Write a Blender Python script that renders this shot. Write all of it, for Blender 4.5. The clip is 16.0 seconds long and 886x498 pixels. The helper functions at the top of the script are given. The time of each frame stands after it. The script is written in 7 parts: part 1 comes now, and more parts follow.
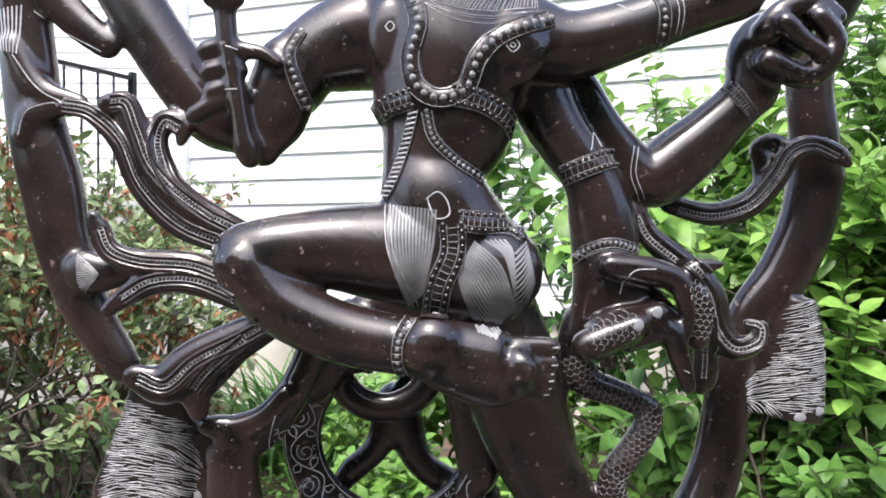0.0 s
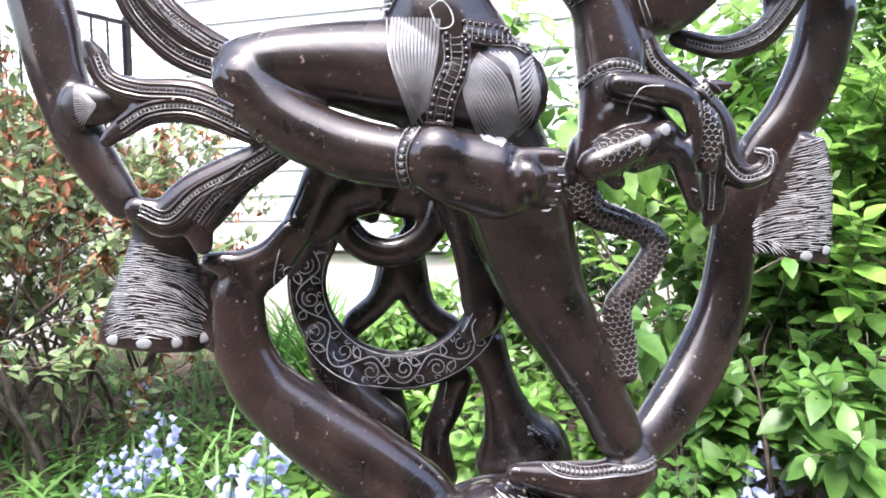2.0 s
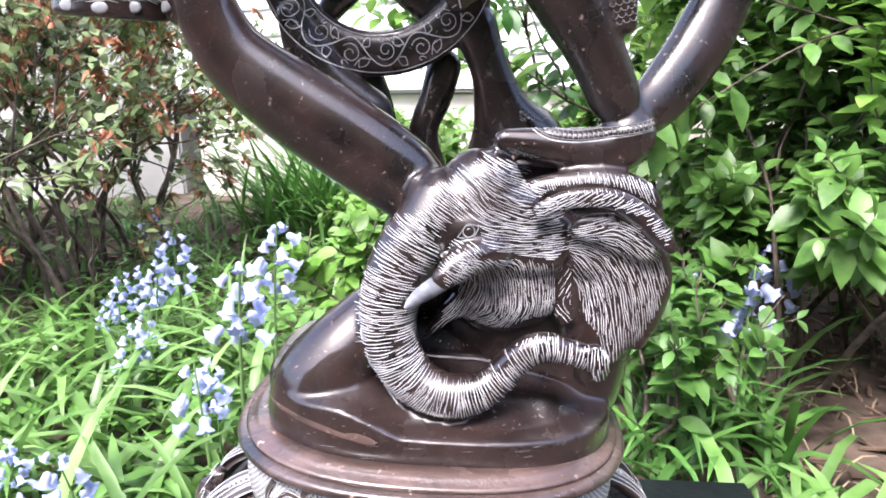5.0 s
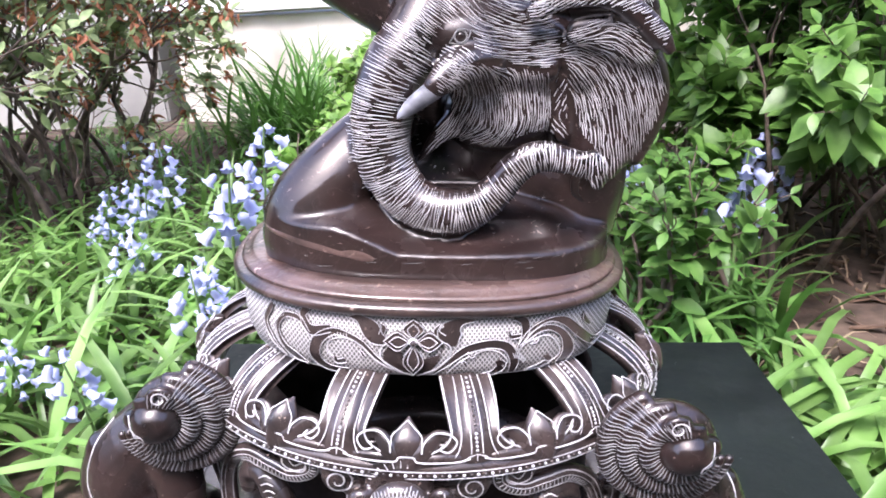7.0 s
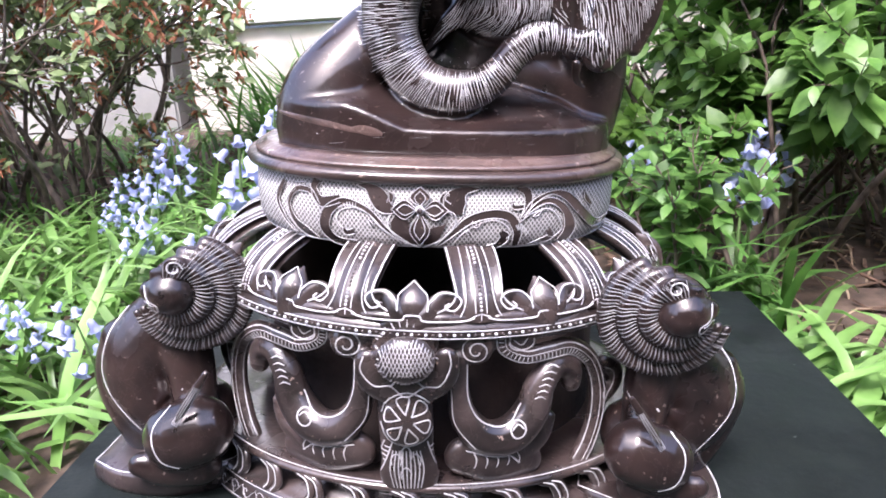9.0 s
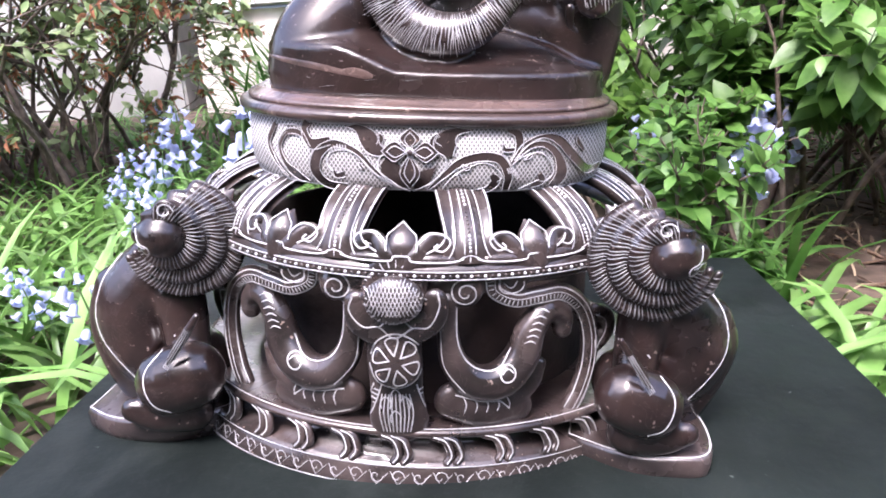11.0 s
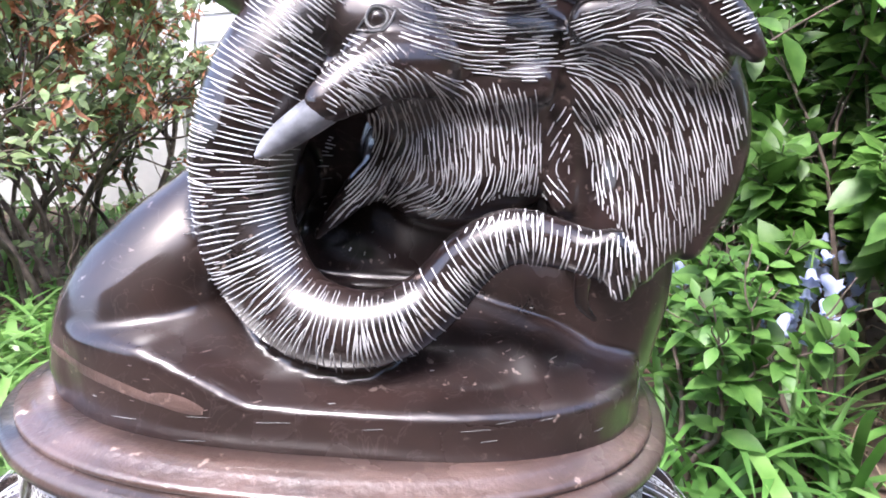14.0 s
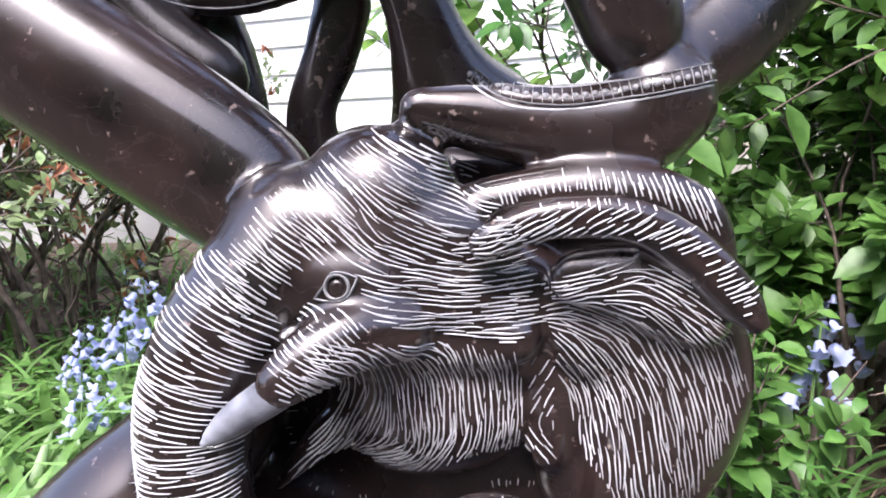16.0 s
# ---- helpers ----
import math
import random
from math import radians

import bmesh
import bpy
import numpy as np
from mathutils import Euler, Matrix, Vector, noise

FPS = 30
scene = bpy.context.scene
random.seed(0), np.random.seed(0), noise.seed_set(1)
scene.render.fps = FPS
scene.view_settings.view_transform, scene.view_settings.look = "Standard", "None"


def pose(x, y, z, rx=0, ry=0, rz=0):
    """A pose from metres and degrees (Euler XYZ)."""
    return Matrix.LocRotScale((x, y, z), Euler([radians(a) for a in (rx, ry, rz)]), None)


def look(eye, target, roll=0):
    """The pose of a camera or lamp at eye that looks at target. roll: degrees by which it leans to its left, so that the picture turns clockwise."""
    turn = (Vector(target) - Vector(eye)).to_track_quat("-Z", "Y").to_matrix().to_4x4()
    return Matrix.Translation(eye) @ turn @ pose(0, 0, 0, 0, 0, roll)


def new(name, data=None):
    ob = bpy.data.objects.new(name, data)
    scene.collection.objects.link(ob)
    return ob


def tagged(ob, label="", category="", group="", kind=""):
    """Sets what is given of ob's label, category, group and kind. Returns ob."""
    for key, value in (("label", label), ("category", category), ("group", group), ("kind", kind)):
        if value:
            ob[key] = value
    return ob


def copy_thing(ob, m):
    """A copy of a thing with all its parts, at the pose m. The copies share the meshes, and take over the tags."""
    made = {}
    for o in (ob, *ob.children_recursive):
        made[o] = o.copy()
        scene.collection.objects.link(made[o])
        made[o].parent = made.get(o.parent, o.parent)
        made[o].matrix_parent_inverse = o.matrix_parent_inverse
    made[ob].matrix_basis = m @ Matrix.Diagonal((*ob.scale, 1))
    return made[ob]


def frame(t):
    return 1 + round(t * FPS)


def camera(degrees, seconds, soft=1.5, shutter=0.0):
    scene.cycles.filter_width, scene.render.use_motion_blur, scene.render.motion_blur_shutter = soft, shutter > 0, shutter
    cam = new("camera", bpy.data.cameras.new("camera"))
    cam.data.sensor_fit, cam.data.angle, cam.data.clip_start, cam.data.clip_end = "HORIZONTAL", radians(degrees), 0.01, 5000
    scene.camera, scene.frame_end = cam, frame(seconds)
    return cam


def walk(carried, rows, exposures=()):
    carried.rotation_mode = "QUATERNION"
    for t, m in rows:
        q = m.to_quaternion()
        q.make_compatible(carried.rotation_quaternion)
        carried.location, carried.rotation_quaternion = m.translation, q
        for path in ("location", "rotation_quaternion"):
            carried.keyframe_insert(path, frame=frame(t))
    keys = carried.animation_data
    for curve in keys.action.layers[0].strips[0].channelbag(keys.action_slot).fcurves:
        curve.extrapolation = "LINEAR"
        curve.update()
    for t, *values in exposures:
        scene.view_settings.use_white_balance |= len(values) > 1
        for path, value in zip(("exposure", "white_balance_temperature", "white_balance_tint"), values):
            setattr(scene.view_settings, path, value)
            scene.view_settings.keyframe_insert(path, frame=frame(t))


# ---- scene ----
cam = camera(62.8, 16.0, 1.8)
METRES, EYE, TILT, LEAN, TURN = 0.64, 0.9, -0.5, 0.0, 0.0
ROWS = [
    (0.0, 0.0, 0.0, 0.0, 0.0, 0.0, 0.0),
    (0.5, -0.0005, 0.0024, -0.028, -0.15, -0.5, 0.11),
    (1.0, -0.0016, 0.0048, -0.0539, -0.2, -1.17, 0.4),
    (1.5, -0.0044, 0.002, -0.0833, -0.11, -2.24, 0.53),
    (2.0, -0.0034, 0.0043, -0.107, 0.05, -3.46, 0.62),
    (2.5, -0.0027, 0.0088, -0.137, 0.24, -4.76, 0.88),
    (3.0, -0.0023, 0.0141, -0.1631, 0.43, -6.32, 0.81),
    (3.5, 0.0042, 0.0164, -0.1954, 0.62, -7.94, 0.85),
    (4.0, 0.0106, 0.0198, -0.2266, 0.82, -9.76, 1.17),
    (4.5, 0.0168, 0.0241, -0.2579, 1.0, -11.64, 1.39),
    (5.75, 0.0195, 0.0225, -0.3225, 0.6, -16.6, 2.55),
    (7.0, 0.0117, 0.0089, -0.382, -0.22, -18.99, 3.49),
    (7.5, 0.0082, 0.0011, -0.411, -0.27, -18.46, 3.45),
    (8.0, 0.0075, -0.0164, -0.4406, -0.11, -17.75, 3.55),
    (8.5, 0.0076, -0.0359, -0.4639, 0.08, -17.15, 3.58),
    (9.0, 0.0058, -0.0498, -0.4941, 0.37, -16.8, 3.39),
    (10.25, 0.0100, -0.0740, -0.5310, 0.9, -17.75, 3.35),
    (11.5, 0.0268, -0.0231, -0.5282, 1.26, -17.61, 3.25),
    (12.0, 0.038, 0.0364, -0.52, 1.3, -16.3, 3.13),
    (12.5, 0.061, 0.106, -0.5043, 1.25, -14.93, 2.92),
    (13.0, 0.069, 0.1606, -0.4846, 1.45, -13.69, 2.73),
    (13.5, 0.0739, 0.2171, -0.4637, 2.26, -12.58, 2.09),
    (14.0, 0.0703, 0.2636, -0.4448, 3.07, -11.6, 1.89),
    (14.5, 0.0695, 0.2908, -0.4254, 3.73, -10.94, 1.54),
    (15.0, 0.077, 0.3033, -0.3949, 3.7, -10.71, 1.87),
    (15.5, 0.0812, 0.3107, -0.3721, 3.54, -10.39, 2.07),
    (16.0, 0.0858, 0.3145, -0.348, 3.42, -9.98, 2.27),
]
walk(cam, [(t, pose(0, 0, EYE, TILT, LEAN, TURN) @ pose(METRES * x, METRES * y, METRES * z, 90 + pitch, roll, yaw)) for t, x, y, z, yaw, pitch, roll in ROWS],
     exposures=[(0.0, 0.66, 6300, 12), (0.5, 0.82, 6250, 12), (1.5, 1.32, 6200, 14), (4.0, 1.4, 6200, 15), (7.0, 1.08, 6150, 23), (9.0, 1.16, 6150, 24), (11.5, 1.28, 6150, 24), (13.0, 1.22, 6100, 21), (14.0, 1.34, 6100, 18), (15.0, 1.24, 6100, 20), (16.0, 1.02, 6150, 20)])

# world, sun
world = bpy.data.worlds.new("sky")
scene.world = world
world.use_nodes = True
wn = world.node_tree.nodes
sky = wn.new("ShaderNodeTexSky")
sky.sky_type, sky.sun_disc = "NISHITA", False
SUN_UP, SUN_ROUND = radians(60), radians(200)
sky.sun_elevation, sky.sun_rotation = SUN_UP, SUN_ROUND
sky.air_density, sky.dust_density = 1.0, 4.0
world.node_tree.links.new(sky.outputs[0], wn["Background"].inputs[0])
wn["Background"].inputs[1].default_value = 0.27
sun = new("sun", bpy.data.lights.new("sun", "SUN"))
sun.data.energy, sun.data.angle, sun.data.color = 2.6, radians(16), (1.0, 0.985, 0.96)
sun_way = Vector((math.sin(SUN_ROUND) * math.cos(SUN_UP), math.cos(SUN_ROUND) * math.cos(SUN_UP), math.sin(SUN_UP)))
sun.matrix_world = look(sun_way * 20, (0, 0, 0))


# materials
def material(name, colour, rough=0.5, second=None, scale=20.0, detail=4.0, low=0.35, high=0.65, bump=0.0, bump_scale=80.0, metal=0.0, specks=None, speck_scale=160.0, speck_cut=0.7, spec=0.5, coat=0.0, vary=0.0, through_light=0.0, rough_to=None, haze=None, scuff=None):
    """A principled surface with two tones, optional light specks, fine relief and a spread of value from piece to piece."""
    mat = bpy.data.materials.new(name)
    mat.use_nodes = True
    n, l = mat.node_tree.nodes, mat.node_tree.links
    b = n["Principled BSDF"]
    b.inputs["Roughness"].default_value, b.inputs["Metallic"].default_value = rough, metal
    b.inputs["Specular IOR Level"].default_value = spec
    b.inputs["Coat Weight"].default_value, b.inputs["Coat Roughness"].default_value = coat, 0.14
    b.inputs["Coat IOR"].default_value = 1.64
    tc = n.new("ShaderNodeTexCoord")
    noise_1 = n.new("ShaderNodeTexNoise")
    noise_1.inputs["Scale"].default_value, noise_1.inputs["Detail"].default_value = scale, detail
    l.new(tc.outputs["Object"], noise_1.inputs["Vector"])
    ramp = n.new("ShaderNodeValToRGB")
    ramp.color_ramp.elements[0].position, ramp.color_ramp.elements[1].position = low, high
    ramp.color_ramp.elements[0].color, ramp.color_ramp.elements[1].color = (*colour, 1), (*(second or colour), 1)
    l.new(noise_1.outputs["Fac"], ramp.inputs["Fac"])
    out = ramp.outputs["Color"]
    if specks:
        noise_2 = n.new("ShaderNodeTexNoise")
        noise_2.inputs["Scale"].default_value, noise_2.inputs["Detail"].default_value = speck_scale, 3.0
        l.new(tc.outputs["Object"], noise_2.inputs["Vector"])
        cut = n.new("ShaderNodeValToRGB")
        cut.color_ramp.elements[0].position, cut.color_ramp.elements[1].position = speck_cut, speck_cut + 0.05
        l.new(noise_2.outputs["Fac"], cut.inputs["Fac"])
        mix = n.new("ShaderNodeMixRGB")
        mix.inputs["Color2"].default_value = (*specks, 1)
        l.new(cut.outputs["Color"], mix.inputs["Fac"])
        l.new(out, mix.inputs["Color1"])
        out = mix.outputs["Color"]
    if haze:
        noise_4 = n.new("ShaderNodeTexNoise")
        noise_4.inputs["Scale"].default_value, noise_4.inputs["Detail"].default_value, noise_4.inputs["Distortion"].default_value = 11.0, 9.0, 1.2
        l.new(tc.outputs["Object"], noise_4.inputs["Vector"])
        patch = n.new("ShaderNodeValToRGB")
        patch.color_ramp.elements[0].position, patch.color_ramp.elements[1].position = 0.50, 0.72
        l.new(noise_4.outputs["Fac"], patch.inputs["Fac"])
        dust = n.new("ShaderNodeMixRGB")
        dust.inputs["Color2"].default_value = (*haze, 1)
        l.new(patch.outputs["Color"], dust.inputs["Fac"])
        l.new(out, dust.inputs["Color1"])
        out = dust.outputs["Color"]
    if rough_to is not None:
        noise_5 = n.new("ShaderNodeTexNoise")
        noise_5.inputs["Scale"].default_value, noise_5.inputs["Detail"].default_value = 34.0, 7.0
        l.new(tc.outputs["Object"], noise_5.inputs["Vector"])
        span = n.new("ShaderNodeMapRange")
        span.inputs["From Min"].default_value, span.inputs["From Max"].default_value = 0.35, 0.68
        span.inputs["To Min"].default_value, span.inputs["To Max"].default_value = rough, rough_to
        l.new(noise_5.outputs["Fac"], span.inputs["Value"])
        l.new(span.outputs[0], b.inputs["Roughness"])
    if scuff:
        # fine rubbed veins that gather in patches, and a polish that dulls with them
        noise_6 = n.new("ShaderNodeTexNoise")
        noise_6.inputs["Scale"].default_value, noise_6.inputs["Detail"].default_value, noise_6.inputs["Distortion"].default_value = 46.0, 10.0, 2.2
        l.new(tc.outputs["Object"], noise_6.inputs["Vector"])
        vein = n.new("ShaderNodeValToRGB")
        vein.color_ramp.elements[0].position, vein.color_ramp.elements[1].position = 0.487, 0.513
        vein.color_ramp.elements[1].color = (0, 0, 0, 1)
        mid = vein.color_ramp.elements.new(0.5)
        mid.color = (0.14, 0.14, 0.14, 1)
        l.new(noise_6.outputs["Fac"], vein.inputs["Fac"])
        rub = n.new("ShaderNodeMixRGB")
        rub.inputs["Color2"].default_value = (*scuff, 1)
        l.new(vein.outputs["Color"], rub.inputs["Fac"])
        l.new(out, rub.inputs["Color1"])
        out = rub.outputs["Color"]
        noise_7 = n.new("ShaderNodeTexNoise")
        noise_7.inputs["Scale"].default_value, noise_7.inputs["Detail"].default_value = 26.0, 12.0
        l.new(tc.outputs["Object"], noise_7.inputs["Vector"])
        polish = n.new("ShaderNodeMapRange")
        polish.inputs["From Min"].default_value, polish.inputs["From Max"].default_value = 0.36, 0.66
        polish.inputs["To Min"].default_value, polish.inputs["To Max"].default_value = 0.07, 0.34
        l.new(noise_7.outputs["Fac"], polish.inputs["Value"])
        l.new(polish.outputs[0], b.inputs["Coat Roughness"])
    if vary:
        info = n.new("ShaderNodeObjectInfo")
        geo = n.new("ShaderNodeNewGeometry")
        both = n.new("ShaderNodeMath")
        l.new(info.outputs["Random"], both.inputs[0])
        l.new(geo.outputs["Random Per Island"], both.inputs[1])
        wrap = n.new("ShaderNodeMath")
        wrap.operation = "FRACT"
        l.new(both.outputs[0], wrap.inputs[0])
        spread = n.new("ShaderNodeMapRange")
        spread.inputs["To Min"].default_value, spread.inputs["To Max"].default_value = 1 - vary, 1 + vary
        l.new(wrap.outputs[0], spread.inputs["Value"])
        hsv = n.new("ShaderNodeHueSaturation")
        l.new(spread.outputs[0], hsv.inputs["Value"])
        l.new(out, hsv.inputs["Color"])
        out = hsv.outputs["Color"]
    l.new(out, b.inputs["Base Color"])
    if through_light:
        glow = n.new("ShaderNodeBsdfTranslucent")
        l.new(out, glow.inputs["Color"])
        mixer = n.new("ShaderNodeMixShader")
        mixer.inputs[0].default_value = through_light
        l.new(b.outputs[0], mixer.inputs[1])
        l.new(glow.outputs[0], mixer.inputs[2])
        l.new(mixer.outputs[0], n["Material Output"].inputs["Surface"])
    if bump:
        noise_3 = n.new("ShaderNodeTexNoise")
        noise_3.inputs["Scale"].default_value, noise_3.inputs["Detail"].default_value = bump_scale, 5.0
        l.new(tc.outputs["Object"], noise_3.inputs["Vector"])
        relief = n.new("ShaderNodeBump")
        relief.inputs["Strength"].default_value, relief.inputs["Distance"].default_value = bump, 0.002
        l.new(noise_3.outputs["Fac"], relief.inputs["Height"])
        l.new(relief.outputs[0], b.inputs["Normal"])
    return mat


STONE = material("polished_dark_stone", (0.0068, 0.0046, 0.0045), 0.30, (0.0270, 0.0155, 0.0136), 42, 11, 0.36, 0.70, specks=(0.20, 0.155, 0.135), speck_scale=230, speck_cut=0.675, bump=0.07, bump_scale=150, spec=0.16, coat=1.0, rough_to=0.5, haze=(0.028, 0.0165, 0.0145), scuff=(0.13, 0.105, 0.10))
DULL = material("matt_dark_stone", (0.0165, 0.0125, 0.0120), 0.26, (0.054, 0.039, 0.036), 30, 8, 0.38, 0.66, specks=(0.26, 0.20, 0.17), speck_scale=340, speck_cut=0.68, bump=0.16, bump_scale=220, rough_to=0.36, coat=1.0, spec=0.3, haze=(0.090, 0.068, 0.063), scuff=(0.18, 0.15, 0.14))
CHALK = material("white_filled_engraving", (0.38, 0.38, 0.39), 0.5, (0.64, 0.64, 0.655), 160, 6, bump=0.3, bump_scale=500)
# extra dark and matt, to stand for the shade inside the drum
HOLLOW_SHADE = material("hollow_shade_stone", (0.010, 0.0075, 0.007), 0.85, (0.026, 0.018, 0.016), 30, 6, bump=0.4, bump_scale=200, spec=0.2)
SOFT_CHALK = material("rubbed_white_engraving", (0.30, 0.30, 0.305), 0.5, (0.50, 0.50, 0.51), 90, 4, bump=0.3, bump_scale=500)
TUSK = material("grey_rubbed_stone", (0.07, 0.075, 0.088), 0.4, (0.27, 0.285, 0.32), 90, 9, bump=0.2, bump_scale=300)
NAIL = material("pale_grey_nail", (0.20, 0.205, 0.215), 0.4, (0.33, 0.34, 0.35), 90, 3)
RED = material("worn_reddish_stone", (0.020, 0.0130, 0.0112), 0.30, (0.100, 0.058, 0.047), 24, 12, 0.40, 0.62, specks=(0.42, 0.32, 0.27), speck_scale=190, speck_cut=0.66, bump=0.5, bump_scale=240, rough_to=0.6, haze=(0.120, 0.075, 0.062), scuff=(0.30, 0.21, 0.18), coat=0.7)
LIP = material("reddish_dark_stone", (0.014, 0.0100, 0.0090), 0.32, (0.062, 0.038, 0.032), 26, 12, 0.40, 0.62, specks=(0.34, 0.26, 0.22), speck_scale=200, speck_cut=0.67, bump=0.35, bump_scale=240, rough_to=0.5, haze=(0.085, 0.056, 0.048), scuff=(0.26, 0.19, 0.16), coat=0.7)
SLATE = material("black_slate", (0.006, 0.0085, 0.0078), 0.45, (0.012, 0.017, 0.0155), 9, 6, specks=(0.12, 0.14, 0.13), speck_scale=120, speck_cut=0.735, bump=0.2, bump_scale=150, spec=0.14, rough_to=0.65, haze=(0.019, 0.024, 0.022), scuff=(0.05, 0.055, 0.052))
SILVER = material("silvery_rubbed_folds", (0.13, 0.13, 0.135), 0.32, (0.27, 0.27, 0.28), 60, 4, bump=0.2, bump_scale=300)
GREYLINE = material("faint_grey_engraving", (0.13, 0.13, 0.13), 0.5, (0.26, 0.26, 0.26), 80, 3)
SIDING = material("white_siding_paint", (0.78, 0.79, 0.80), 0.5, (0.84, 0.84, 0.84), 6, 3, bump=0.1, bump_scale=90)
RENDERED = material("cream_foundation", (0.58, 0.55, 0.47), 0.85, (0.74, 0.71, 0.63), 5, 6, bump=0.5, bump_scale=60)
# the shade left of the house corner is put into this grey
SHADED_WALL = material("foundation_greyed_for_shade", (0.34, 0.34, 0.32), 0.9, (0.50, 0.50, 0.47), 4, 6, bump=0.5, bump_scale=60)
IRON = material("black_iron", (0.012, 0.014, 0.016), 0.4)
STRAW = material("dry_straw", (0.22, 0.16, 0.10), 0.8, (0.40, 0.31, 0.21), 30, 3, vary=0.4)
SOIL = material("brown_mulch_soil", (0.036, 0.025, 0.018), 0.95, (0.135, 0.095, 0.070), 22, 8, 0.3, 0.7, bump=1.0, bump_scale=70)
CHIP = material("bark_chip", (0.05, 0.03, 0.02), 0.9, (0.2, 0.13, 0.09), 30, 4, vary=0.6)
LEAF = material("bright_green_leaf", (0.105, 0.235, 0.036), 0.40, (0.205, 0.375, 0.078), 40, 3, bump=0.2, bump_scale=120, vary=0.35, through_light=0.35)
# darker copy of LEAF: shade under the canopy is put into the colour
LEAF_SHADED = material("shaded_green_leaf", (0.064, 0.155, 0.027), 0.42, (0.125, 0.250, 0.054), 40, 3, bump=0.2, bump_scale=120, vary=0.4, through_light=0.3)
# lighter copy of LEAF: sun on the upper leaves is put into the colour
LEAF_LIT = material("sunlit_green_leaf", (0.150, 0.300, 0.050), 0.38, (0.275, 0.460, 0.105), 40, 3, bump=0.2, bump_scale=120, vary=0.35, through_light=0.4)
LEAF_MID = material("mid_green_leaf", (0.060, 0.155, 0.028), 0.45, (0.11, 0.225, 0.05), 40, 3, bump=0.2, bump_scale=120, vary=0.35, through_light=0.3)
# deepest copy of LEAF, with the shade behind the bright shrub in its colour
LEAF_DEEP = material("deep_green_leaf", (0.030, 0.10, 0.020), 0.42, (0.055, 0.15, 0.028), 40, 3, bump=0.2, bump_scale=120, vary=0.35, through_light=0.3)
BLADE = material("strap_leaf", (0.110, 0.235, 0.050), 0.38, (0.210, 0.370, 0.112), 14, 3, vary=0.4, through_light=0.3)
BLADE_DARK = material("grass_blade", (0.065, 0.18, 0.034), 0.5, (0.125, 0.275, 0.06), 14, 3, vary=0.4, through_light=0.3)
COVER = material("ground_cover_leaf", (0.07, 0.18, 0.03), 0.5, (0.14, 0.29, 0.06), 40, 3, vary=0.5, through_light=0.3)
BELL = material("pale_blue_petal", (0.38, 0.44, 0.78), 0.55, (0.60, 0.65, 0.92), 60, 3, vary=0.2, through_light=0.3)
STALK = material("green_stalk", (0.09, 0.17, 0.05), 0.5, (0.14, 0.23, 0.08), 30, 3)
TWIG = material("brown_twig_bark", (0.055, 0.040, 0.032), 0.9, (0.17, 0.13, 0.105), 40, 5, bump=0.8, bump_scale=150)
SHRUB_LEAF = material("dull_olive_leaf", (0.125, 0.185, 0.070), 0.45, (0.255, 0.325, 0.15), 40, 3, vary=0.5, through_light=0.3)
SPENT = material("withered_orange_bloom", (0.26, 0.09, 0.045), 0.8, (0.50, 0.23, 0.13), 60, 3, vary=0.5, through_light=0.25)


# mesh helpers
def mesh_of(verts, faces, mats, index=None, smooth=True):
    me = bpy.data.meshes.new("m")
    me.from_pydata([tuple(v) for v in verts], [], faces)
    for m in mats if isinstance(mats, (list, tuple)) else [mats]:
        me.materials.append(m)
    if index is not None:
        me.polygons.foreach_set("material_index", index)
    me.polygons.foreach_set("use_smooth", [smooth] * len(me.polygons))
    me.update()
    return me


def part(name, me, parent=None, label="", at=None, kind=""):
    ob = new(name, me)
    if parent:
        ob.parent = parent
    if at is not None:
        ob.matrix_local = at
    return tagged(ob, label=label, kind=kind)


def thing(name, label, category, group="", at=None):
    ob = new(name)
    ob.empty_display_size = 0.02
    if at is not None:
        ob.matrix_world = at
    return tagged(ob, label, category, group)


def from_bm(bm, mats, smooth=True):
    bmesh.ops.recalc_face_normals(bm, faces=bm.faces)
    me = bpy.data.meshes.new("m")
    bm.to_mesh(me)
    bm.free()
    for m in mats if isinstance(mats, (list, tuple)) else [mats]:
        me.materials.append(m)
    me.polygons.foreach_set("use_smooth", [smooth] * len(me.polygons))
    return me


def box(x0, y0, z0, x1, y1, z1, bevel=0.0, mat=None):
    bm = bmesh.new()
    bmesh.ops.create_cube(bm, size=1)
    for v in bm.verts:
        v.co = ((x0 + x1) / 2 + v.co.x * (x1 - x0), (y0 + y1) / 2 + v.co.y * (y1 - y0), (z0 + z1) / 2 + v.co.z * (z1 - z0))
    if bevel:
        bmesh.ops.bevel(bm, geom=bm.edges[:], offset=bevel, segments=2, affect="EDGES")
    return from_bm(bm, mat, False)


def spline(pts, n=5):
    """A smooth line through points of any dimension."""
    p = np.array(pts, float)
    if len(p) < 2:
        return p
    q = np.vstack([2 * p[0] - p[1], p, 2 * p[-1] - p[-2]])
    out = []
    for i in range(1, len(q) - 2):
        a, b, c, d = q[i - 1], q[i], q[i + 1], q[i + 2]
        for k in range(n):
            t = k / n
            out.append(0.5 * (2 * b + (c - a) * t + (2 * a - 5 * b + 4 * c - d) * t * t + (3 * b - a - 3 * c + d) * t**3))
    out.append(q[-2])
    return np.array(out)


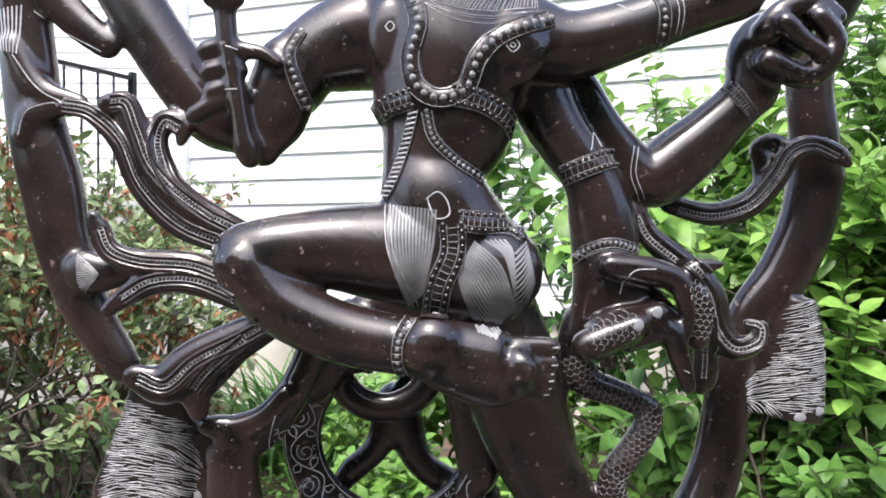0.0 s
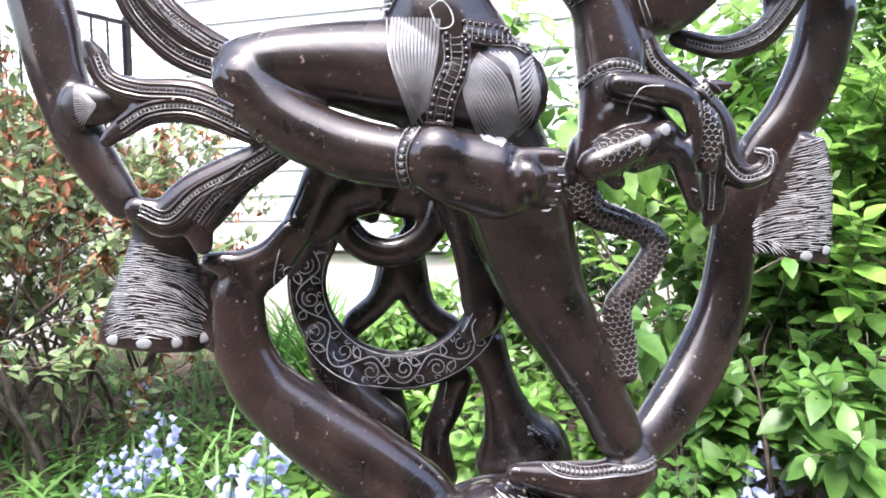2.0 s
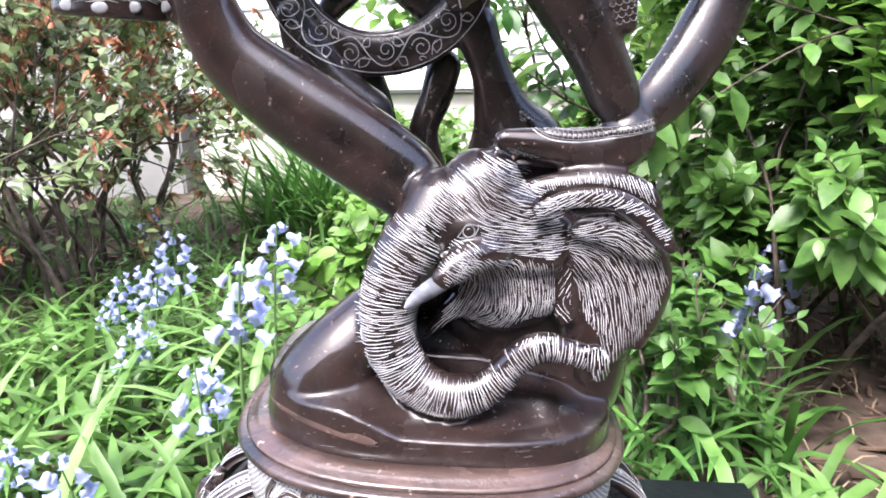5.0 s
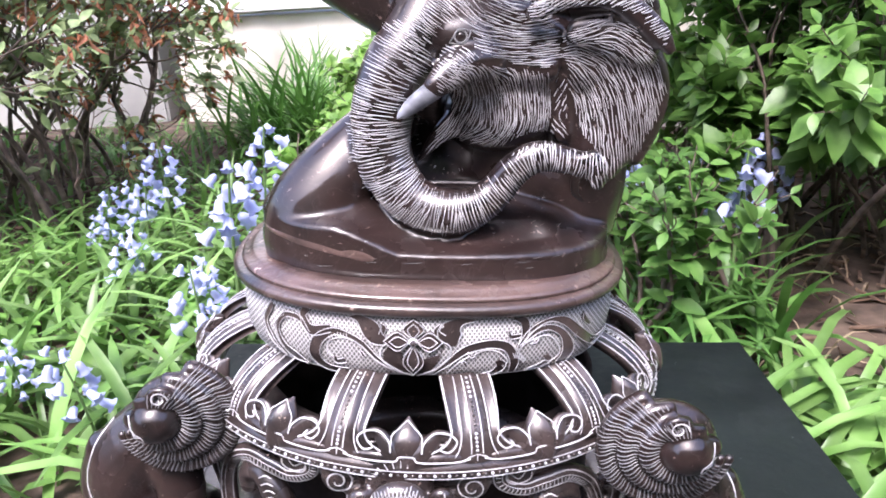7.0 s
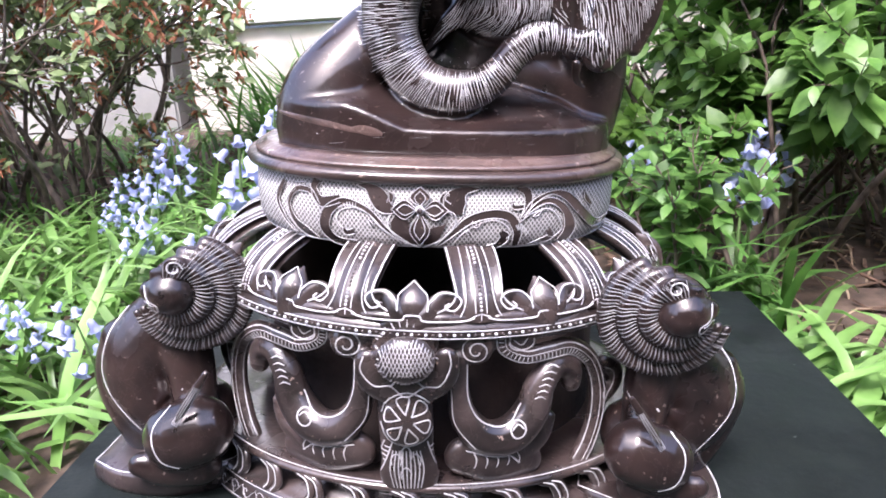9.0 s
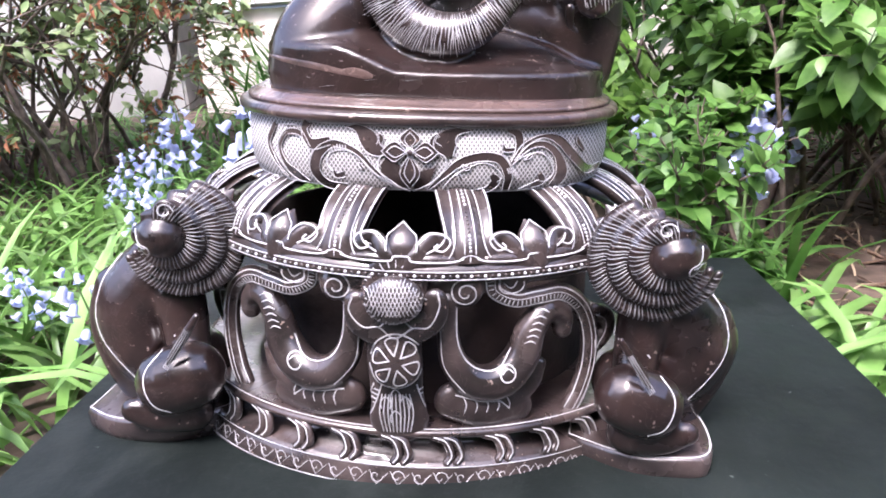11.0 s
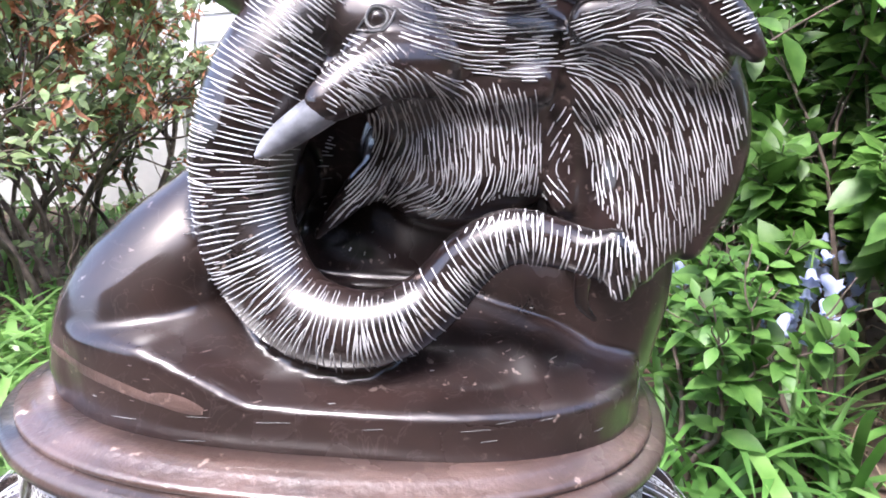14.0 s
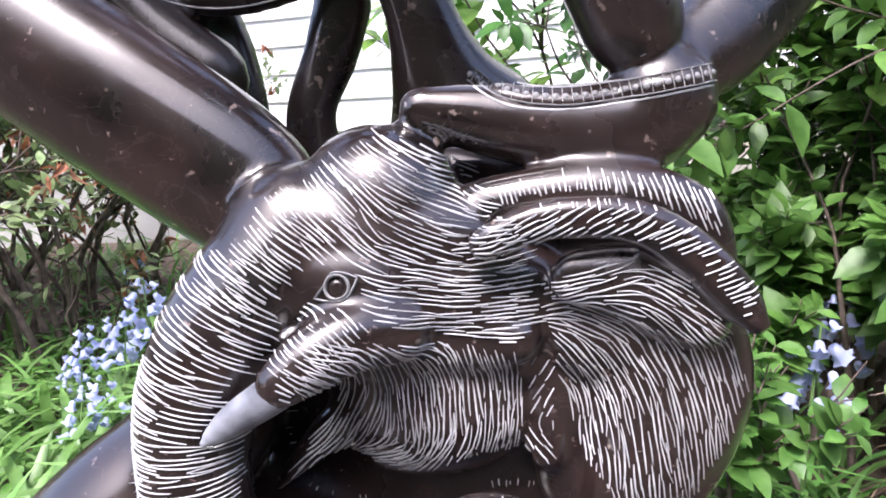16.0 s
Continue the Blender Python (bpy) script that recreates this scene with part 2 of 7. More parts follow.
def tube(verts, faces, pts, flat=1.0, seg=12, n=4, caps=True):
    """Adds a closed tapering tube through (x, y, z, r) points; flat squeezes it along y."""
    c = spline(pts, n) if n > 1 else np.array(pts, float)
    c[:, 3] = np.maximum(c[:, 3], 0.0002)
    p, r = c[:, :3], c[:, 3]
    tan = np.gradient(p, axis=0)
    tan /= np.linalg.norm(tan, axis=1)[:, None] + 1e-12
    rows = [(p[i], tan[i], r[i]) for i in range(len(p))]
    if caps:
        rows = [(p[0] - tan[0] * r[0] * s, tan[0], r[0] * math.sqrt(1 - s * s)) for s in (0.97, 0.8, 0.45)] + rows
        rows += [(p[-1] + tan[-1] * r[-1] * s, tan[-1], r[-1] * math.sqrt(1 - s * s)) for s in (0.45, 0.8, 0.97)]
    base = len(verts)
    for q, t, rad in rows:
        side = np.cross(t, (0, 1, 0))
        size = np.linalg.norm(side)
        side = side / size if size > 0.15 else np.array((1.0, 0, 0))
        back = np.cross(side, t)
        back /= np.linalg.norm(back)
        for k in range(seg):
            a = 2 * math.pi * k / seg
            verts.append(q + side * rad * math.cos(a) + back * rad * flat * math.sin(a))
    m = len(rows)
    for i in range(m - 1):
        for k in range(seg):
            a, b = base + i * seg + k, base + i * seg + (k + 1) % seg
            faces.append((a, b, b + seg, a + seg))
    faces.append(tuple(base + k for k in range(seg - 1, -1, -1)))
    faces.append(tuple(base + (m - 1) * seg + k for k in range(seg)))


def ball(verts, faces, centre, radii, turn=0.0, seg=14, rings=9):
    base = len(verts)
    c, s = math.cos(radians(turn)), math.sin(radians(turn))
    for i in range(1, rings):
        th = math.pi * i / rings
        for k in range(seg):
            ph = 2 * math.pi * k / seg
            x, y, z = radii[0] * math.sin(th) * math.cos(ph), radii[1] * math.sin(th) * math.sin(ph), radii[2] * math.cos(th)
            verts.append(np.array((centre[0] + c * x + s * z, centre[1] + y, centre[2] - s * x + c * z)))
    for i in range(rings - 2):
        for k in range(seg):
            a, b = base + i * seg + k, base + i * seg + (k + 1) % seg
            faces.append((a, a + seg, b + seg, b))
    top, low = len(verts), len(verts) + 1
    up = np.array((s * radii[2], 0, c * radii[2]))
    verts.append(np.array(centre) + up)
    verts.append(np.array(centre) - up)
    for k in range(seg):
        faces.append((top, base + k, base + (k + 1) % seg))
        faces.append((low, base + (rings - 2) * seg + (k + 1) % seg, base + (rings - 2) * seg + k))


def loft(sections, mat, closed_ends=True, smooth=True):
    """A skin over rings of points, each ring having the same count."""
    verts, faces = [], []
    n = len(sections[0])
    for s in sections:
        verts.extend(s)
    for i in range(len(sections) - 1):
        for k in range(n):
            a, b = i * n + k, i * n + (k + 1) % n
            faces.append((a, b, b + n, a + n))
    if closed_ends:
        faces.append(tuple(range(n - 1, -1, -1)))
        faces.append(tuple(range((len(sections) - 1) * n, len(sections) * n)))
    return mesh_of(verts, faces, mat, smooth=smooth)


def oval(cx, cy, rx, ry, z, power=2.0, n=96):
    out = []
    for k in range(n):
        a = 2 * math.pi * k / n
        c, s = math.cos(a), math.sin(a)
        out.append((cx + rx * math.copysign(abs(c) ** (2 / power), c), cy + ry * math.copysign(abs(s) ** (2 / power), s), z))
    return out

# ---- garden ----
# unseen hedges added behind and beside the camera to darken the stone's reflections
DARK_BACKDROP = material("unseen_dark_backdrop", (0.012, 0.030, 0.008), 0.9, (0.050, 0.095, 0.026), 14, 8, 0.35, 0.7, bump=1.0, bump_scale=30)


def ground_z(x, y):
    return 0.03 + 0.05 * min(max(y, 0.0), 3.4)


xs = [-300, -80, -20, -8] + [k * 0.25 for k in range(-16, 17)] + [8, 20, 80, 300]
ys = [-300, -80, -20, -6, -2] + [k * 0.2 for k in range(-3, 22)] + [6, 9, 20, 80, 400]
gv = [(x, y, ground_z(x, y) + (0.012 * noise.noise(Vector((x * 3, y * 3, 0))) if abs(x) < 5 and -1 < y < 5 else 0)) for y in ys for x in xs]
gf = [(j * len(xs) + i, j * len(xs) + i + 1, (j + 1) * len(xs) + i + 1, (j + 1) * len(xs) + i) for j in range(len(ys) - 1) for i in range(len(xs) - 1)]
tagged(new("ground", mesh_of(gv, gf, SOIL)), "bare brown mulched garden soil", "ground", kind="structure")

def hedge(name, x0, y0, x1, y1, high):
    tagged(new(name, box(x0, y0, -0.2, x1, y1, high, 0.06, DARK_BACKDROP)), "unseen dark green backdrop added for the stone's reflections", "hedge", kind="structure")


# made-up blocks out of view; they keep low sky out of the polish
hedge("backdrop_south", -5.0, -4.3, 5.0, -3.6, 3.4)
hedge("backdrop_east", 4.3, -3.595, 5.0, 1.0, 2.2)
hedge("backdrop_west", -5.0, -3.595, -4.3, 2.2, 1.2)

# house: its front runs from the corner to the right, coming nearer
WALL_TURN = math.degrees(math.atan2(-0.33, 1.0))
HOUSE = pose(-1.16, 3.176, 0.0, 0, 0, WALL_TURN)
house = thing("house", "white clapboard house on a cream rendered foundation", "house", at=HOUSE)
SILL_Z = 0.641
part("wall", box(0, 0.03, SILL_Z - 0.02, 5.2, 0.2, 3.4, 0.0, SIDING), house)
part("foundation", box(0.03, 0.035, -0.3, 5.2, 0.2, SILL_Z - 0.03, 0.0, RENDERED), house, "cream rendered foundation")
part("skirt_board", box(-0.012, -0.006, SILL_Z - 0.012, 5.2, 0.0285, SILL_Z + 0.004, 0.002, SIDING), house)
part("drip_lip", box(0.20, -0.004, SILL_Z - 0.034, 0.32, 0.028, SILL_Z - 0.0125, 0.002, SIDING), house)
part("corner_board", box(-0.02, -0.016, SILL_Z + 0.0045, 0.05, 0.2, 3.4, 0.003, SIDING), house)
# side wall turned from the sun, its shade painted in as grey
part("side_wall", box(0.0, 0.2005, -0.3, 0.1, 3.0, 3.4, 0.0, SHADED_WALL), house)

wing = thing("house_wing", "white clapboard wing set back behind the shrub", "house", at=pose(-5.6, 4.9, 0.0, 0, 0, 2))
part("wall", box(0, 0.03, 0.75, 5.4, 0.2, 3.6, 0.0, SIDING), wing)
part("foundation", box(0.0, 0.04, -0.3, 5.4, 0.2, 0.745, 0.0, SHADED_WALL), wing, "rendered foundation greyed for shade")


def clapboard(length, expose, thick=0.016):
    """One lapped board, its lower edge proud and rounded."""
    prof = [(0.0, 0.0), (-thick, 0.0), (-thick - 0.001, 0.004), (-0.004, expose + 0.012), (0.0, expose + 0.012)]
    v = [(x, p, z) for x in (0, length) for p, z in prof]
    n = len(prof)
    f = [tuple(range(n)), tuple(range(2 * n - 1, n - 1, -1))] + [(k, n + k, n + (k + 1) % n, (k + 1) % n) for k in range(n)]
    return mesh_of(v, f, SIDING, smooth=False)


board = clapboard(5.14, 0.104)
for k in range(26):
    part("clapboard", board, house, at=pose(0.052, 0.0295, SILL_Z + 0.004 + 0.104 * k))
board = clapboard(5.4, 0.104)
for k in range(26):
    part("clapboard", board, wing, at=pose(0, 0.0295, 0.76 + 0.104 * k))

porch = tagged(new("porch", box(-2.6, 0.06, 0.0, -0.05, 1.9, 1.12, 0.012, SHADED_WALL)), "pale rendered porch base behind the azalea, greyed for shade", "porch", kind="structure")
porch.matrix_world = pose(-1.16, 3.176, 0.0, 0, 0, 6)

# porch rail beside the house
railing = thing("porch_railing", "black iron porch railing with square balusters", "railing", at=pose(-2.30, 3.86, 0.0, 0, 0, 61))
part("top_rail", box(-0.6, -0.018, 1.908, 0.78, 0.018, 1.932, 0.004, IRON), railing)
part("bottom_rail", box(-0.6, -0.012, 1.15, 0.78, 0.012, 1.172, 0.003, IRON), railing)
bal = box(-0.0055, -0.0055, 1.1725, 0.0055, 0.0055, 1.9075, 0.0, IRON)
for k in range(13):
    part("baluster", bal, railing, at=pose(-0.55 + 0.107 * k, 0, 0))
for x in (-0.58, 0.76):
    part("post", box(x - 0.02, -0.02, 0.1, x + 0.02, 0.0199, 1.96, 0.004, IRON), railing)


def blade(v, f, root, way, length, width, droop, rise=1.0, segs=5):
    """A strap leaf: a folded, tapering strip that arches over."""
    p = np.array(root, float)
    d = np.array((way[0], way[1], rise), float)
    d /= np.linalg.norm(d)
    base = len(v)
    for k in range(segs + 1):
        t = k / segs
        w = width * (0.7 + 0.6 * t) * (1 - t**3) / 2 + 0.0004
        side = np.cross(d, (0, 0, 1.0))
        size = np.linalg.norm(side)
        side = side / size if size > 1e-3 else np.array((1.0, 0, 0))
        nor = np.cross(side, d)
        v += [tuple(p - side * w + nor * w * 0.35), tuple(p), tuple(p + side * w + nor * w * 0.35)]
        if k:
            a = base + 3 * (k - 1)
            f += [(a, a + 1, a + 4, a + 3), (a + 1, a + 2, a + 5, a + 4)]
        p = p + d * length / segs
        d = d + np.array((0, 0, -droop / segs))
        d /= np.linalg.norm(d)


def leaf_mesh(v, f, at, way, up, length, width, fold=0.25, curl=0.2):
    """A pointed oval leaf with a midrib, folded along it and bent down at its tip."""
    way, up = np.array(way, float), np.array(up, float)
    way /= np.linalg.norm(way) + 1e-9
    side = np.cross(way, up)
    side /= np.linalg.norm(side) + 1e-9
    up = np.cross(side, way)
    base = len(v)
    at = np.array(at, float)
    for t, w in ((0, 0.03), (0.25, 0.75), (0.5, 1.0), (0.75, 0.66), (1.0, 0.02)):
        mid = at + way * length * t - up * length * curl * t * t
        v += [tuple(mid - side * width / 2 * w + up * width / 2 * w * fold), tuple(mid), tuple(mid + side * width / 2 * w + up * width / 2 * w * fold)]
    for k in range(4):
        a = base + 3 * k
        f += [(a, a + 1, a + 4, a + 3), (a + 1, a + 2, a + 5, a + 4)]


def strap_patch(name, label, count, spots, length, width, droop, mat, seed, lean=None):
    rnd = random.Random(seed)
    v, f = [], []
    for _ in range(count):
        x, y = spots(rnd)
        a = rnd.uniform(0, 2 * math.pi) if lean is None else rnd.gauss(lean, 0.7)
        blade(v, f, (x, y, ground_z(x, y) - 0.005), (math.cos(a), math.sin(a)), length * rnd.uniform(0.6, 1.25), width * rnd.uniform(0.6, 1.3), droop * rnd.uniform(0.5, 1.4), rnd.uniform(0.7, 2.6))
    return tagged(new(name, mesh_of(v, f, mat)), label, "plants", kind="stuff")


def in_box(x0, x1, y0, y1):
    return lambda r: (r.uniform(x0, x1), r.uniform(y0, y1))


strap_patch("strap_leaves", "light green arching bluebell leaves round the plinth", 420, in_box(-1.25, -0.30, 0.62, 1.45), 0.27, 0.021, 2.0, BLADE, 3)
strap_patch("strap_leaves", "light green flattened strap leaves beside the plinth", 300, in_box(0.30, 0.95, 0.50, 0.86), 0.28, 0.022, 2.8, BLADE, 4, 0.2)
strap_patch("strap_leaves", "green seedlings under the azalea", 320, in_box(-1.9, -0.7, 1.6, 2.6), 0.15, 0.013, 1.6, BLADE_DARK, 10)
strap_patch("strap_leaves", "thin weeds along the foundation greyed for shade", 420, in_box(-2.6, -0.75, 2.5, 3.05), 0.13, 0.010, 1.8, BLADE_DARK, 41)
strap_patch("dry_straw", "dry straw and withered leaves lying on the mulch", 150, in_box(0.50, 1.25, 0.95, 1.7), 0.13, 0.004, 4.5, STRAW, 9)
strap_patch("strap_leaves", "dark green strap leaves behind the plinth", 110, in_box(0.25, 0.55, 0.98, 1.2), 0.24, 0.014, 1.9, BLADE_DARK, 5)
strap_patch("strap_leaves", "green leaves between the bluebells", 240, in_box(-1.1, -0.2, 1.3, 1.9), 0.2, 0.012, 1.6, BLADE, 6)
strap_patch("grass_clump", "dark green tall grass against the foundation", 420, lambda r: (r.gauss(-0.50, 0.10), r.gauss(2.52, 0.10)), 0.42, 0.013, 1.2, BLADE_DARK, 7)
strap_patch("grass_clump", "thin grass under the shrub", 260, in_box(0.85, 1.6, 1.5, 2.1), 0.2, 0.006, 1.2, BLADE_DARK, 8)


def cover_patch(name, label, count, spots, size, high, mat, seed):
    rnd = random.Random(seed)
    v, f = [], []
    for _ in range(count):
        x, y = spots(rnd)
        a = rnd.uniform(0, 2 * math.pi)
        z = ground_z(x, y) + rnd.uniform(0.0, high)
        leaf_mesh(v, f, (x, y, z), (math.cos(a), math.sin(a), rnd.uniform(-0.1, 0.7)), (rnd.gauss(0, 0.3), rnd.gauss(0, 0.3), 1), size * rnd.uniform(0.6, 1.4), size * 0.6)
    return tagged(new(name, mesh_of(v, f, mat)), label, "plants", kind="stuff")


cover_patch("ground_cover", "bright green low ground cover", 2600, in_box(-1.0, 0.15, 1.55, 2.25), 0.026, 0.075, COVER, 11)
cover_patch("ground_cover", "green weeds among the flowers", 1500, in_box(-1.3, -0.25, 0.95, 1.6), 0.030, 0.10, COVER, 12)
rnd = random.Random(5)
cv, cf = [], []
for _ in range(1500):
    x, y = rnd.uniform(0.3, 2.0), rnd.uniform(1.0, 2.4)
    if rnd.random() < 0.3:
        x, y = rnd.uniform(-2.2, -0.5), rnd.uniform(1.7, 2.8)
    a, s, w = rnd.uniform(0, math.pi), rnd.uniform(0.008, 0.03), rnd.uniform(0.003, 0.008)
    c = np.array((x, y, ground_z(x, y) + rnd.uniform(0.004, 0.014)))
    d, e = np.array((math.cos(a), math.sin(a), rnd.gauss(0, 0.25))) * s, np.array((-math.sin(a), math.cos(a), rnd.gauss(0, 0.2))) * w
    b = len(cv)
    for k in (-0.002, 0.002):
        cv += [tuple(c + d + e * 0.5 + (0, 0, k)), tuple(c - d + e + (0, 0, k)), tuple(c - d * 0.8 - e + (0, 0, k)), tuple(c + d * 0.9 - e + (0, 0, k))]
    cf += [(b + 3, b + 2, b + 1, b), (b + 4, b + 5, b + 6, b + 7)] + [(b + k, b + (k + 1) % 4, b + 4 + (k + 1) % 4, b + 4 + k) for k in range(4)]
tagged(new("bark_mulch", mesh_of(cv, cf, CHIP, smooth=False)), "scattered brown bark mulch on the soil", "mulch", kind="stuff")


# bluebells
def bell_mesh():
    v, f = [], []
    prof = [(0.0012, 0.0), (0.0040, -0.002), (0.0050, -0.007), (0.0052, -0.012), (0.0088, -0.0165)]
    n = 12
    for i, (r, z) in enumerate(prof):
        for k in range(n):
            rr = r * (1.18 if i == 4 and k % 2 == 0 else (0.72 if i == 4 else 1))
            zz = z + (0.0015 if i == 4 and k % 2 == 0 else 0)
            v.append((rr * math.cos(2 * math.pi * k / n), rr * math.sin(2 * math.pi * k / n), zz))
    for i in range(len(prof) - 1):
        for k in range(n):
            a, b = i * n + k, i * n + (k + 1) % n
            f.append((a, b, b + n, a + n))
    f.append(tuple(range(n - 1, -1, -1)))
    return mesh_of(v, f, BELL)


BELL_MESH = bell_mesh()


def bluebell(tall, bells, seed):
    rnd = random.Random(seed)
    ob = thing("bluebell", "pale blue bluebell spike on a green stalk", "flower", "bluebells in the bed")
    v, f = [], []
    lean = (rnd.gauss(0, 0.014), rnd.gauss(0, 0.014))
    pts = [(lean[0] * t * t, lean[1] * t * t, tall * t, 0.0026 * (1.15 - 0.7 * t)) for t in (0, 0.35, 0.7, 1.0)]
    tube(v, f, pts, 1.0, 6, 4)
    part("stem", mesh_of(v, f, STALK), ob)
    for k in range(bells):
        t = 1.0 - 0.40 * k / bells
        a = k * 2.4 + rnd.uniform(-0.4, 0.4)
        out = 0.006 + 0.011 * min(1, k / 5) + rnd.uniform(0, 0.004)
        x, y, z = lean[0] * t * t + out * math.cos(a), lean[1] * t * t + out * math.sin(a), tall * t + 0.004
        m = pose(x, y, z, 0, 0, 0) @ Matrix.Rotation(a, 4, "Z") @ Matrix.Rotation(-rnd.uniform(0.3, 1.0), 4, "Y") @ Matrix.Scale(rnd.uniform(0.95, 1.3) * (0.6 + 0.4 * min(1, (k + 1) / 4)), 4)
        part("bell", BELL_MESH, ob, at=m)
    for k in range(3):
        v, f = [], []
        a = rnd.uniform(0, 6.28)
        blade(v, f, (0, 0, 0), (math.cos(a), math.sin(a)), tall * rnd.uniform(0.7, 0.95), 0.014, 1.4, 2.0)
        part("leaf", mesh_of(v, f, BLADE), ob)
    return ob


SPOTS = [(-0.625, 1.42, 0.335), (-0.691, 1.39, 0.310), (-0.576, 1.30, 0.258), (-0.577, 1.454, 0.387), (-0.350, 1.092, 0.420), (-0.333, 1.25, 0.445), (-0.350, 0.93, 0.310), (-0.356, 1.00, 0.290), (-0.446, 0.78, 0.277), (-0.564, 0.85, 0.260),
         (0.465, 1.13, 0.372), (0.427, 1.20, 0.348), (0.607, 1.30, 0.370), (0.342, 1.20, 0.350), (-0.669, 1.50, 0.306), (-0.822, 1.90, 0.357), (-0.587, 1.20, 0.277), (-0.735, 1.42, 0.255), (0.50, 1.16, 0.33)]
kinds = [bluebell(0.25, 13, 1), bluebell(0.30, 17, 2), bluebell(0.22, 10, 3), bluebell(0.28, 15, 4)]
for k, (x, y, z) in enumerate(SPOTS):
    m = pose(x, y, ground_z(x, y) - 0.004, 0, 0, 67 * k) @ Matrix.Scale((z + 0.02 - ground_z(x, y)) / (0.25, 0.30, 0.22, 0.28)[k % 4], 4)
    if k < 4:
        kinds[k].matrix_world = m
    else:
        other = copy_thing(kinds[k % 4], m)
        other.scale = m.to_scale()


# shrubs
def grow(v, f, tips, at, way, length, r, depth, rnd, spread, seg=5, leafy=1):
    """A branch that bends, tapers and forks."""
    p, d = np.array(at, float), np.array(way, float)
    pts = [(*p, r)]
    for k in range(3):
        d = d + np.array([rnd.gauss(0, 0.16) for _ in range(3)])
        d /= np.linalg.norm(d)
        p = p + d * length / 3
        pts.append((*p, r * (1 - 0.13 * (k + 1))))
        if depth <= leafy:
            tips.append((p.copy(), d.copy(), r))
    tube(v, f, pts, 1.0, seg, 2)
    if depth == 0:
        return
    for _ in range(rnd.choice((2, 2, 3))):
        e = d + np.array([rnd.gauss(0, spread), rnd.gauss(0, spread), rnd.gauss(0.12, spread * 0.7)])
        grow(v, f, tips, p, e / np.linalg.norm(e), length * rnd.uniform(0.6, 0.85), r * 0.6, depth - 1, rnd, spread, max(4, seg - 1), leafy)


rnd = random.Random(21)
azalea = thing("azalea_shrub", "straggly azalea shrub with withered orange blooms", "shrub")
wv, wf, tips = [], [], []
for k in range(46):
    x, y = rnd.uniform(-2.0, -0.94), rnd.uniform(1.70, 2.45)
    grow(wv, wf, tips, (x, y, ground_z(x, y) - 0.02), (rnd.gauss(0.08, 0.22), rnd.gauss(-0.05, 0.2), 1), rnd.uniform(0.26, 0.45), rnd.uniform(0.006, 0.013), 4, rnd, 0.38)
for k in range(34):
    x, y = rnd.uniform(-2.0, -0.92), rnd.uniform(1.62, 2.40)
    grow(wv, wf, tips, (x, y, ground_z(x, y) - 0.02), (rnd.gauss(0.05, 0.35), rnd.gauss(-0.05, 0.3), 1), rnd.uniform(0.12, 0.22), rnd.uniform(0.003, 0.006), 3, rnd, 0.5)
part("branchwork", mesh_of(wv, wf, TWIG), azalea, kind="stuff")
lv, lf, bv, bf = [], [], [], []
for p, d, r in tips:
    if p[2] < 0.24 or rnd.random() < (0.08 if p[2] > 0.5 else 0.55):
        continue
    for _ in range(rnd.choice((2, 3, 3, 4))):
        w = d * 0.5 + np.array([rnd.gauss(0, 0.7) for _ in range(3)])
        leaf_mesh(lv, lf, p + np.array([rnd.gauss(0, 0.012) for _ in range(3)]), w, (rnd.gauss(0, 0.4), rnd.gauss(-0.3, 0.4), 1), rnd.uniform(0.022, 0.046), rnd.uniform(0.012, 0.024))
    if rnd.random() < 0.24:
        for _ in range(7):
            w = np.array([rnd.gauss(0, 0.6), rnd.gauss(0, 0.6), rnd.gauss(-0.5, 0.6)])
            leaf_mesh(bv, bf, p + np.array([rnd.gauss(0, 0.008) for _ in range(3)]), w, (rnd.gauss(0, 1), rnd.gauss(0, 1), 1), rnd.uniform(0.014, 0.036), rnd.uniform(0.007, 0.015), 0.7, 0.6)
part("foliage", mesh_of(lv, lf, SHRUB_LEAF), azalea, "small dull olive leaves", kind="stuff")
part("withered_bloom", mesh_of(bv, bf, SPENT), azalea, "withered orange blooms", kind="stuff")


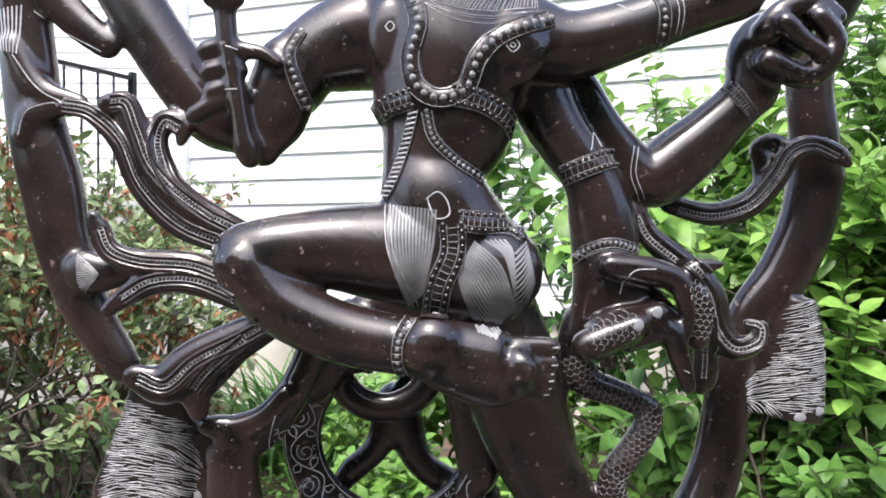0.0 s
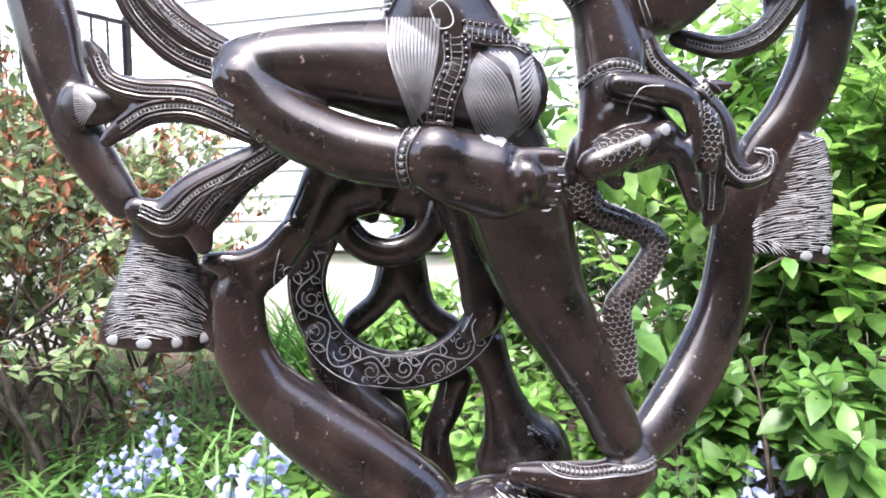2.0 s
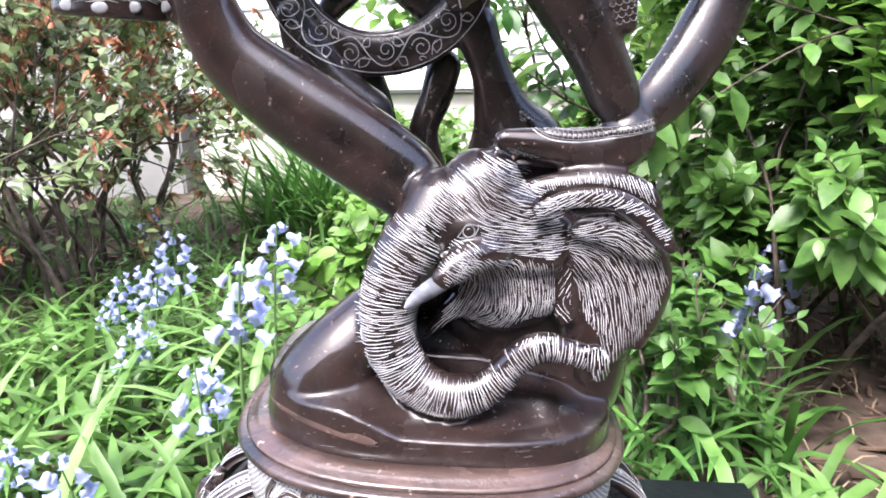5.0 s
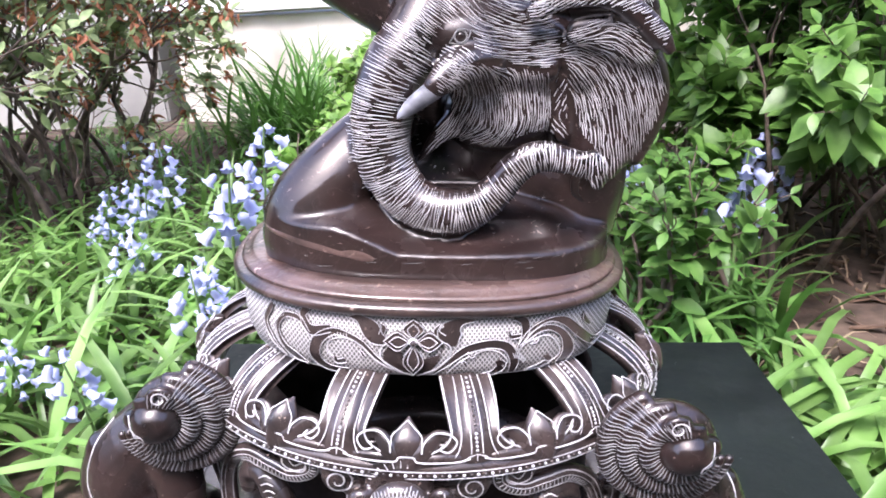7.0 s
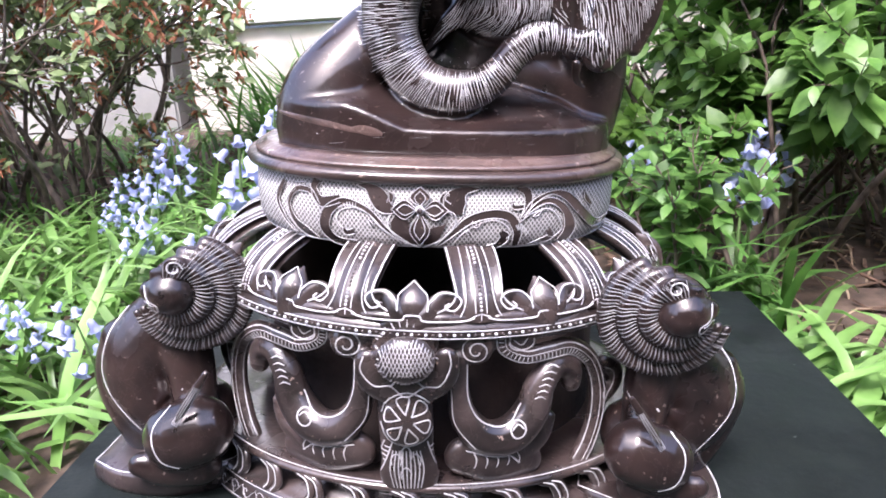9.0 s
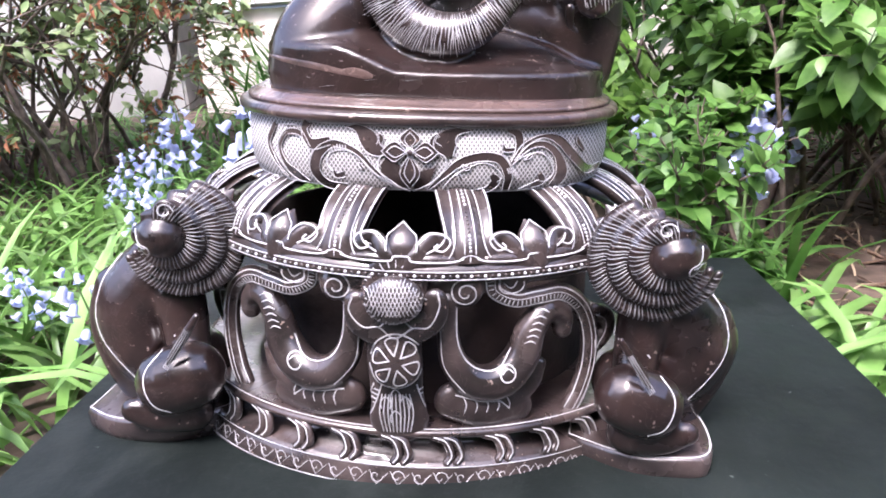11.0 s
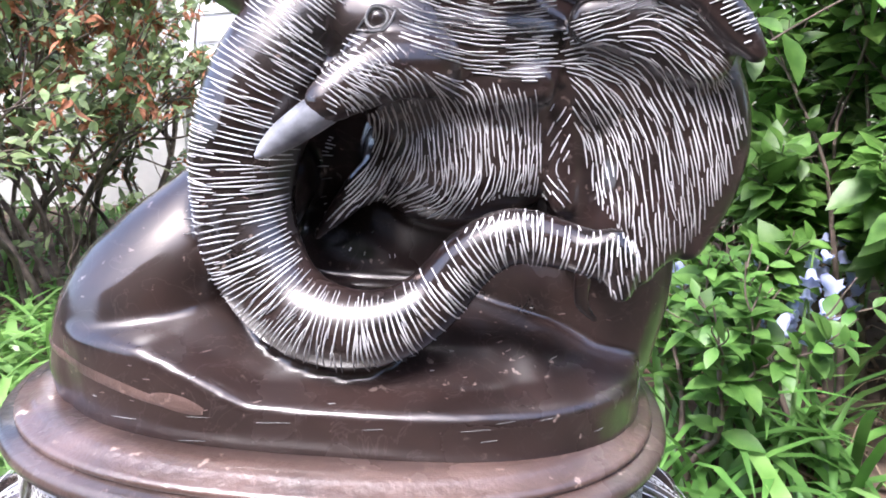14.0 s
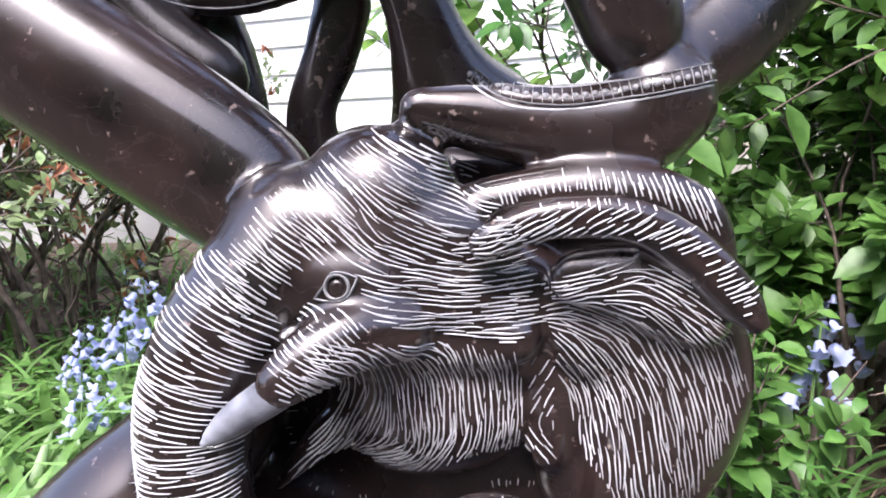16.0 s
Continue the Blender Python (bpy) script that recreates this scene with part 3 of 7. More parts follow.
def leafy_shrub(name, label, stems, spots, lengths, leaf, mat, seed, spread=0.33, low=0.16, wayward=0.2, tip_share=1.0):
    rnd = random.Random(seed)
    ob = thing(name, label, "shrub")
    wv, wf, tips = [], [], []
    for _ in range(stems):
        x, y = spots(rnd)
        grow(wv, wf, tips, (x, y, ground_z(x, y) - 0.02), (rnd.gauss(0, wayward), rnd.gauss(-0.12, wayward), 1), rnd.uniform(*lengths), rnd.uniform(0.004, 0.008), 3, rnd, spread, 5, 2)
    part("branchwork", mesh_of(wv, wf, TWIG), ob, kind="stuff")
    v, f = [], []
    for p, d, r in tips:
        if p[2] < low or rnd.random() > tip_share:
            continue
        a0 = rnd.uniform(0, math.pi)
        for pair in range(3):
            at = p - d * 0.022 * pair
            a0 += math.pi / 2
            side = np.cross(d, (0.3, 0.2, 1))
            side /= np.linalg.norm(side) + 1e-9
            other = np.cross(d, side)
            for s in (-1, 1):
                out = (side * math.cos(a0) + other * math.sin(a0)) * s
                size = leaf * rnd.uniform(0.65, 1.25) * (0.6 + 0.2 * pair)
                w = out + d * (0.75 - 0.25 * pair) + np.array([rnd.gauss(0, 0.12) for _ in range(3)])
                leaf_mesh(v, f, at, w, (rnd.gauss(0, 0.2), -0.35 + rnd.gauss(0, 0.25), 1), size, size * rnd.uniform(0.46, 0.60), 0.22, 0.25)
    part("foliage", mesh_of(v, f, mat), ob, "pointed oval leaves in opposite pairs", kind="stuff")
    return ob


# the low shrub is coloured as shaded, the tall one as sunlit
leafy_shrub("deciduous_shrub", "dense green shrub with pointed oval leaves darkened for shade", 46, lambda r: (r.uniform(0.50, 1.7), r.uniform(1.15, 1.55)), (0.14, 0.48), 0.062, LEAF_SHADED, 31, low=0.36, tip_share=0.9)
leafy_shrub("deciduous_shrub", "tall green shrub with pointed oval leaves lightened as if sunlit", 34, lambda r: (r.uniform(0.36, 1.8), r.uniform(1.25, 1.7)), (0.36, 0.50), 0.064, LEAF_LIT, 36, low=0.64, tip_share=1.0)
leafy_shrub("deciduous_shrub", "deep green shaded shrub behind the bright one", 22, lambda r: (r.uniform(0.45, 1.9), r.uniform(1.65, 2.05)), (0.14, 0.52), 0.055, LEAF_DEEP, 32, low=0.45, tip_share=0.6)
leafy_shrub("young_shrub", "low young bright green shrub behind the statue", 12, lambda r: (r.uniform(-0.12, 0.30), r.uniform(1.3, 1.6)), (0.13, 0.19), 0.050, LEAF, 33, tip_share=0.6)
leafy_shrub("young_shrub", "bright green shrub against the house foundation", 15, lambda r: (r.uniform(-0.32, 0.4), r.uniform(1.9, 2.25)), (0.16, 0.225), 0.052, LEAF, 38, low=0.2, tip_share=0.7)
leafy_shrub("young_shrub", "low mid-green shoots beside the plinth", 4, lambda r: (r.uniform(0.29, 0.35), r.uniform(1.05, 1.2)), (0.10, 0.145), 0.044, LEAF_MID, 34, low=0.18, tip_share=0.34, wayward=0.08, spread=0.22)
leafy_shrub("young_shrub", "bright green shoots leaning over the mulch", 3, lambda r: (r.uniform(0.84, 0.96), r.uniform(1.25, 1.35)), (0.12, 0.16), 0.058, LEAF, 35, low=0.24, tip_share=0.22, wayward=0.1, spread=0.22)
stump_v, stump_f = [], []
rnd = random.Random(77)
for k in range(7):
    x, y = 0.56 + rnd.gauss(0, 0.035), 1.38 + rnd.gauss(0, 0.03)
    tube(stump_v, stump_f, [(x, y, 0.02, 0.022), (x + rnd.gauss(0, 0.02), y, 0.14, 0.018), (x + rnd.gauss(0, 0.05), y + rnd.gauss(0, 0.03), 0.24, 0.013)], 1.0, 8, 4)
tagged(new("shrub_stump", mesh_of(stump_v, stump_f, TWIG)), "gnarled brown base of the shrub's old stems", "stump")

# ---- carving tools ----
from mathutils.bvhtree import BVHTree


class Carving:
    """Closed shapes that are fused into one skin, and ornament laid on its front."""

    def __init__(self):
        self.v, self.f, self.dv, self.df, self.di, self.tree = [], [], [], [], [], None

    def fuse(self, voxel, rounds=4):
        rough = new("rough", mesh_of(self.v, self.f, STONE))
        m = rough.modifiers.new("fuse", "REMESH")
        m.mode, m.voxel_size, m.use_smooth_shade = "VOXEL", voxel, True
        s = rough.modifiers.new("soften", "SMOOTH")
        s.factor, s.iterations = 0.5, rounds
        bpy.context.view_layer.update()
        ready = rough.evaluated_get(bpy.context.evaluated_depsgraph_get())
        me = ready.to_mesh()
        co = np.empty(len(me.vertices) * 3)
        me.vertices.foreach_get("co", co)
        self.v, self.f = co.reshape(-1, 3).tolist(), [tuple(p.vertices) for p in me.polygons]
        ready.to_mesh_clear()
        old = rough.data
        bpy.data.objects.remove(rough)
        bpy.data.meshes.remove(old)
        self.tree = BVHTree.FromPolygons(self.v, self.f)

    def drape(self, pts, step=0.0012):
        """Runs of (place, normal) where a line in x, z meets the front of the skin."""
        p = spline(pts, 6) if len(pts) > 2 else np.array(pts, float)
        gap = np.linalg.norm(np.diff(p, axis=0), axis=1)
        s = np.r_[0, np.cumsum(gap)]
        k = max(2, int(s[-1] / step) + 1)
        at = np.linspace(0, s[-1], k)
        q = np.stack([np.interp(at, s, p[:, 0]), np.interp(at, s, p[:, 1])], 1)
        runs, run, last = [], [], None
        for x, z in q:
            place, normal, _, _ = self.tree.ray_cast(Vector((x, 0.1, z)), Vector((0, 1, 0)))
            if place is None or normal.y > -0.07 or (last is not None and abs(place.y - last) > 0.0042):
                if len(run) > 1:
                    runs.append(run)
                run = []
            if place is not None and normal.y <= -0.07:
                run.append((place, normal))
                last = place.y
            else:
                last = None
        if len(run) > 1:
            runs.append(run)
        return runs

    def pad(self, run, w, high):
        """A raised flat band of stone along a run."""
        base, n = len(self.dv), len(run)
        for i, (p, nor) in enumerate(run):
            side = (run[min(i + 1, n - 1)][0] - run[max(i - 1, 0)][0]).cross(nor)
            side.normalize()
            self.dv += [tuple(p + side * w * a + nor * h) for a, h in ((0.5, -0.0004), (0.44, high), (-0.44, high), (-0.5, -0.0004))]
        for i in range(n - 1):
            a = base + 4 * i
            self.df += [(a + k, a + k + 1, a + k + 5, a + k + 4) for k in range(3)]
            self.di += [0] * 3

    def strip(self, run, w, mat=1, lift=0.00022, taper=False, over=0.0):
        base, n = len(self.dv), len(run)
        run = [(p + nor * over, nor) for p, nor in run] if over else run
        for i, (p, nor) in enumerate(run):
            t = run[min(i + 1, n - 1)][0] - run[max(i - 1, 0)][0]
            side = t.cross(nor)
            if side.length < 1e-9:
                side = Vector((1, 0, 0))
            side.normalize()
            k = w / 2 * (math.sin(math.pi * (i + 0.6) / (n + 0.2)) ** 0.5 if taper else 1)
            self.dv += [tuple(p + side * k + nor * lift * 0.4), tuple(p + nor * lift * 2.2), tuple(p - side * k + nor * lift * 0.4)]
        for i in range(n - 1):
            a = base + 3 * i
            self.df += [(a, a + 1, a + 4, a + 3), (a + 1, a + 2, a + 5, a + 4)]
            self.di += [mat, mat]

    def bead(self, p, nor, r, mat=0):
        v, f = [], []
        ball(v, f, p, (r, r, r), 0, 7, 5)
        base = len(self.dv)
        self.dv += [tuple(q) for q in v]
        self.df += [tuple(base + i for i in g) for g in f]
        self.di += [mat] * len(f)

    def mesh(self, mats):
        n = len(self.v)
        verts = list(self.v) + self.dv
        faces = list(self.f) + [tuple(i + n for i in g) for g in self.df]
        return mesh_of(verts, faces, mats, [0] * len(self.f) + self.di)


NOW = None


def limb(pts, flat=1.0):
    tube(NOW.v, NOW.f, pts, flat, 28 if max(p[3] for p in pts) > 0.011 else 14, 6)


def stump(pts, flat=1.0):
    tube(NOW.v, NOW.f, pts, flat, 28, 6, caps=False)


def blob(centre, radii, turn=0.0):
    ball(NOW.v, NOW.f, centre, radii, turn, 28, 18)


def shifted(pts, off):
    p = spline(pts, 6) if len(pts) > 2 else np.array(pts, float)
    t = np.gradient(p, axis=0)
    t /= np.linalg.norm(t, axis=1)[:, None] + 1e-12
    return p + np.stack([-t[:, 1], t[:, 0]], 1) * off


def line(pts, w=0.0007, mat=1, **more):
    for run in NOW.drape(pts):
        NOW.strip(run, w, mat, **more)


def bead_row(pts, r, gap, mat=0, over=0.0):
    for run in NOW.drape(pts, gap):
        for p, nor in run:
            NOW.bead(p + nor * over, nor, r, mat)


def pad(pts, w, high):
    for run in NOW.drape(pts):
        NOW.pad(run, w, high)


def cross_lines(pts, half, gap, w, slant=0.0, mat=1, over=0.0):
    a, b = shifted(pts, half), shifted(pts, -half)
    s = np.r_[0, np.cumsum(np.linalg.norm(np.diff(a, axis=0), axis=1))]
    for d in np.arange(gap / 2, s[-1] - abs(slant), gap):
        p = [np.interp(d, s, a[:, k]) for k in (0, 1)]
        q = [np.interp(d + slant, s, b[:, k]) for k in (0, 1)]
        line([p, q], w, mat, over=over)


LINE_W = 0.0006


def trim(pts, style, w=0.0):
    k = w or 1.0
    if style == "line":
        line(pts, w or LINE_W)
    elif style == "pair":
        for o in (-0.0013, 0.0013):
            line(shifted(pts, o), w or 0.0005)
    elif style == "rope":
        pad(pts, 0.0032 * k, 0.0006 * k)
        for o in (-0.0013, 0.0013):
            line(shifted(pts, o * k), 0.0005, 5, over=0.0006 * k)
        cross_lines(pts, 0.0012 * k, 0.0015 * k, 0.0005 * k, 0.0010 * k, over=0.0006 * k)
    elif style == "beads":
        pad(pts, 0.0050 * k, 0.0006 * k)
        for o in (-0.0020, 0.0020):
            line(shifted(pts, o * k), 0.0005, 5, over=0.0006 * k)
        bead_row(pts, 0.00105 * k, 0.0023 * k, 6, over=0.0001 * k)
        cross_lines(shifted(pts, 0.0), 0.0018 * k, 0.0023 * k, 0.00028, mat=6, over=0.0006 * k)
    elif style == "band":
        pad(pts, 0.0092 * k, 0.0007 * k)
        for o in (-0.0040, -0.0017, 0.0017, 0.0040):
            line(shifted(pts, o * k), 0.0005, 5, over=0.0007 * k)
        cross_lines(pts, 0.0014 * k, 0.0022 * k, 0.00045, mat=6, over=0.0007 * k)
        for o in (-0.0029, 0.0029):
            bead_row(shifted(pts, o * k), 0.0010 * k, 0.0023 * k, over=0.0007 * k)
            cross_lines(shifted(pts, o * k), 0.0008 * k, 0.0023 * k, 0.0003, mat=6, over=0.0007 * k)
    elif style == "fold":
        for o in (-0.0036, 0.0032):
            pad(shifted(pts, o), 0.0022, 0.0010)
        line(shifted(pts, -0.0020), 0.0004)
        line(shifted(pts, 0.0004), 0.0004)
        bead_row(shifted(pts, -0.0008), 0.0008, 0.0021)
        cross_lines(shifted(pts, -0.0008), 0.0009, 0.0021, 0.0004)
        line(shifted(pts, 0.0044), 0.0004)
    elif style == "seam":
        line(pts, w, 2, taper=True)


def comb(a, b, n, w, mat=1):
    """Lines that pass over from the line a to the line b."""
    p, q = spline(a, 8) if len(a) > 2 else np.array(a, float), spline(b, 8) if len(b) > 2 else np.array(b, float)
    for k in range(n):
        t = (k + 0.5) / n
        line(p * (1 - t) + q * t, w * (1.9 if mat == 5 else 1.5), mat)


def rungs(a, b, n, w):
    """Short lines from a to b all along them."""
    p, q = spline(a, 8), spline(b, 8)
    for k in range(n * 2):
        t = (k + random.uniform(0.2, 0.8)) / (n * 2) * (len(p) - 1)
        u = np.array([np.interp(t, range(len(p)), p[:, j]) for j in (0, 1)])
        v = np.array([np.interp(t + 0.5, range(len(q)), q[:, j]) for j in (0, 1)])
        line([u, v], w * 0.75, 5, taper=True)


def inside(x, z, poly):
    hit = False
    for (x0, z0), (x1, z1) in zip(poly, poly[1:] + poly[:1]):
        if (z0 > z) != (z1 > z) and x < (x1 - x0) * (z - z0) / (z1 - z0) + x0:
            hit = not hit
    return hit


CLEAR = []


def hair(region, guides, gap, length):
    """Engraved strokes that fill a region and follow the guides' directions (x, z, degrees)."""
    g = np.array(guides, float)
    a2 = np.radians(g[:, 2] * 2)
    si, co = np.sin(a2), np.cos(a2)
    xs, zs = [p[0] for p in region], [p[1] for p in region]
    cells = {}

    def flow(x, z):
        w = 1 / ((g[:, 0] - x) ** 2 + (g[:, 1] - z) ** 2 + 2e-6) ** 1.3
        return 0.5 * math.atan2((w * si).sum(), (w * co).sum())

    area = (max(xs) - min(xs)) * (max(zs) - min(zs))
    for _ in range(int(area / (gap * length) * 34)):
        x, z = random.uniform(min(xs), max(xs)), random.uniform(min(zs), max(zs))
        if not inside(x, z, region) or any(math.hypot(x - p, z - q) < r for p, q, r in CLEAR):
            continue
        ang = flow(x, z) + random.gauss(0, 0.035)
        c, s = math.cos(ang), math.sin(ang)
        ci, cj = int(x / length), int(z / length)
        if any(abs((px - x) * c + (pz - z) * s) < length * 0.72 and abs((pz - z) * c - (px - x) * s) < gap * 1.12 for i in (-1, 0, 1) for j in (-1, 0, 1) for px, pz in cells.get((ci + i, cj + j), ())):
            continue
        cells.setdefault((ci, cj), []).append((x, z))
        h, tip, bend = length * random.uniform(0.40, 0.78), ang - flow(x, z), random.gauss(0, 0.05)
        ends = []
        for way in (-1, 1):
            p, q, arm = x, z, []
            d = ang
            for k in range(3):
                p, q = p + way * math.cos(d) * h / 3, q + way * math.sin(d) * h / 3
                e = flow(p, q) + tip + bend * (k + 1) * way
                d = e if math.cos(e - d) > 0 else e + math.pi
                if k and not inside(p, q, region):
                    break
                arm.append((p, q))
            ends.append(arm)
        line(ends[0][::-1] + [(x, z)] + ends[1], random.uniform(0.00034, 0.00060), taper=True)


def vine(pts, width, w=0.0006):
    p = spline(pts, 6)
    s = np.r_[0, np.cumsum(np.linalg.norm(np.diff(p, axis=0), axis=1))]
    t = np.gradient(p, axis=0)
    t /= np.linalg.norm(t, axis=1)[:, None]

    def spot(d, o):
        q = np.array([np.interp(d, s, p[:, k]) for k in (0, 1)])
        u = np.array([np.interp(d, s, t[:, k]) for k in (0, 1)])
        return q + np.array((-u[1], u[0])) * o

    period = width * 2.1
    line([spot(d, width * 0.36 * math.sin(2 * math.pi * d / period)) for d in np.arange(0, s[-1], period / 16)], w * 1.3)
    d, side = period * 0.25, 1
    while d < s[-1] - period * 0.3:
        # a curl that leaves the stem and rolls up under its crest, with a leaf on each side
        r = width * 0.30
        line([spot(d + period * 0.02 + r * (1 - k / 26) * math.cos(2.6 - k * 0.46), side * (-width * 0.10 + r * (1 - k / 26) * math.sin(2.6 - k * 0.46))) for k in range(20)], w)
        for a, b in ((0.16, 0.34), (-0.20, 0.30)):
            line([spot(d + period * a, side * width * 0.16), spot(d + period * (a * 1.25), side * width * (b + 0.06)), spot(d + period * (a * 1.7), side * width * 0.44)], w)
            line([spot(d + period * a, side * width * 0.16), spot(d + period * (a * 1.7), side * width * 0.20), spot(d + period * (a * 1.7), side * width * 0.44)], w)
        line([spot(d + period * 0.10, -side * width * 0.42), spot(d + period * 0.16, -side * width * 0.20), spot(d + period * 0.24, -side * width * 0.12)], w)
        line([spot(d - period * 0.04, -side * width * 0.44), spot(d - period * 0.07, -side * width * 0.36), spot(d - period * 0.02, -side * width * 0.33), spot(d + period * 0.02, -side * width * 0.42)], w)
        d, side = d + period / 2, -side


def scales(pts, half):
    p = spline(pts, 8)
    s = np.r_[0, np.cumsum(np.linalg.norm(np.diff(p, axis=0), axis=1))]
    row = 0
    for d in np.arange(0, s[-1], 0.0030):
        c = [np.interp(d, s, p[:, k]) for k in (0, 1)]
        e = [np.interp(d + 0.001, s, p[:, k]) for k in (0, 1)]
        u = np.subtract(e, c)
        u /= np.linalg.norm(u) + 1e-12
        v = np.array((-u[1], u[0]))
        for k in range(-3, 4):
            o = (k + 0.5 * (row % 2)) * 0.0034
            if abs(o) < half:
                m = np.array(c) + v * o
                line([m + u * 0.0021 * math.sin(a) * 0.9 + v * 0.0017 * math.cos(a) for a in np.linspace(0, math.pi, 5)], 0.00038, 6)
        row += 1


def nicks(count, x0, x1, z0, z1, length, tilt, w, mats):
    """Small chips and scuffs scattered over the front."""
    for _ in range(count):
        x, z, a = random.uniform(x0, x1), random.uniform(z0, z1), random.gauss(0, tilt)
        h = length * random.uniform(0.3, 1.0) / 2
        for run in NOW.drape([(x - h * math.cos(a), z - h * math.sin(a)), (x + h * math.cos(a), z + h * math.sin(a))], 0.0006):
            NOW.strip(run, w * random.uniform(0.5, 1.3), random.choice(mats), lift=0.00008, taper=True)


def nail(at, rx, rz, mat=3):
    place, normal, _, _ = NOW.tree.ray_cast(Vector((at[0], 0.1, at[1])), Vector((0, 1, 0)))
    if place is None:
        return
    v, f = [], []
    ball(v, f, place, (rx * 0.5, 0.0007, rz * 0.5), 0, 12, 6)
    base = len(NOW.dv)
    NOW.dv += [tuple(q) for q in v]
    NOW.df += [tuple(base + i for i in g) for g in f]
    NOW.di += [mat] * len(f)


def eye(at, r):
    x, z = at
    nail(at, 1.3 * r, 1.3 * r, 0)
    line([(x + r * math.cos(a), z + r * math.sin(a)) for a in np.linspace(0, 2 * math.pi, 15)], 0.0009, 6, lift=0.0006)
    line([(x - 1.9 * r, z - 0.9 * r), (x - 1.1 * r, z + 0.1 * r), (x - 0.4 * r, z + 1.15 * r), (x + 0.7 * r, z + 1.1 * r), (x + 1.7 * r, z + 0.7 * r)], 0.0006, 5, lift=0.0004)
    line([(x - 1.9 * r, z - 0.9 * r), (x - 0.6 * r, z - 1.15 * r), (x + 0.7 * r, z - 1.0 * r), (x + 1.4 * r, z + 0.0 * r), (x + 1.7 * r, z + 0.7 * r)], 0.0006, 5, lift=0.0004)

# ---- plinth and pedestal ----
plinth = thing("plinth", "low black slate plinth under the stone pedestal", "plinth")
SETTLED = Matrix.Translation((-0.011, 0.428, 0.318)) @ Matrix.Rotation(radians(2.4), 4, "Y") @ Matrix.Rotation(radians(-2), 4, "Z") @ Matrix.Translation((0.011, -0.428, -0.318))
part("block", box(-0.252 + 0.004, -0.02, -0.03, 0.281 - 0.004, 0.672 - 0.004, 0.3138, 0.003, SLATE), plinth, at=SETTLED)
part("slab", box(-0.252, -0.024, 0.3140, 0.281, 0.672, 0.318, 0.0015, SLATE), plinth, at=SETTLED)

pedestal = thing("pedestal", "carved dark stone pedestal with openwork arches and two lions", "pedestal")
PX, PY = -0.011, 0.428
LEANING = Matrix.Translation((PX, PY, 0.47)) @ Matrix.Rotation(radians(4.7), 4, "Y") @ Matrix.Translation((-PX, -PY, -0.47))


def turned(name, me, label=""):
    """A part of the pedestal's rings, which settle a little towards one side."""
    return part(name, me, pedestal, label, LEANING)

HATCH = material("crosshatched_stone", (0.05, 0.042, 0.04), 0.55, (0.08, 0.07, 0.065), 60, 3)
hn, hl = HATCH.node_tree.nodes, HATCH.node_tree.links
tc = hn.new("ShaderNodeTexCoord")
waves = []
for turn in (35, -35):
    mp = hn.new("ShaderNodeMapping")
    mp.inputs["Rotation"].default_value = (0, radians(turn), 0)
    wv = hn.new("ShaderNodeTexWave")
    wv.inputs["Scale"].default_value, wv.inputs["Distortion"].default_value, wv.inputs["Detail Scale"].default_value = 165, 0.5, 0.3
    hl.new(tc.outputs["Object"], mp.inputs["Vector"])
    hl.new(mp.outputs[0], wv.inputs["Vector"])
    waves.append(wv)
most = hn.new("ShaderNodeMath")
most.operation = "MAXIMUM"
hl.new(waves[0].outputs["Fac"], most.inputs[0])
hl.new(waves[1].outputs["Fac"], most.inputs[1])
cut = hn.new("ShaderNodeValToRGB")
cut.color_ramp.elements[0].position, cut.color_ramp.elements[1].position = 0.74, 0.97
hl.new(most.outputs[0], cut.inputs["Fac"])
mixed = hn.new("ShaderNodeMixRGB")
mixed.inputs["Color1"].default_value, mixed.inputs["Color2"].default_value = (0.13, 0.125, 0.12, 1), (0.62, 0.615, 0.61, 1)
hl.new(cut.outputs["Color"], mixed.inputs["Fac"])
hl.new(mixed.outputs["Color"], hn["Principled BSDF"].inputs["Base Color"])


def ring(rows, mat, power=2.0, n=128):
    """A ring turned on an oval from rows of (rx, ry, z), closed back on itself."""
    rows = rows + rows[:1]
    return loft([oval(PX, PY, rx, ry, z, power, n) for rx, ry, z in rows], mat, False)


turned("lip", ring([(0.1105, 0.0985, 0.5055), (0.1142, 0.1015, 0.5065), (0.1150, 0.1022, 0.5088), (0.1143, 0.1015, 0.5108), (0.1128, 0.1000, 0.5117), (0.1096, 0.0968, 0.5122), (0.1020, 0.088, 0.5122), (0.1020, 0.088, 0.5055)], LIP, 2.5), "dark rounded lip with reddish wear")
turned("rim", ring([(0.1096, 0.0966, 0.51235), (0.1101, 0.0971, 0.5132), (0.1098, 0.0968, 0.5142), (0.1085, 0.0955, 0.5150), (0.1062, 0.0932, 0.5154), (0.1045, 0.0915, 0.5168), (0.1030, 0.0900, 0.5176), (0.092, 0.080, 0.5176), (0.092, 0.080, 0.51235)], RED, 2.5), "worn reddish rim")
turned("seat", loft([oval(PX, PY, 0.097, 0.085, 0.5140, 2.5, 48), oval(PX, PY, 0.097, 0.085, 0.5150, 2.5, 48)], DULL))
turned("band", ring([(0.1040, 0.0935, 0.4708), (0.1062, 0.0957, 0.4722), (0.1085, 0.0977, 0.4780), (0.1095, 0.0985, 0.4860), (0.1093, 0.0983, 0.5054), (0.098, 0.087, 0.5054), (0.098, 0.087, 0.4708)], HATCH, 2.5), "crosshatched grey band with dark scrolls")

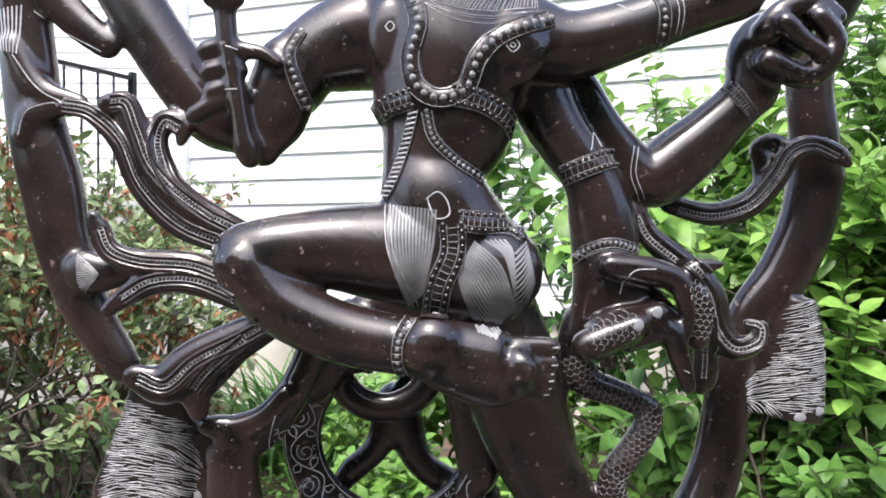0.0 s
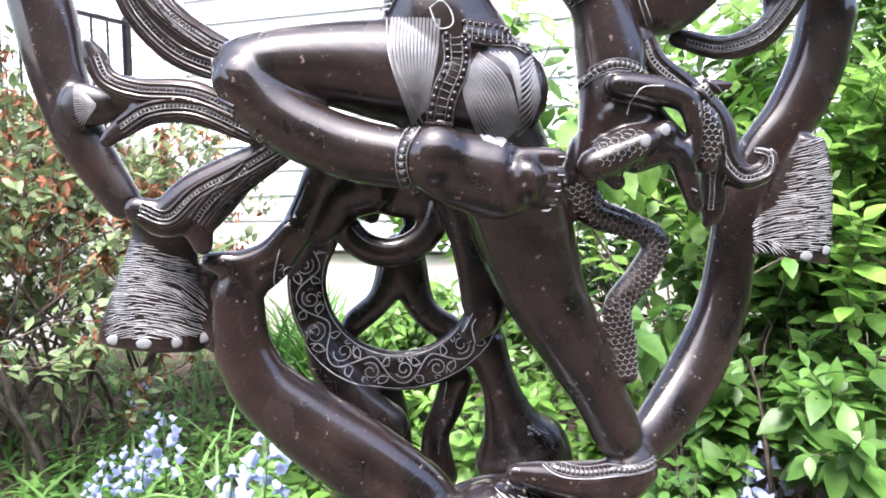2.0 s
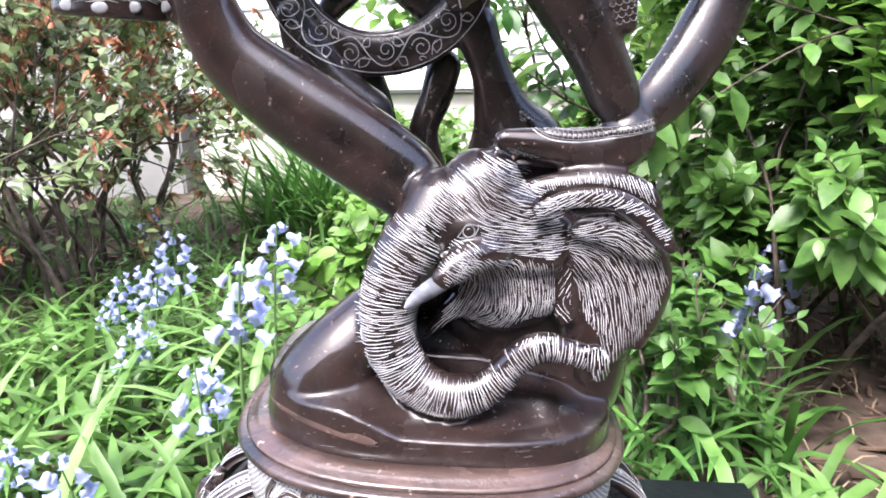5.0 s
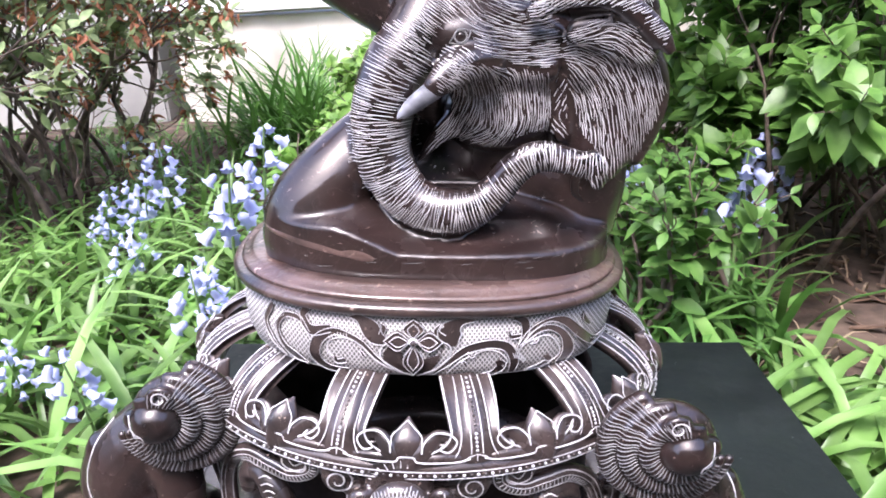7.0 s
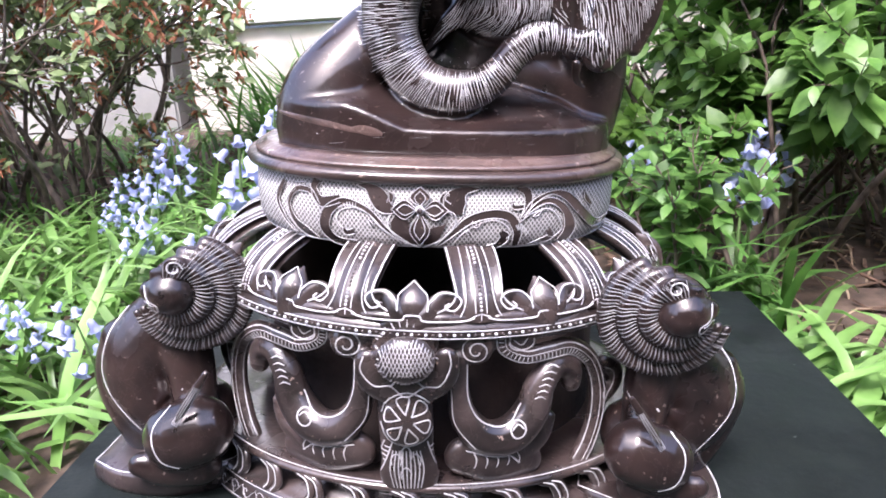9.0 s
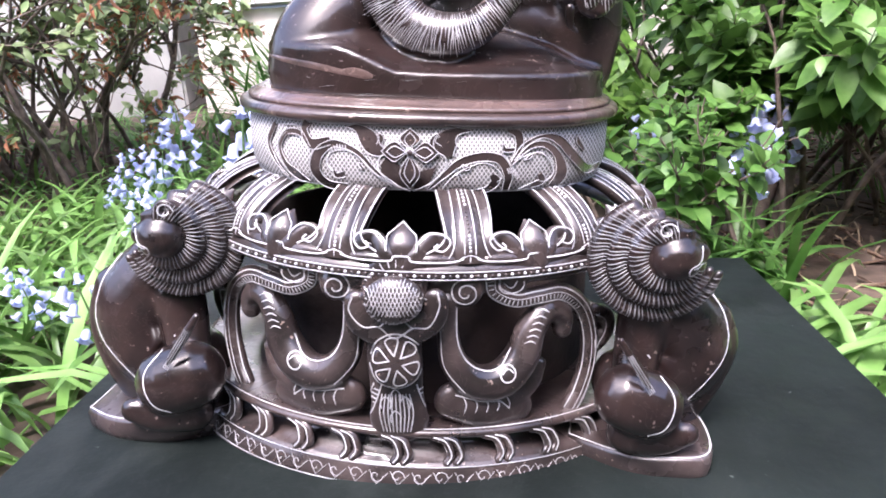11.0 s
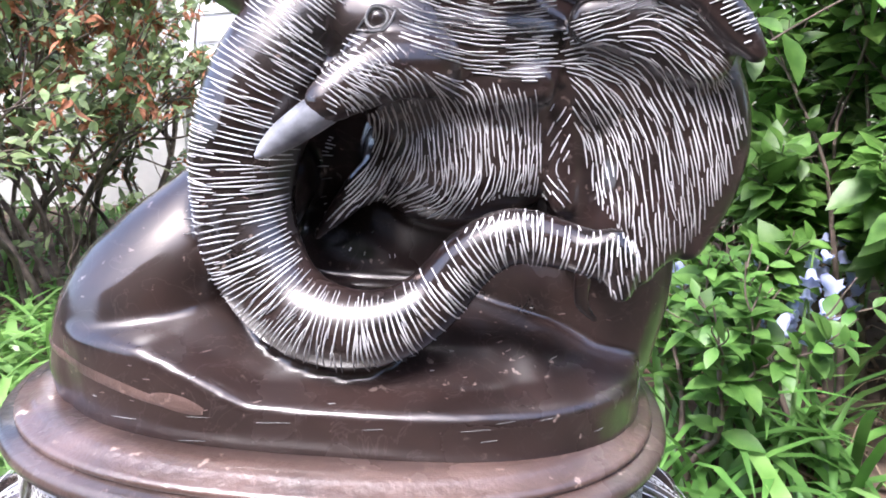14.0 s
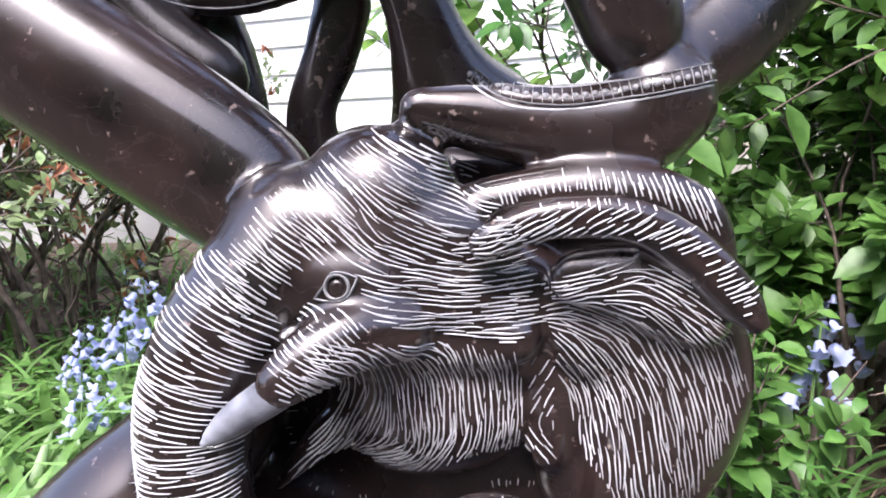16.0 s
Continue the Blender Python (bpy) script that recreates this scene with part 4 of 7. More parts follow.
# arc length round the band, from its front
front = [(PX + 0.1095 * math.copysign(abs(math.sin(a)) ** 0.8, math.sin(a)), PY - 0.0985 * math.copysign(abs(math.cos(a)) ** 0.8, math.cos(a))) for a in np.linspace(-2.2, 2.2, 441)]
front = np.array(front)
run_s = np.r_[0, np.cumsum(np.linalg.norm(np.diff(front, axis=0), axis=1))]
run_s -= run_s[220]


def on_band(u, z, off):
    x, y = np.interp(u, run_s, front[:, 0]), np.interp(u, run_s, front[:, 1])
    x2, y2 = np.interp(u + 0.001, run_s, front[:, 0]), np.interp(u + 0.001, run_s, front[:, 1])
    d = math.hypot(x2 - x, y2 - y) or 1e-9
    off -= 0.0045 * max(0.0, (0.4822 - z) / 0.0115) ** 1.6  # the band draws in below
    return (x + (y2 - y) / d * off, y - (x2 - x) / d * off, z)


class Relief:
    """Flat raised work on a developed surface."""

    def __init__(self, where):
        self.where, self.v, self.f, self.i = where, [], [], []

    def leaf(self, pts, widths, off=0.0007, mat=0, edge=True, n=6):
        c = spline([(*p, w) for p, w in zip(pts, widths)], n)
        t = np.gradient(c[:, :2], axis=0)
        t /= np.linalg.norm(t, axis=1)[:, None] + 1e-12
        nor = np.stack([-t[:, 1], t[:, 0]], 1)
        w = np.maximum(c[:, 2], 0.0001)[:, None] / 2
        a, b = c[:, :2] + nor * w, c[:, :2] - nor * w
        base = len(self.v)
        for p, q in zip(a, b):
            self.v += [self.where(*p, 0), self.where(*p, off), self.where(*q, off), self.where(*q, 0)]
        for k in range(len(a) - 1):
            o = base + 4 * k
            self.f += [(o, o + 1, o + 5, o + 4), (o + 1, o + 2, o + 6, o + 5), (o + 2, o + 3, o + 7, o + 6)]
            self.i += [mat] * 3
        self.f += [(base, base + 3, base + 2, base + 1), (base + 4 * len(a) - 4, base + 4 * len(a) - 3, base + 4 * len(a) - 2, base + 4 * len(a) - 1)]
        self.i += [mat] * 2
        if edge:
            for side in (a - nor * 0.0003, b + nor * 0.0003):
                self.stroke(side, 0.00048, off)

    def stroke(self, pts, w=0.0006, off=0.0, mat=1):
        p = [np.array(self.where(*q, off)) for q in pts]
        up = [np.array(self.where(*q, off + 0.001)) - c for q, c in zip(pts, p)]
        base = len(self.v)
        for k, c in enumerate(p):
            t = p[min(k + 1, len(p) - 1)] - p[max(k - 1, 0)]
            n = up[k] / (np.linalg.norm(up[k]) + 1e-12)
            side = np.cross(t, n)
            side *= w / 2 / (np.linalg.norm(side) + 1e-12)
            self.v += [tuple(c + side + n * 0.0001), tuple(c + n * 0.00045), tuple(c - side + n * 0.0001)]
        for k in range(len(p) - 1):
            o = base + 3 * k
            self.f += [(o, o + 1, o + 4, o + 3), (o + 1, o + 2, o + 5, o + 4)]
            self.i += [mat] * 2

    def dot(self, p, r, off=0.0, mat=1):
        v, f = [], []
        ball(v, f, self.where(*p, off), (r, r, r), 0, 7, 5)
        base = len(self.v)
        self.v += [tuple(q) for q in v]
        self.f += [tuple(base + k for k in g) for g in f]
        self.i += [mat] * len(f)

    def mesh(self, mats, smooth=True):
        return mesh_of(self.v, self.f, mats, self.i, smooth)


ZB = 0.4885
work = Relief(on_band)
on = lambda u, z: (u, ZB + z)
work.leaf([on(0.0028, -0.0165), on(0.0130, -0.0062), on(0.0201, -0.0007), on(0.0313, 0.0021), on(0.0404, 0.0001), on(0.0448, -0.0077), on(0.0448, -0.0165)], [0.0019, 0.0038, 0.0049, 0.0052, 0.0055, 0.0053, 0.0043])
work.leaf([on(0.0130, 0.0014), on(0.0115, 0.0087), on(0.0159, 0.0144), on(0.0240, 0.0157)], [0.0059, 0.0131, 0.0056, 0.0017])
work.leaf([on(0.0083, 0.0059), on(0.0048, 0.0090), on(0.0066, 0.0127), on(0.0083, 0.0118)], [0.0041, 0.0036, 0.0022, 0.0011])
work.leaf([on(0.0469, -0.0012), on(0.0500, 0.0066), on(0.0490, 0.0135), on(0.0437, 0.0155)], [0.0025, 0.0045, 0.0052, 0.0025])
work.leaf([on(0.0480, 0.0057), on(0.0426, 0.0055), on(0.0415, 0.0083)], [0.0028, 0.0029, 0.0013])
work.leaf([on(0.0469, 0.0000), on(0.0531, 0.0078), on(0.0630, 0.0122), on(0.0734, 0.0097), on(0.0844, 0.0006), on(0.0986, -0.0087), on(0.1166, -0.0090)], [0.0018, 0.0029, 0.0026, 0.0052, 0.0060, 0.0057, 0.0048])
work.leaf([on(0.0500, 0.0020), on(0.0571, 0.0073), on(0.0649, 0.0077), on(0.0734, 0.0015), on(0.0771, -0.0087), on(0.0744, -0.0165)], [0.0014, 0.0033, 0.0039, 0.0051, 0.0090, 0.0086])
work.leaf([on(0.0521, -0.0165), on(0.0581, -0.0149), on(0.0649, -0.0122), on(0.0630, -0.0082)], [0.0014, 0.0033, 0.0049, 0.0038])
work.leaf([on(0.0289, -0.0165), on(0.0348, -0.0158), on(0.0382, -0.0111), on(0.0360, -0.0077)], [0.0016, 0.0042, 0.0060, 0.0037])
work.leaf([on(0.0933, 0.0026), on(0.0880, 0.0075), on(0.0871, 0.0111)], [0.0025, 0.0035, 0.0014])
work.leaf([on(0.0531, 0.0001), on(0.0561, 0.0015), on(0.0581, 0.0037)], [0.0008, 0.0021, 0.0008])
work.leaf([on(0.0240, -0.0025), on(0.0227, -0.0042), on(0.0201, -0.0021)], [0.0025, 0.0026, 0.0013])
work.leaf([on(0.0201, -0.0100), on(0.0187, -0.0077), on(0.0173, -0.0077)], [0.0022, 0.0020, 0.0009])
work.leaf([on(-0.0115, -0.0165), on(-0.0240, -0.0072), on(-0.0325, 0.0014), on(-0.0404, 0.0054), on(-0.0480, 0.0061), on(-0.0561, -0.0000), on(-0.0581, -0.0094), on(-0.0521, -0.0165), on(-0.0404, -0.0165)], [0.0019, 0.0025, 0.0031, 0.0037, 0.0046, 0.0063, 0.0069, 0.0060, 0.0034])
work.leaf([on(-0.0415, -0.0094), on(-0.0458, -0.0107), on(-0.0469, -0.0080)], [0.0037, 0.0036, 0.0023])
work.leaf([on(-0.0187, 0.0025), on(-0.0252, 0.0053), on(-0.0289, 0.0109), on(-0.0337, 0.0150), on(-0.0393, 0.0157)], [0.0027, 0.0089, 0.0100, 0.0050, 0.0011])
work.leaf([on(-0.0227, 0.0068), on(-0.0214, 0.0107), on(-0.0227, 0.0127)], [0.0030, 0.0031, 0.0015])
work.leaf([on(-0.0621, 0.0165), on(-0.0640, 0.0120), on(-0.0601, 0.0052), on(-0.0490, 0.0076)], [0.0051, 0.0044, 0.0065, 0.0048])
work.leaf([on(-0.0640, -0.0165), on(-0.0716, -0.0128), on(-0.0780, -0.0072), on(-0.0817, 0.0012), on(-0.0762, 0.0096), on(-0.0669, 0.0102), on(-0.0611, 0.0032)], [0.0020, 0.0070, 0.0040, 0.0029, 0.0033, 0.0035, 0.0018])
work.leaf([on(-0.0853, 0.0131), on(-0.0915, 0.0021), on(-0.0862, -0.0067), on(-0.0789, -0.0154)], [0.0034, 0.0035, 0.0031, 0.0020])
work.leaf([on(-0.0313, -0.0060), on(-0.0325, -0.0041), on(-0.0337, -0.0023)], [0.0020, 0.0020, 0.0011])
work.stroke(spline([on(0.0100, -0.0164), on(0.0173, -0.0072), on(0.0289, -0.0016), on(0.0360, -0.0026), on(0.0415, -0.0082), on(0.0393, -0.0117)], 6), 0.0008, 0.0004)
work.stroke(spline([on(0.0469, -0.0023), on(0.0531, 0.0019), on(0.0621, 0.0036), on(0.0688, -0.0015), on(0.0716, -0.0084), on(0.0678, -0.0122), on(0.0640, -0.0121)], 6), 0.0008, 0.0004)
work.stroke(spline([on(-0.0145, -0.0168), on(-0.0252, -0.0084), on(-0.0348, 0.0012), on(-0.0426, 0.0033), on(-0.0490, 0.0009), on(-0.0511, -0.0041), on(-0.0480, -0.0084)], 6), 0.0008, 0.0004)
work.stroke(spline([on(0.0541, -0.0168), on(0.0591, -0.0140)], 6), 0.0008, 0.0004)
work.stroke(spline([on(0.0826, 0.0008), on(0.0817, -0.0021)], 6), 0.0008, 0.0004)
work.stroke(spline([on(-0.0762, 0.0101), on(-0.0835, 0.0038), on(-0.0835, -0.0048), on(-0.0780, -0.0098)], 6), 0.0008, 0.0004)
work.stroke(spline([on(-0.0771, 0.0134), on(-0.0688, 0.0141), on(-0.0640, 0.0098)], 6), 0.0008, 0.0004)
work.stroke(spline([on(0.1004, -0.0157), on(0.1259, -0.0168)], 6), 0.0008, 0.0004)
work.leaf([on(-0.0066, -0.0174), on(-0.0130, -0.0106), on(-0.0173, -0.0044), on(-0.0187, 0.0011)], [0.0007, 0.0072, 0.0096, 0.0003], edge=False)  # lobe
work.leaf([on(-0.0048, -0.0174), on(0.0000, -0.0101), on(0.0066, -0.0038), on(0.0083, 0.0018)], [0.0000, 0.0077, 0.0004, 0.0003], edge=False)  # lobe
work.stroke(spline([on(-0.0066, -0.0179), on(-0.0159, -0.0136), on(-0.0227, -0.0066), on(-0.0227, -0.0008), on(-0.0187, 0.0036)], 6), 0.0008, 0.0007)
work.stroke(spline([on(-0.0048, -0.0178), on(0.0048, -0.0123), on(0.0115, -0.0039), on(0.0115, 0.0014), on(0.0066, 0.0043)], 6), 0.0008, 0.0007)
for k in range(7):
    work.stroke([on(0.0440 + 0.0012 * k, -0.0040 - 0.0012 * max(0, k - 3)), on(0.0452 + 0.0008 * k, -0.0068 - 0.0012 * max(0, k - 3))], 0.0006, 0.0006)
    work.stroke([on(-0.0500 + 0.0016 * k, 0.0035 + 0.0009 * min(k, 3)), on(-0.0488 + 0.0014 * k, 0.0010 + 0.0009 * min(k, 3))], 0.0006, 0.0006)
U0 = -0.0066
for k in range(4):
    a = math.pi / 2 * k
    c, s = math.cos(a), math.sin(a)
    pt = lambda r, w: (U0 + c * r - s * w, ZB + 0.0040 + s * r + c * w)
    long = 0.0205 if k == 3 else (0.0125 if k == 1 else 0.0148)
    work.leaf([pt(0.0015, 0), pt(long * 0.55, 0), pt(long, 0)], [0.0014, 0.0108, 0.0004], off=0.0020)
    work.leaf([pt(0.0020, 0), pt(long * 0.52, 0), pt(long * 0.82, 0)], [0.0006, 0.0062, 0.0003], off=0.0024)
work.dot((U0, ZB + 0.0040), 0.0025, 0.0018, 1)
work.dot((U0, ZB + 0.0040), 0.0017, 0.0032, 0)
turned("scrollwork", work.mesh([DULL, CHALK], False), "dark leaf scrolls edged in white")
edge = Relief(on_band)
for z in (ZB - 0.0172, ZB + 0.0166):
    edge.stroke([(u, z) for u in np.linspace(-0.2, 0.2, 120)], 0.0009, 0.0001)
turned("band_edging", edge.mesh([DULL, SOFT_CHALK]))

# slabs under the lions
for rim, low in ((((0.064, 0.326), (0.090, 0.306), (0.112, 0.299), (0.138, 0.303), (0.142, 0.350), (0.120, 0.400), (0.080, 0.400)), 0.3115), (((-0.228, 0.352), (-0.205, 0.338), (-0.170, 0.334), (-0.136, 0.352), (-0.120, 0.400), (-0.160, 0.430), (-0.215, 0.420)), 0.3270)):
    mid = np.mean(rim, axis=0)
    round_rim = spline(list(rim) + [rim[0]], 6)
    rows = [[(mid[0] + (x - mid[0]) * k, mid[1] + (y - mid[1]) * k, low + z) for x, y in round_rim[:-1]] for k, z in ((1.0, -0.004), (1.02, 0.003), (1.02, 0.010), (0.99, 0.0125), (0.93, 0.0130))]
    part("lion_slab", loft(rows, DULL), pedestal, "dark stone slab under a lion")
    slab_line = Relief(lambda u, v, off: (u, v, low + 0.0127 + off))
    slab_line.stroke([(mid[0] + (x - mid[0]) * 0.985, mid[1] + (y - mid[1]) * 0.985) for x, y in round_rim], 0.0009, 0.0002, 0)
    part("slab_edging", slab_line.mesh([CHALK]), pedestal)

# openwork dome of arches
DOME = ((0.1060, 0.0960, 0.4722), (0.1415, 0.1285, 0.4410))


def on_dome(th, v, off):
    """th: degrees from the front, to the right; v: 0 at the top, 1 at the sill."""
    (ax, ay, az), (bx, by, bz) = DOME
    k = max(0.0, math.sin(v * math.pi / 2)) ** 0.85
    rx, ry, z = ax + (bx - ax) * k, ay + (by - ay) * k, az + (bz - az) * max(v, 0.0) ** 1.25
    a = radians(th)
    up = 0.35 + 0.25 * (1 - v)
    return (PX + (rx + off * 0.9) * math.sin(a), PY - (ry + off * 0.9) * math.cos(a), z + off * up)


STEP = 360 / 13


def half_width(v):
    """Half a rib's width in degrees: a little wider above, spreading into the sill."""
    return 5.2 + 1.9 * max(0.0, 1 - v / 0.6) + 8.65 * min(1.0, max(0.0, (v - 0.55) / 0.39)) ** 2.8


for k in range(13):
    th0 = -3.5 + STEP * (k + 0.5)
    moved = lambda th, v, off, th0=th0: on_dome(th + th0, v, off)
    rows, cols = 24, 23
    rib = Relief(moved)
    for layer in (0.0, -0.0046):
        for i in range(rows):
            v = 0.98 * i / (rows - 1)
            for j in range(cols):
                q = 2 * j / (cols - 1) - 1
                d = half_width(v) * abs(q)  # degrees from the rib's middle
                swell = 0.0024 * math.exp(-((d / 2.6) ** 4)) + 0.0011 * math.exp(-(((half_width(v) - d - 0.55) / 0.55) ** 2)) - 0.0006 * math.exp(-(((d - 3.2) / 0.4) ** 2))
                rib.v.append(moved(half_width(v) * q, v, layer + (swell if layer == 0 else 0)))
    n = rows * cols
    for i in range(rows - 1):
        for j in range(cols - 1):
            a = i * cols + j
            rib.f += [(a, a + cols, a + cols + 1, a + 1), (n + a, n + a + 1, n + a + cols + 1, n + a + cols)]
        for j in (0, cols - 1):
            a = i * cols + j
            rib.f.append((a, n + a, n + a + cols, a + cols))
    rib.i = [0] * len(rib.f)
    if math.cos(radians(th0)) > -0.3:
        for s in (-1, 1):
            rib.stroke([(s * (half_width(v) - 0.35), v) for v in np.linspace(0.02, 0.92, 34)], 0.0010, 0.0009)
            rib.stroke([(s * (2.9 + 0.22 * max(0.0, half_width(v) - 5.2)), v) for v in np.linspace(0.02, 0.90, 26)], 0.0006, 0.0012)
            rib.stroke([(s * 1.15, v) for v in np.linspace(0.02, 0.86, 20)], 0.0006, 0.0023)
            rib.stroke([(0, 0.865), (s * 1.6, 0.90), (s * 2.6, 0.955)], 0.0007, 0.0022)
        rib.stroke([(0, 0.865), (0, 0.955)], 0.0006, 0.0024)
        for v in np.linspace(0.05, 0.82, 17):
            rib.dot((0, v), 0.00085, 0.0023, 1 if int(round(v * 1000)) % 3 else 0)
    turned("arch_rib", rib.mesh([DULL, CHALK]))
    # palmette in the opening: a pointed leaf between two volutes
    th1 = th0 - STEP / 2
    if math.cos(radians(th1)) > -0.3:
        pv, pf = [], []
        spot = lambda th, v, r, off=-0.0010: (*on_dome(th1 + th, v, off), r)
        tube(pv, pf, [spot(0, 0.99, 0.0080), spot(0, 0.86, 0.0078), spot(0, 0.74, 0.0078), spot(0, 0.63, 0.0064), spot(0, 0.54, 0.0040), spot(0, 0.46, 0.0010)], 0.40, 18, 4)
        for s in (-1, 1):
            tube(pv, pf, [spot(s * 1.5, 0.98, 0.0058), spot(s * 3.4, 0.86, 0.0054), spot(s * 4.6, 0.74, 0.0048), spot(s * 6.4, 0.65, 0.0038), spot(s * 8.4, 0.68, 0.0030), spot(s * 8.2, 0.77, 0.0024), spot(s * 6.8, 0.77, 0.0018)], 0.6, 10, 4)
            tube(pv, pf, [spot(s * 2.0, 0.98, 0.0050), spot(s * 6.5, 0.95, 0.0044), spot(s * 10.0, 0.94, 0.0030)], 0.6, 10, 4)
        rel = Relief(lambda th, v, off: on_dome(th1 + th, v, off))
        rel.v, rel.f, rel.i = [tuple(q) for q in pv], pf, [0] * len(pf)
        for s in (-1, 1):
            rel.stroke(spline([(s * 3.0, 0.84), (s * 3.4, 0.72), (s * 5.4, 0.61), (s * 8.4, 0.62), (s * 9.8, 0.71), (s * 8.4, 0.82), (s * 6.6, 0.79), (s * 7.3, 0.73)], 5), 0.0009, 0.0036)
            rel.stroke(spline([(0, 0.47), (s * 1.6, 0.56), (s * 2.9, 0.64), (s * 3.0, 0.76)], 5), 0.0007, 0.0036)
            rel.stroke(spline([(0, 0.89), (s * 1.5, 0.90), (s * 2.2, 0.955), (s * 6, 0.965), (s * 10, 0.955), (s * 12.5, 0.92)], 5), 0.0009, 0.0026)
        turned("palmette", rel.mesh([DULL, CHALK]))

turned("sill", ring([(0.1412, 0.1282, 0.4420), (0.1430, 0.1300, 0.4402), (0.1438, 0.1308, 0.4387), (0.1444, 0.1314, 0.4366), (0.1438, 0.1306, 0.4341), (0.1412, 0.1280, 0.4333), (0.130, 0.118, 0.4337), (0.130, 0.118, 0.4410)], DULL))
bead = Relief(lambda th, v, off: (PX + (0.1441 + off) * math.sin(radians(th)), PY - (0.1311 + off) * math.cos(radians(th)), v))
for k in range(150):
    bead.dot((-105 + 210 * k / 149, 0.4364), 0.00095, 0.0004, 0 if k % 2 else 1)
for z, o in ((0.4385, 0.0003), (0.4344, 0.0)):
    bead.stroke([(th, z) for th in np.linspace(-105, 105, 90)], 0.0008, o)
turned("beading", bead.mesh([DULL, CHALK]), "row of pale beads")

# drum: open carving between sill and ledge
# dark shell added behind the openwork in place of the hollow's shade
turned("drum_hollow_shade", ring([(0.108, 0.098, 0.342), (0.106, 0.096, 0.4338), (0.102, 0.092, 0.4338), (0.104, 0.094, 0.342)], HOLLOW_SHADE))
NOW = Carving()
limb([(-0.0262,0.3025,0.4327,0.0172), (-0.028,0.3028,0.4169,0.018), (-0.0288,0.3019,0.4045,0.0146), (-0.0296,0.3019,0.3863,0.0148), (-0.0298,0.3017,0.3677,0.0144), (-0.0300,0.3035,0.3530,0.0165)],0.35)  # panel
limb([(-0.0454,0.2971,0.4238,0.0074), (-0.0434,0.2975,0.4147,0.0092), (-0.0357,0.2967,0.4096,0.0098), (-0.0277,0.296,0.4076,0.0098), (-0.0184,0.2958,0.4091,0.0097), (-0.0094,0.2959,0.4149,0.0091), (-0.006,0.295,0.4239,0.0068)],0.6)  # lotus petal
blob((-0.0259, 0.2868, 0.4284), (0.0149, 0.0070, 0.0127), 0)  # boss
blob((-0.0281, 0.2921, 0.3911), (0.0138, 0.0041, 0.0138), 0)  # flower
NOW.fuse(0.0014, 3)
LINE_W = 0.00085
comb([(-0.0373, 0.3745), (-0.0407, 0.3754)], [(-0.0488, 0.351), (-0.0558, 0.3535)], 9, 0.0006)
trim([(-0.0371, 0.3769), (-0.0416, 0.3652), (-0.0489, 0.3496)], 'line')
trim([(-0.0411, 0.3778), (-0.0469, 0.3655), (-0.0565, 0.3529)], 'line')
comb([(-0.019, 0.3735), (-0.0154, 0.374)], [(-0.011, 0.349), (-0.0037, 0.3507)], 9, 0.0006)
trim([(-0.0189, 0.3759), (-0.0161, 0.3638), (-0.0111, 0.3476)], 'line')
trim([(-0.0147, 0.3763), (-0.0107, 0.3635), (-0.0031, 0.3499)], 'line')
trim([(-0.0473, 0.4284), (-0.0494, 0.4209), (-0.0432, 0.4128), (-0.0348, 0.4123), (-0.0274, 0.4062), (-0.018, 0.4113), (-0.0096, 0.4115), (-0.004, 0.4214), (-0.0044, 0.4291)], 'line')
trim([(-0.0348, 0.4123), (-0.0265, 0.4174), (-0.018, 0.4113)], 'line')
trim([(-0.0246, 0.3922), (-0.0169, 0.3931), (-0.0166, 0.3888), (-0.0194, 0.3859), (-0.0246, 0.3922)], 'line')
trim([(-0.0273, 0.3897), (-0.0229, 0.3826), (-0.0261, 0.38), (-0.0297, 0.3813), (-0.0273, 0.3897)], 'line')
trim([(-0.0304, 0.391), (-0.0338, 0.383), (-0.0372, 0.3847), (-0.038, 0.3889), (-0.0304, 0.391)], 'line')
trim([(-0.0309, 0.3948), (-0.0386, 0.3938), (-0.0388, 0.3981), (-0.036, 0.401), (-0.0309, 0.3948)], 'line')
trim([(-0.0282, 0.3973), (-0.0325, 0.4041), (-0.0294, 0.4066), (-0.0258, 0.4054), (-0.0282, 0.3973)], 'line')
trim([(-0.0251, 0.3959), (-0.0218, 0.4038), (-0.0184, 0.4021), (-0.0176, 0.398), (-0.0251, 0.3959)], 'line')
trim([(-0.0384, 0.4366), (-0.0352, 0.4265)], 'line', 0.0005)
trim([(-0.0344, 0.4364), (-0.0392, 0.4268)], 'line', 0.0005)
trim([(-0.037, 0.438), (-0.0328, 0.4249)], 'line', 0.0005)
trim([(-0.0318, 0.4377), (-0.0381, 0.4252)], 'line', 0.0005)
trim([(-0.0354, 0.4389), (-0.0306, 0.4237)], 'line', 0.0005)
trim([(-0.0294, 0.4386), (-0.0367, 0.4241)], 'line', 0.0005)
trim([(-0.0338, 0.4395), (-0.0284, 0.4229)], 'line', 0.0005)
trim([(-0.0272, 0.4391), (-0.0351, 0.4233)], 'line', 0.0005)
trim([(-0.032, 0.4399), (-0.0264, 0.4223)], 'line', 0.0005)
trim([(-0.0251, 0.4395), (-0.0334, 0.4227)], 'line', 0.0005)
trim([(-0.0302, 0.44), (-0.0244, 0.422)], 'line', 0.0005)
trim([(-0.0231, 0.4396), (-0.0317, 0.4224)], 'line', 0.0005)
trim([(-0.0284, 0.44), (-0.0224, 0.4218)], 'line', 0.0005)
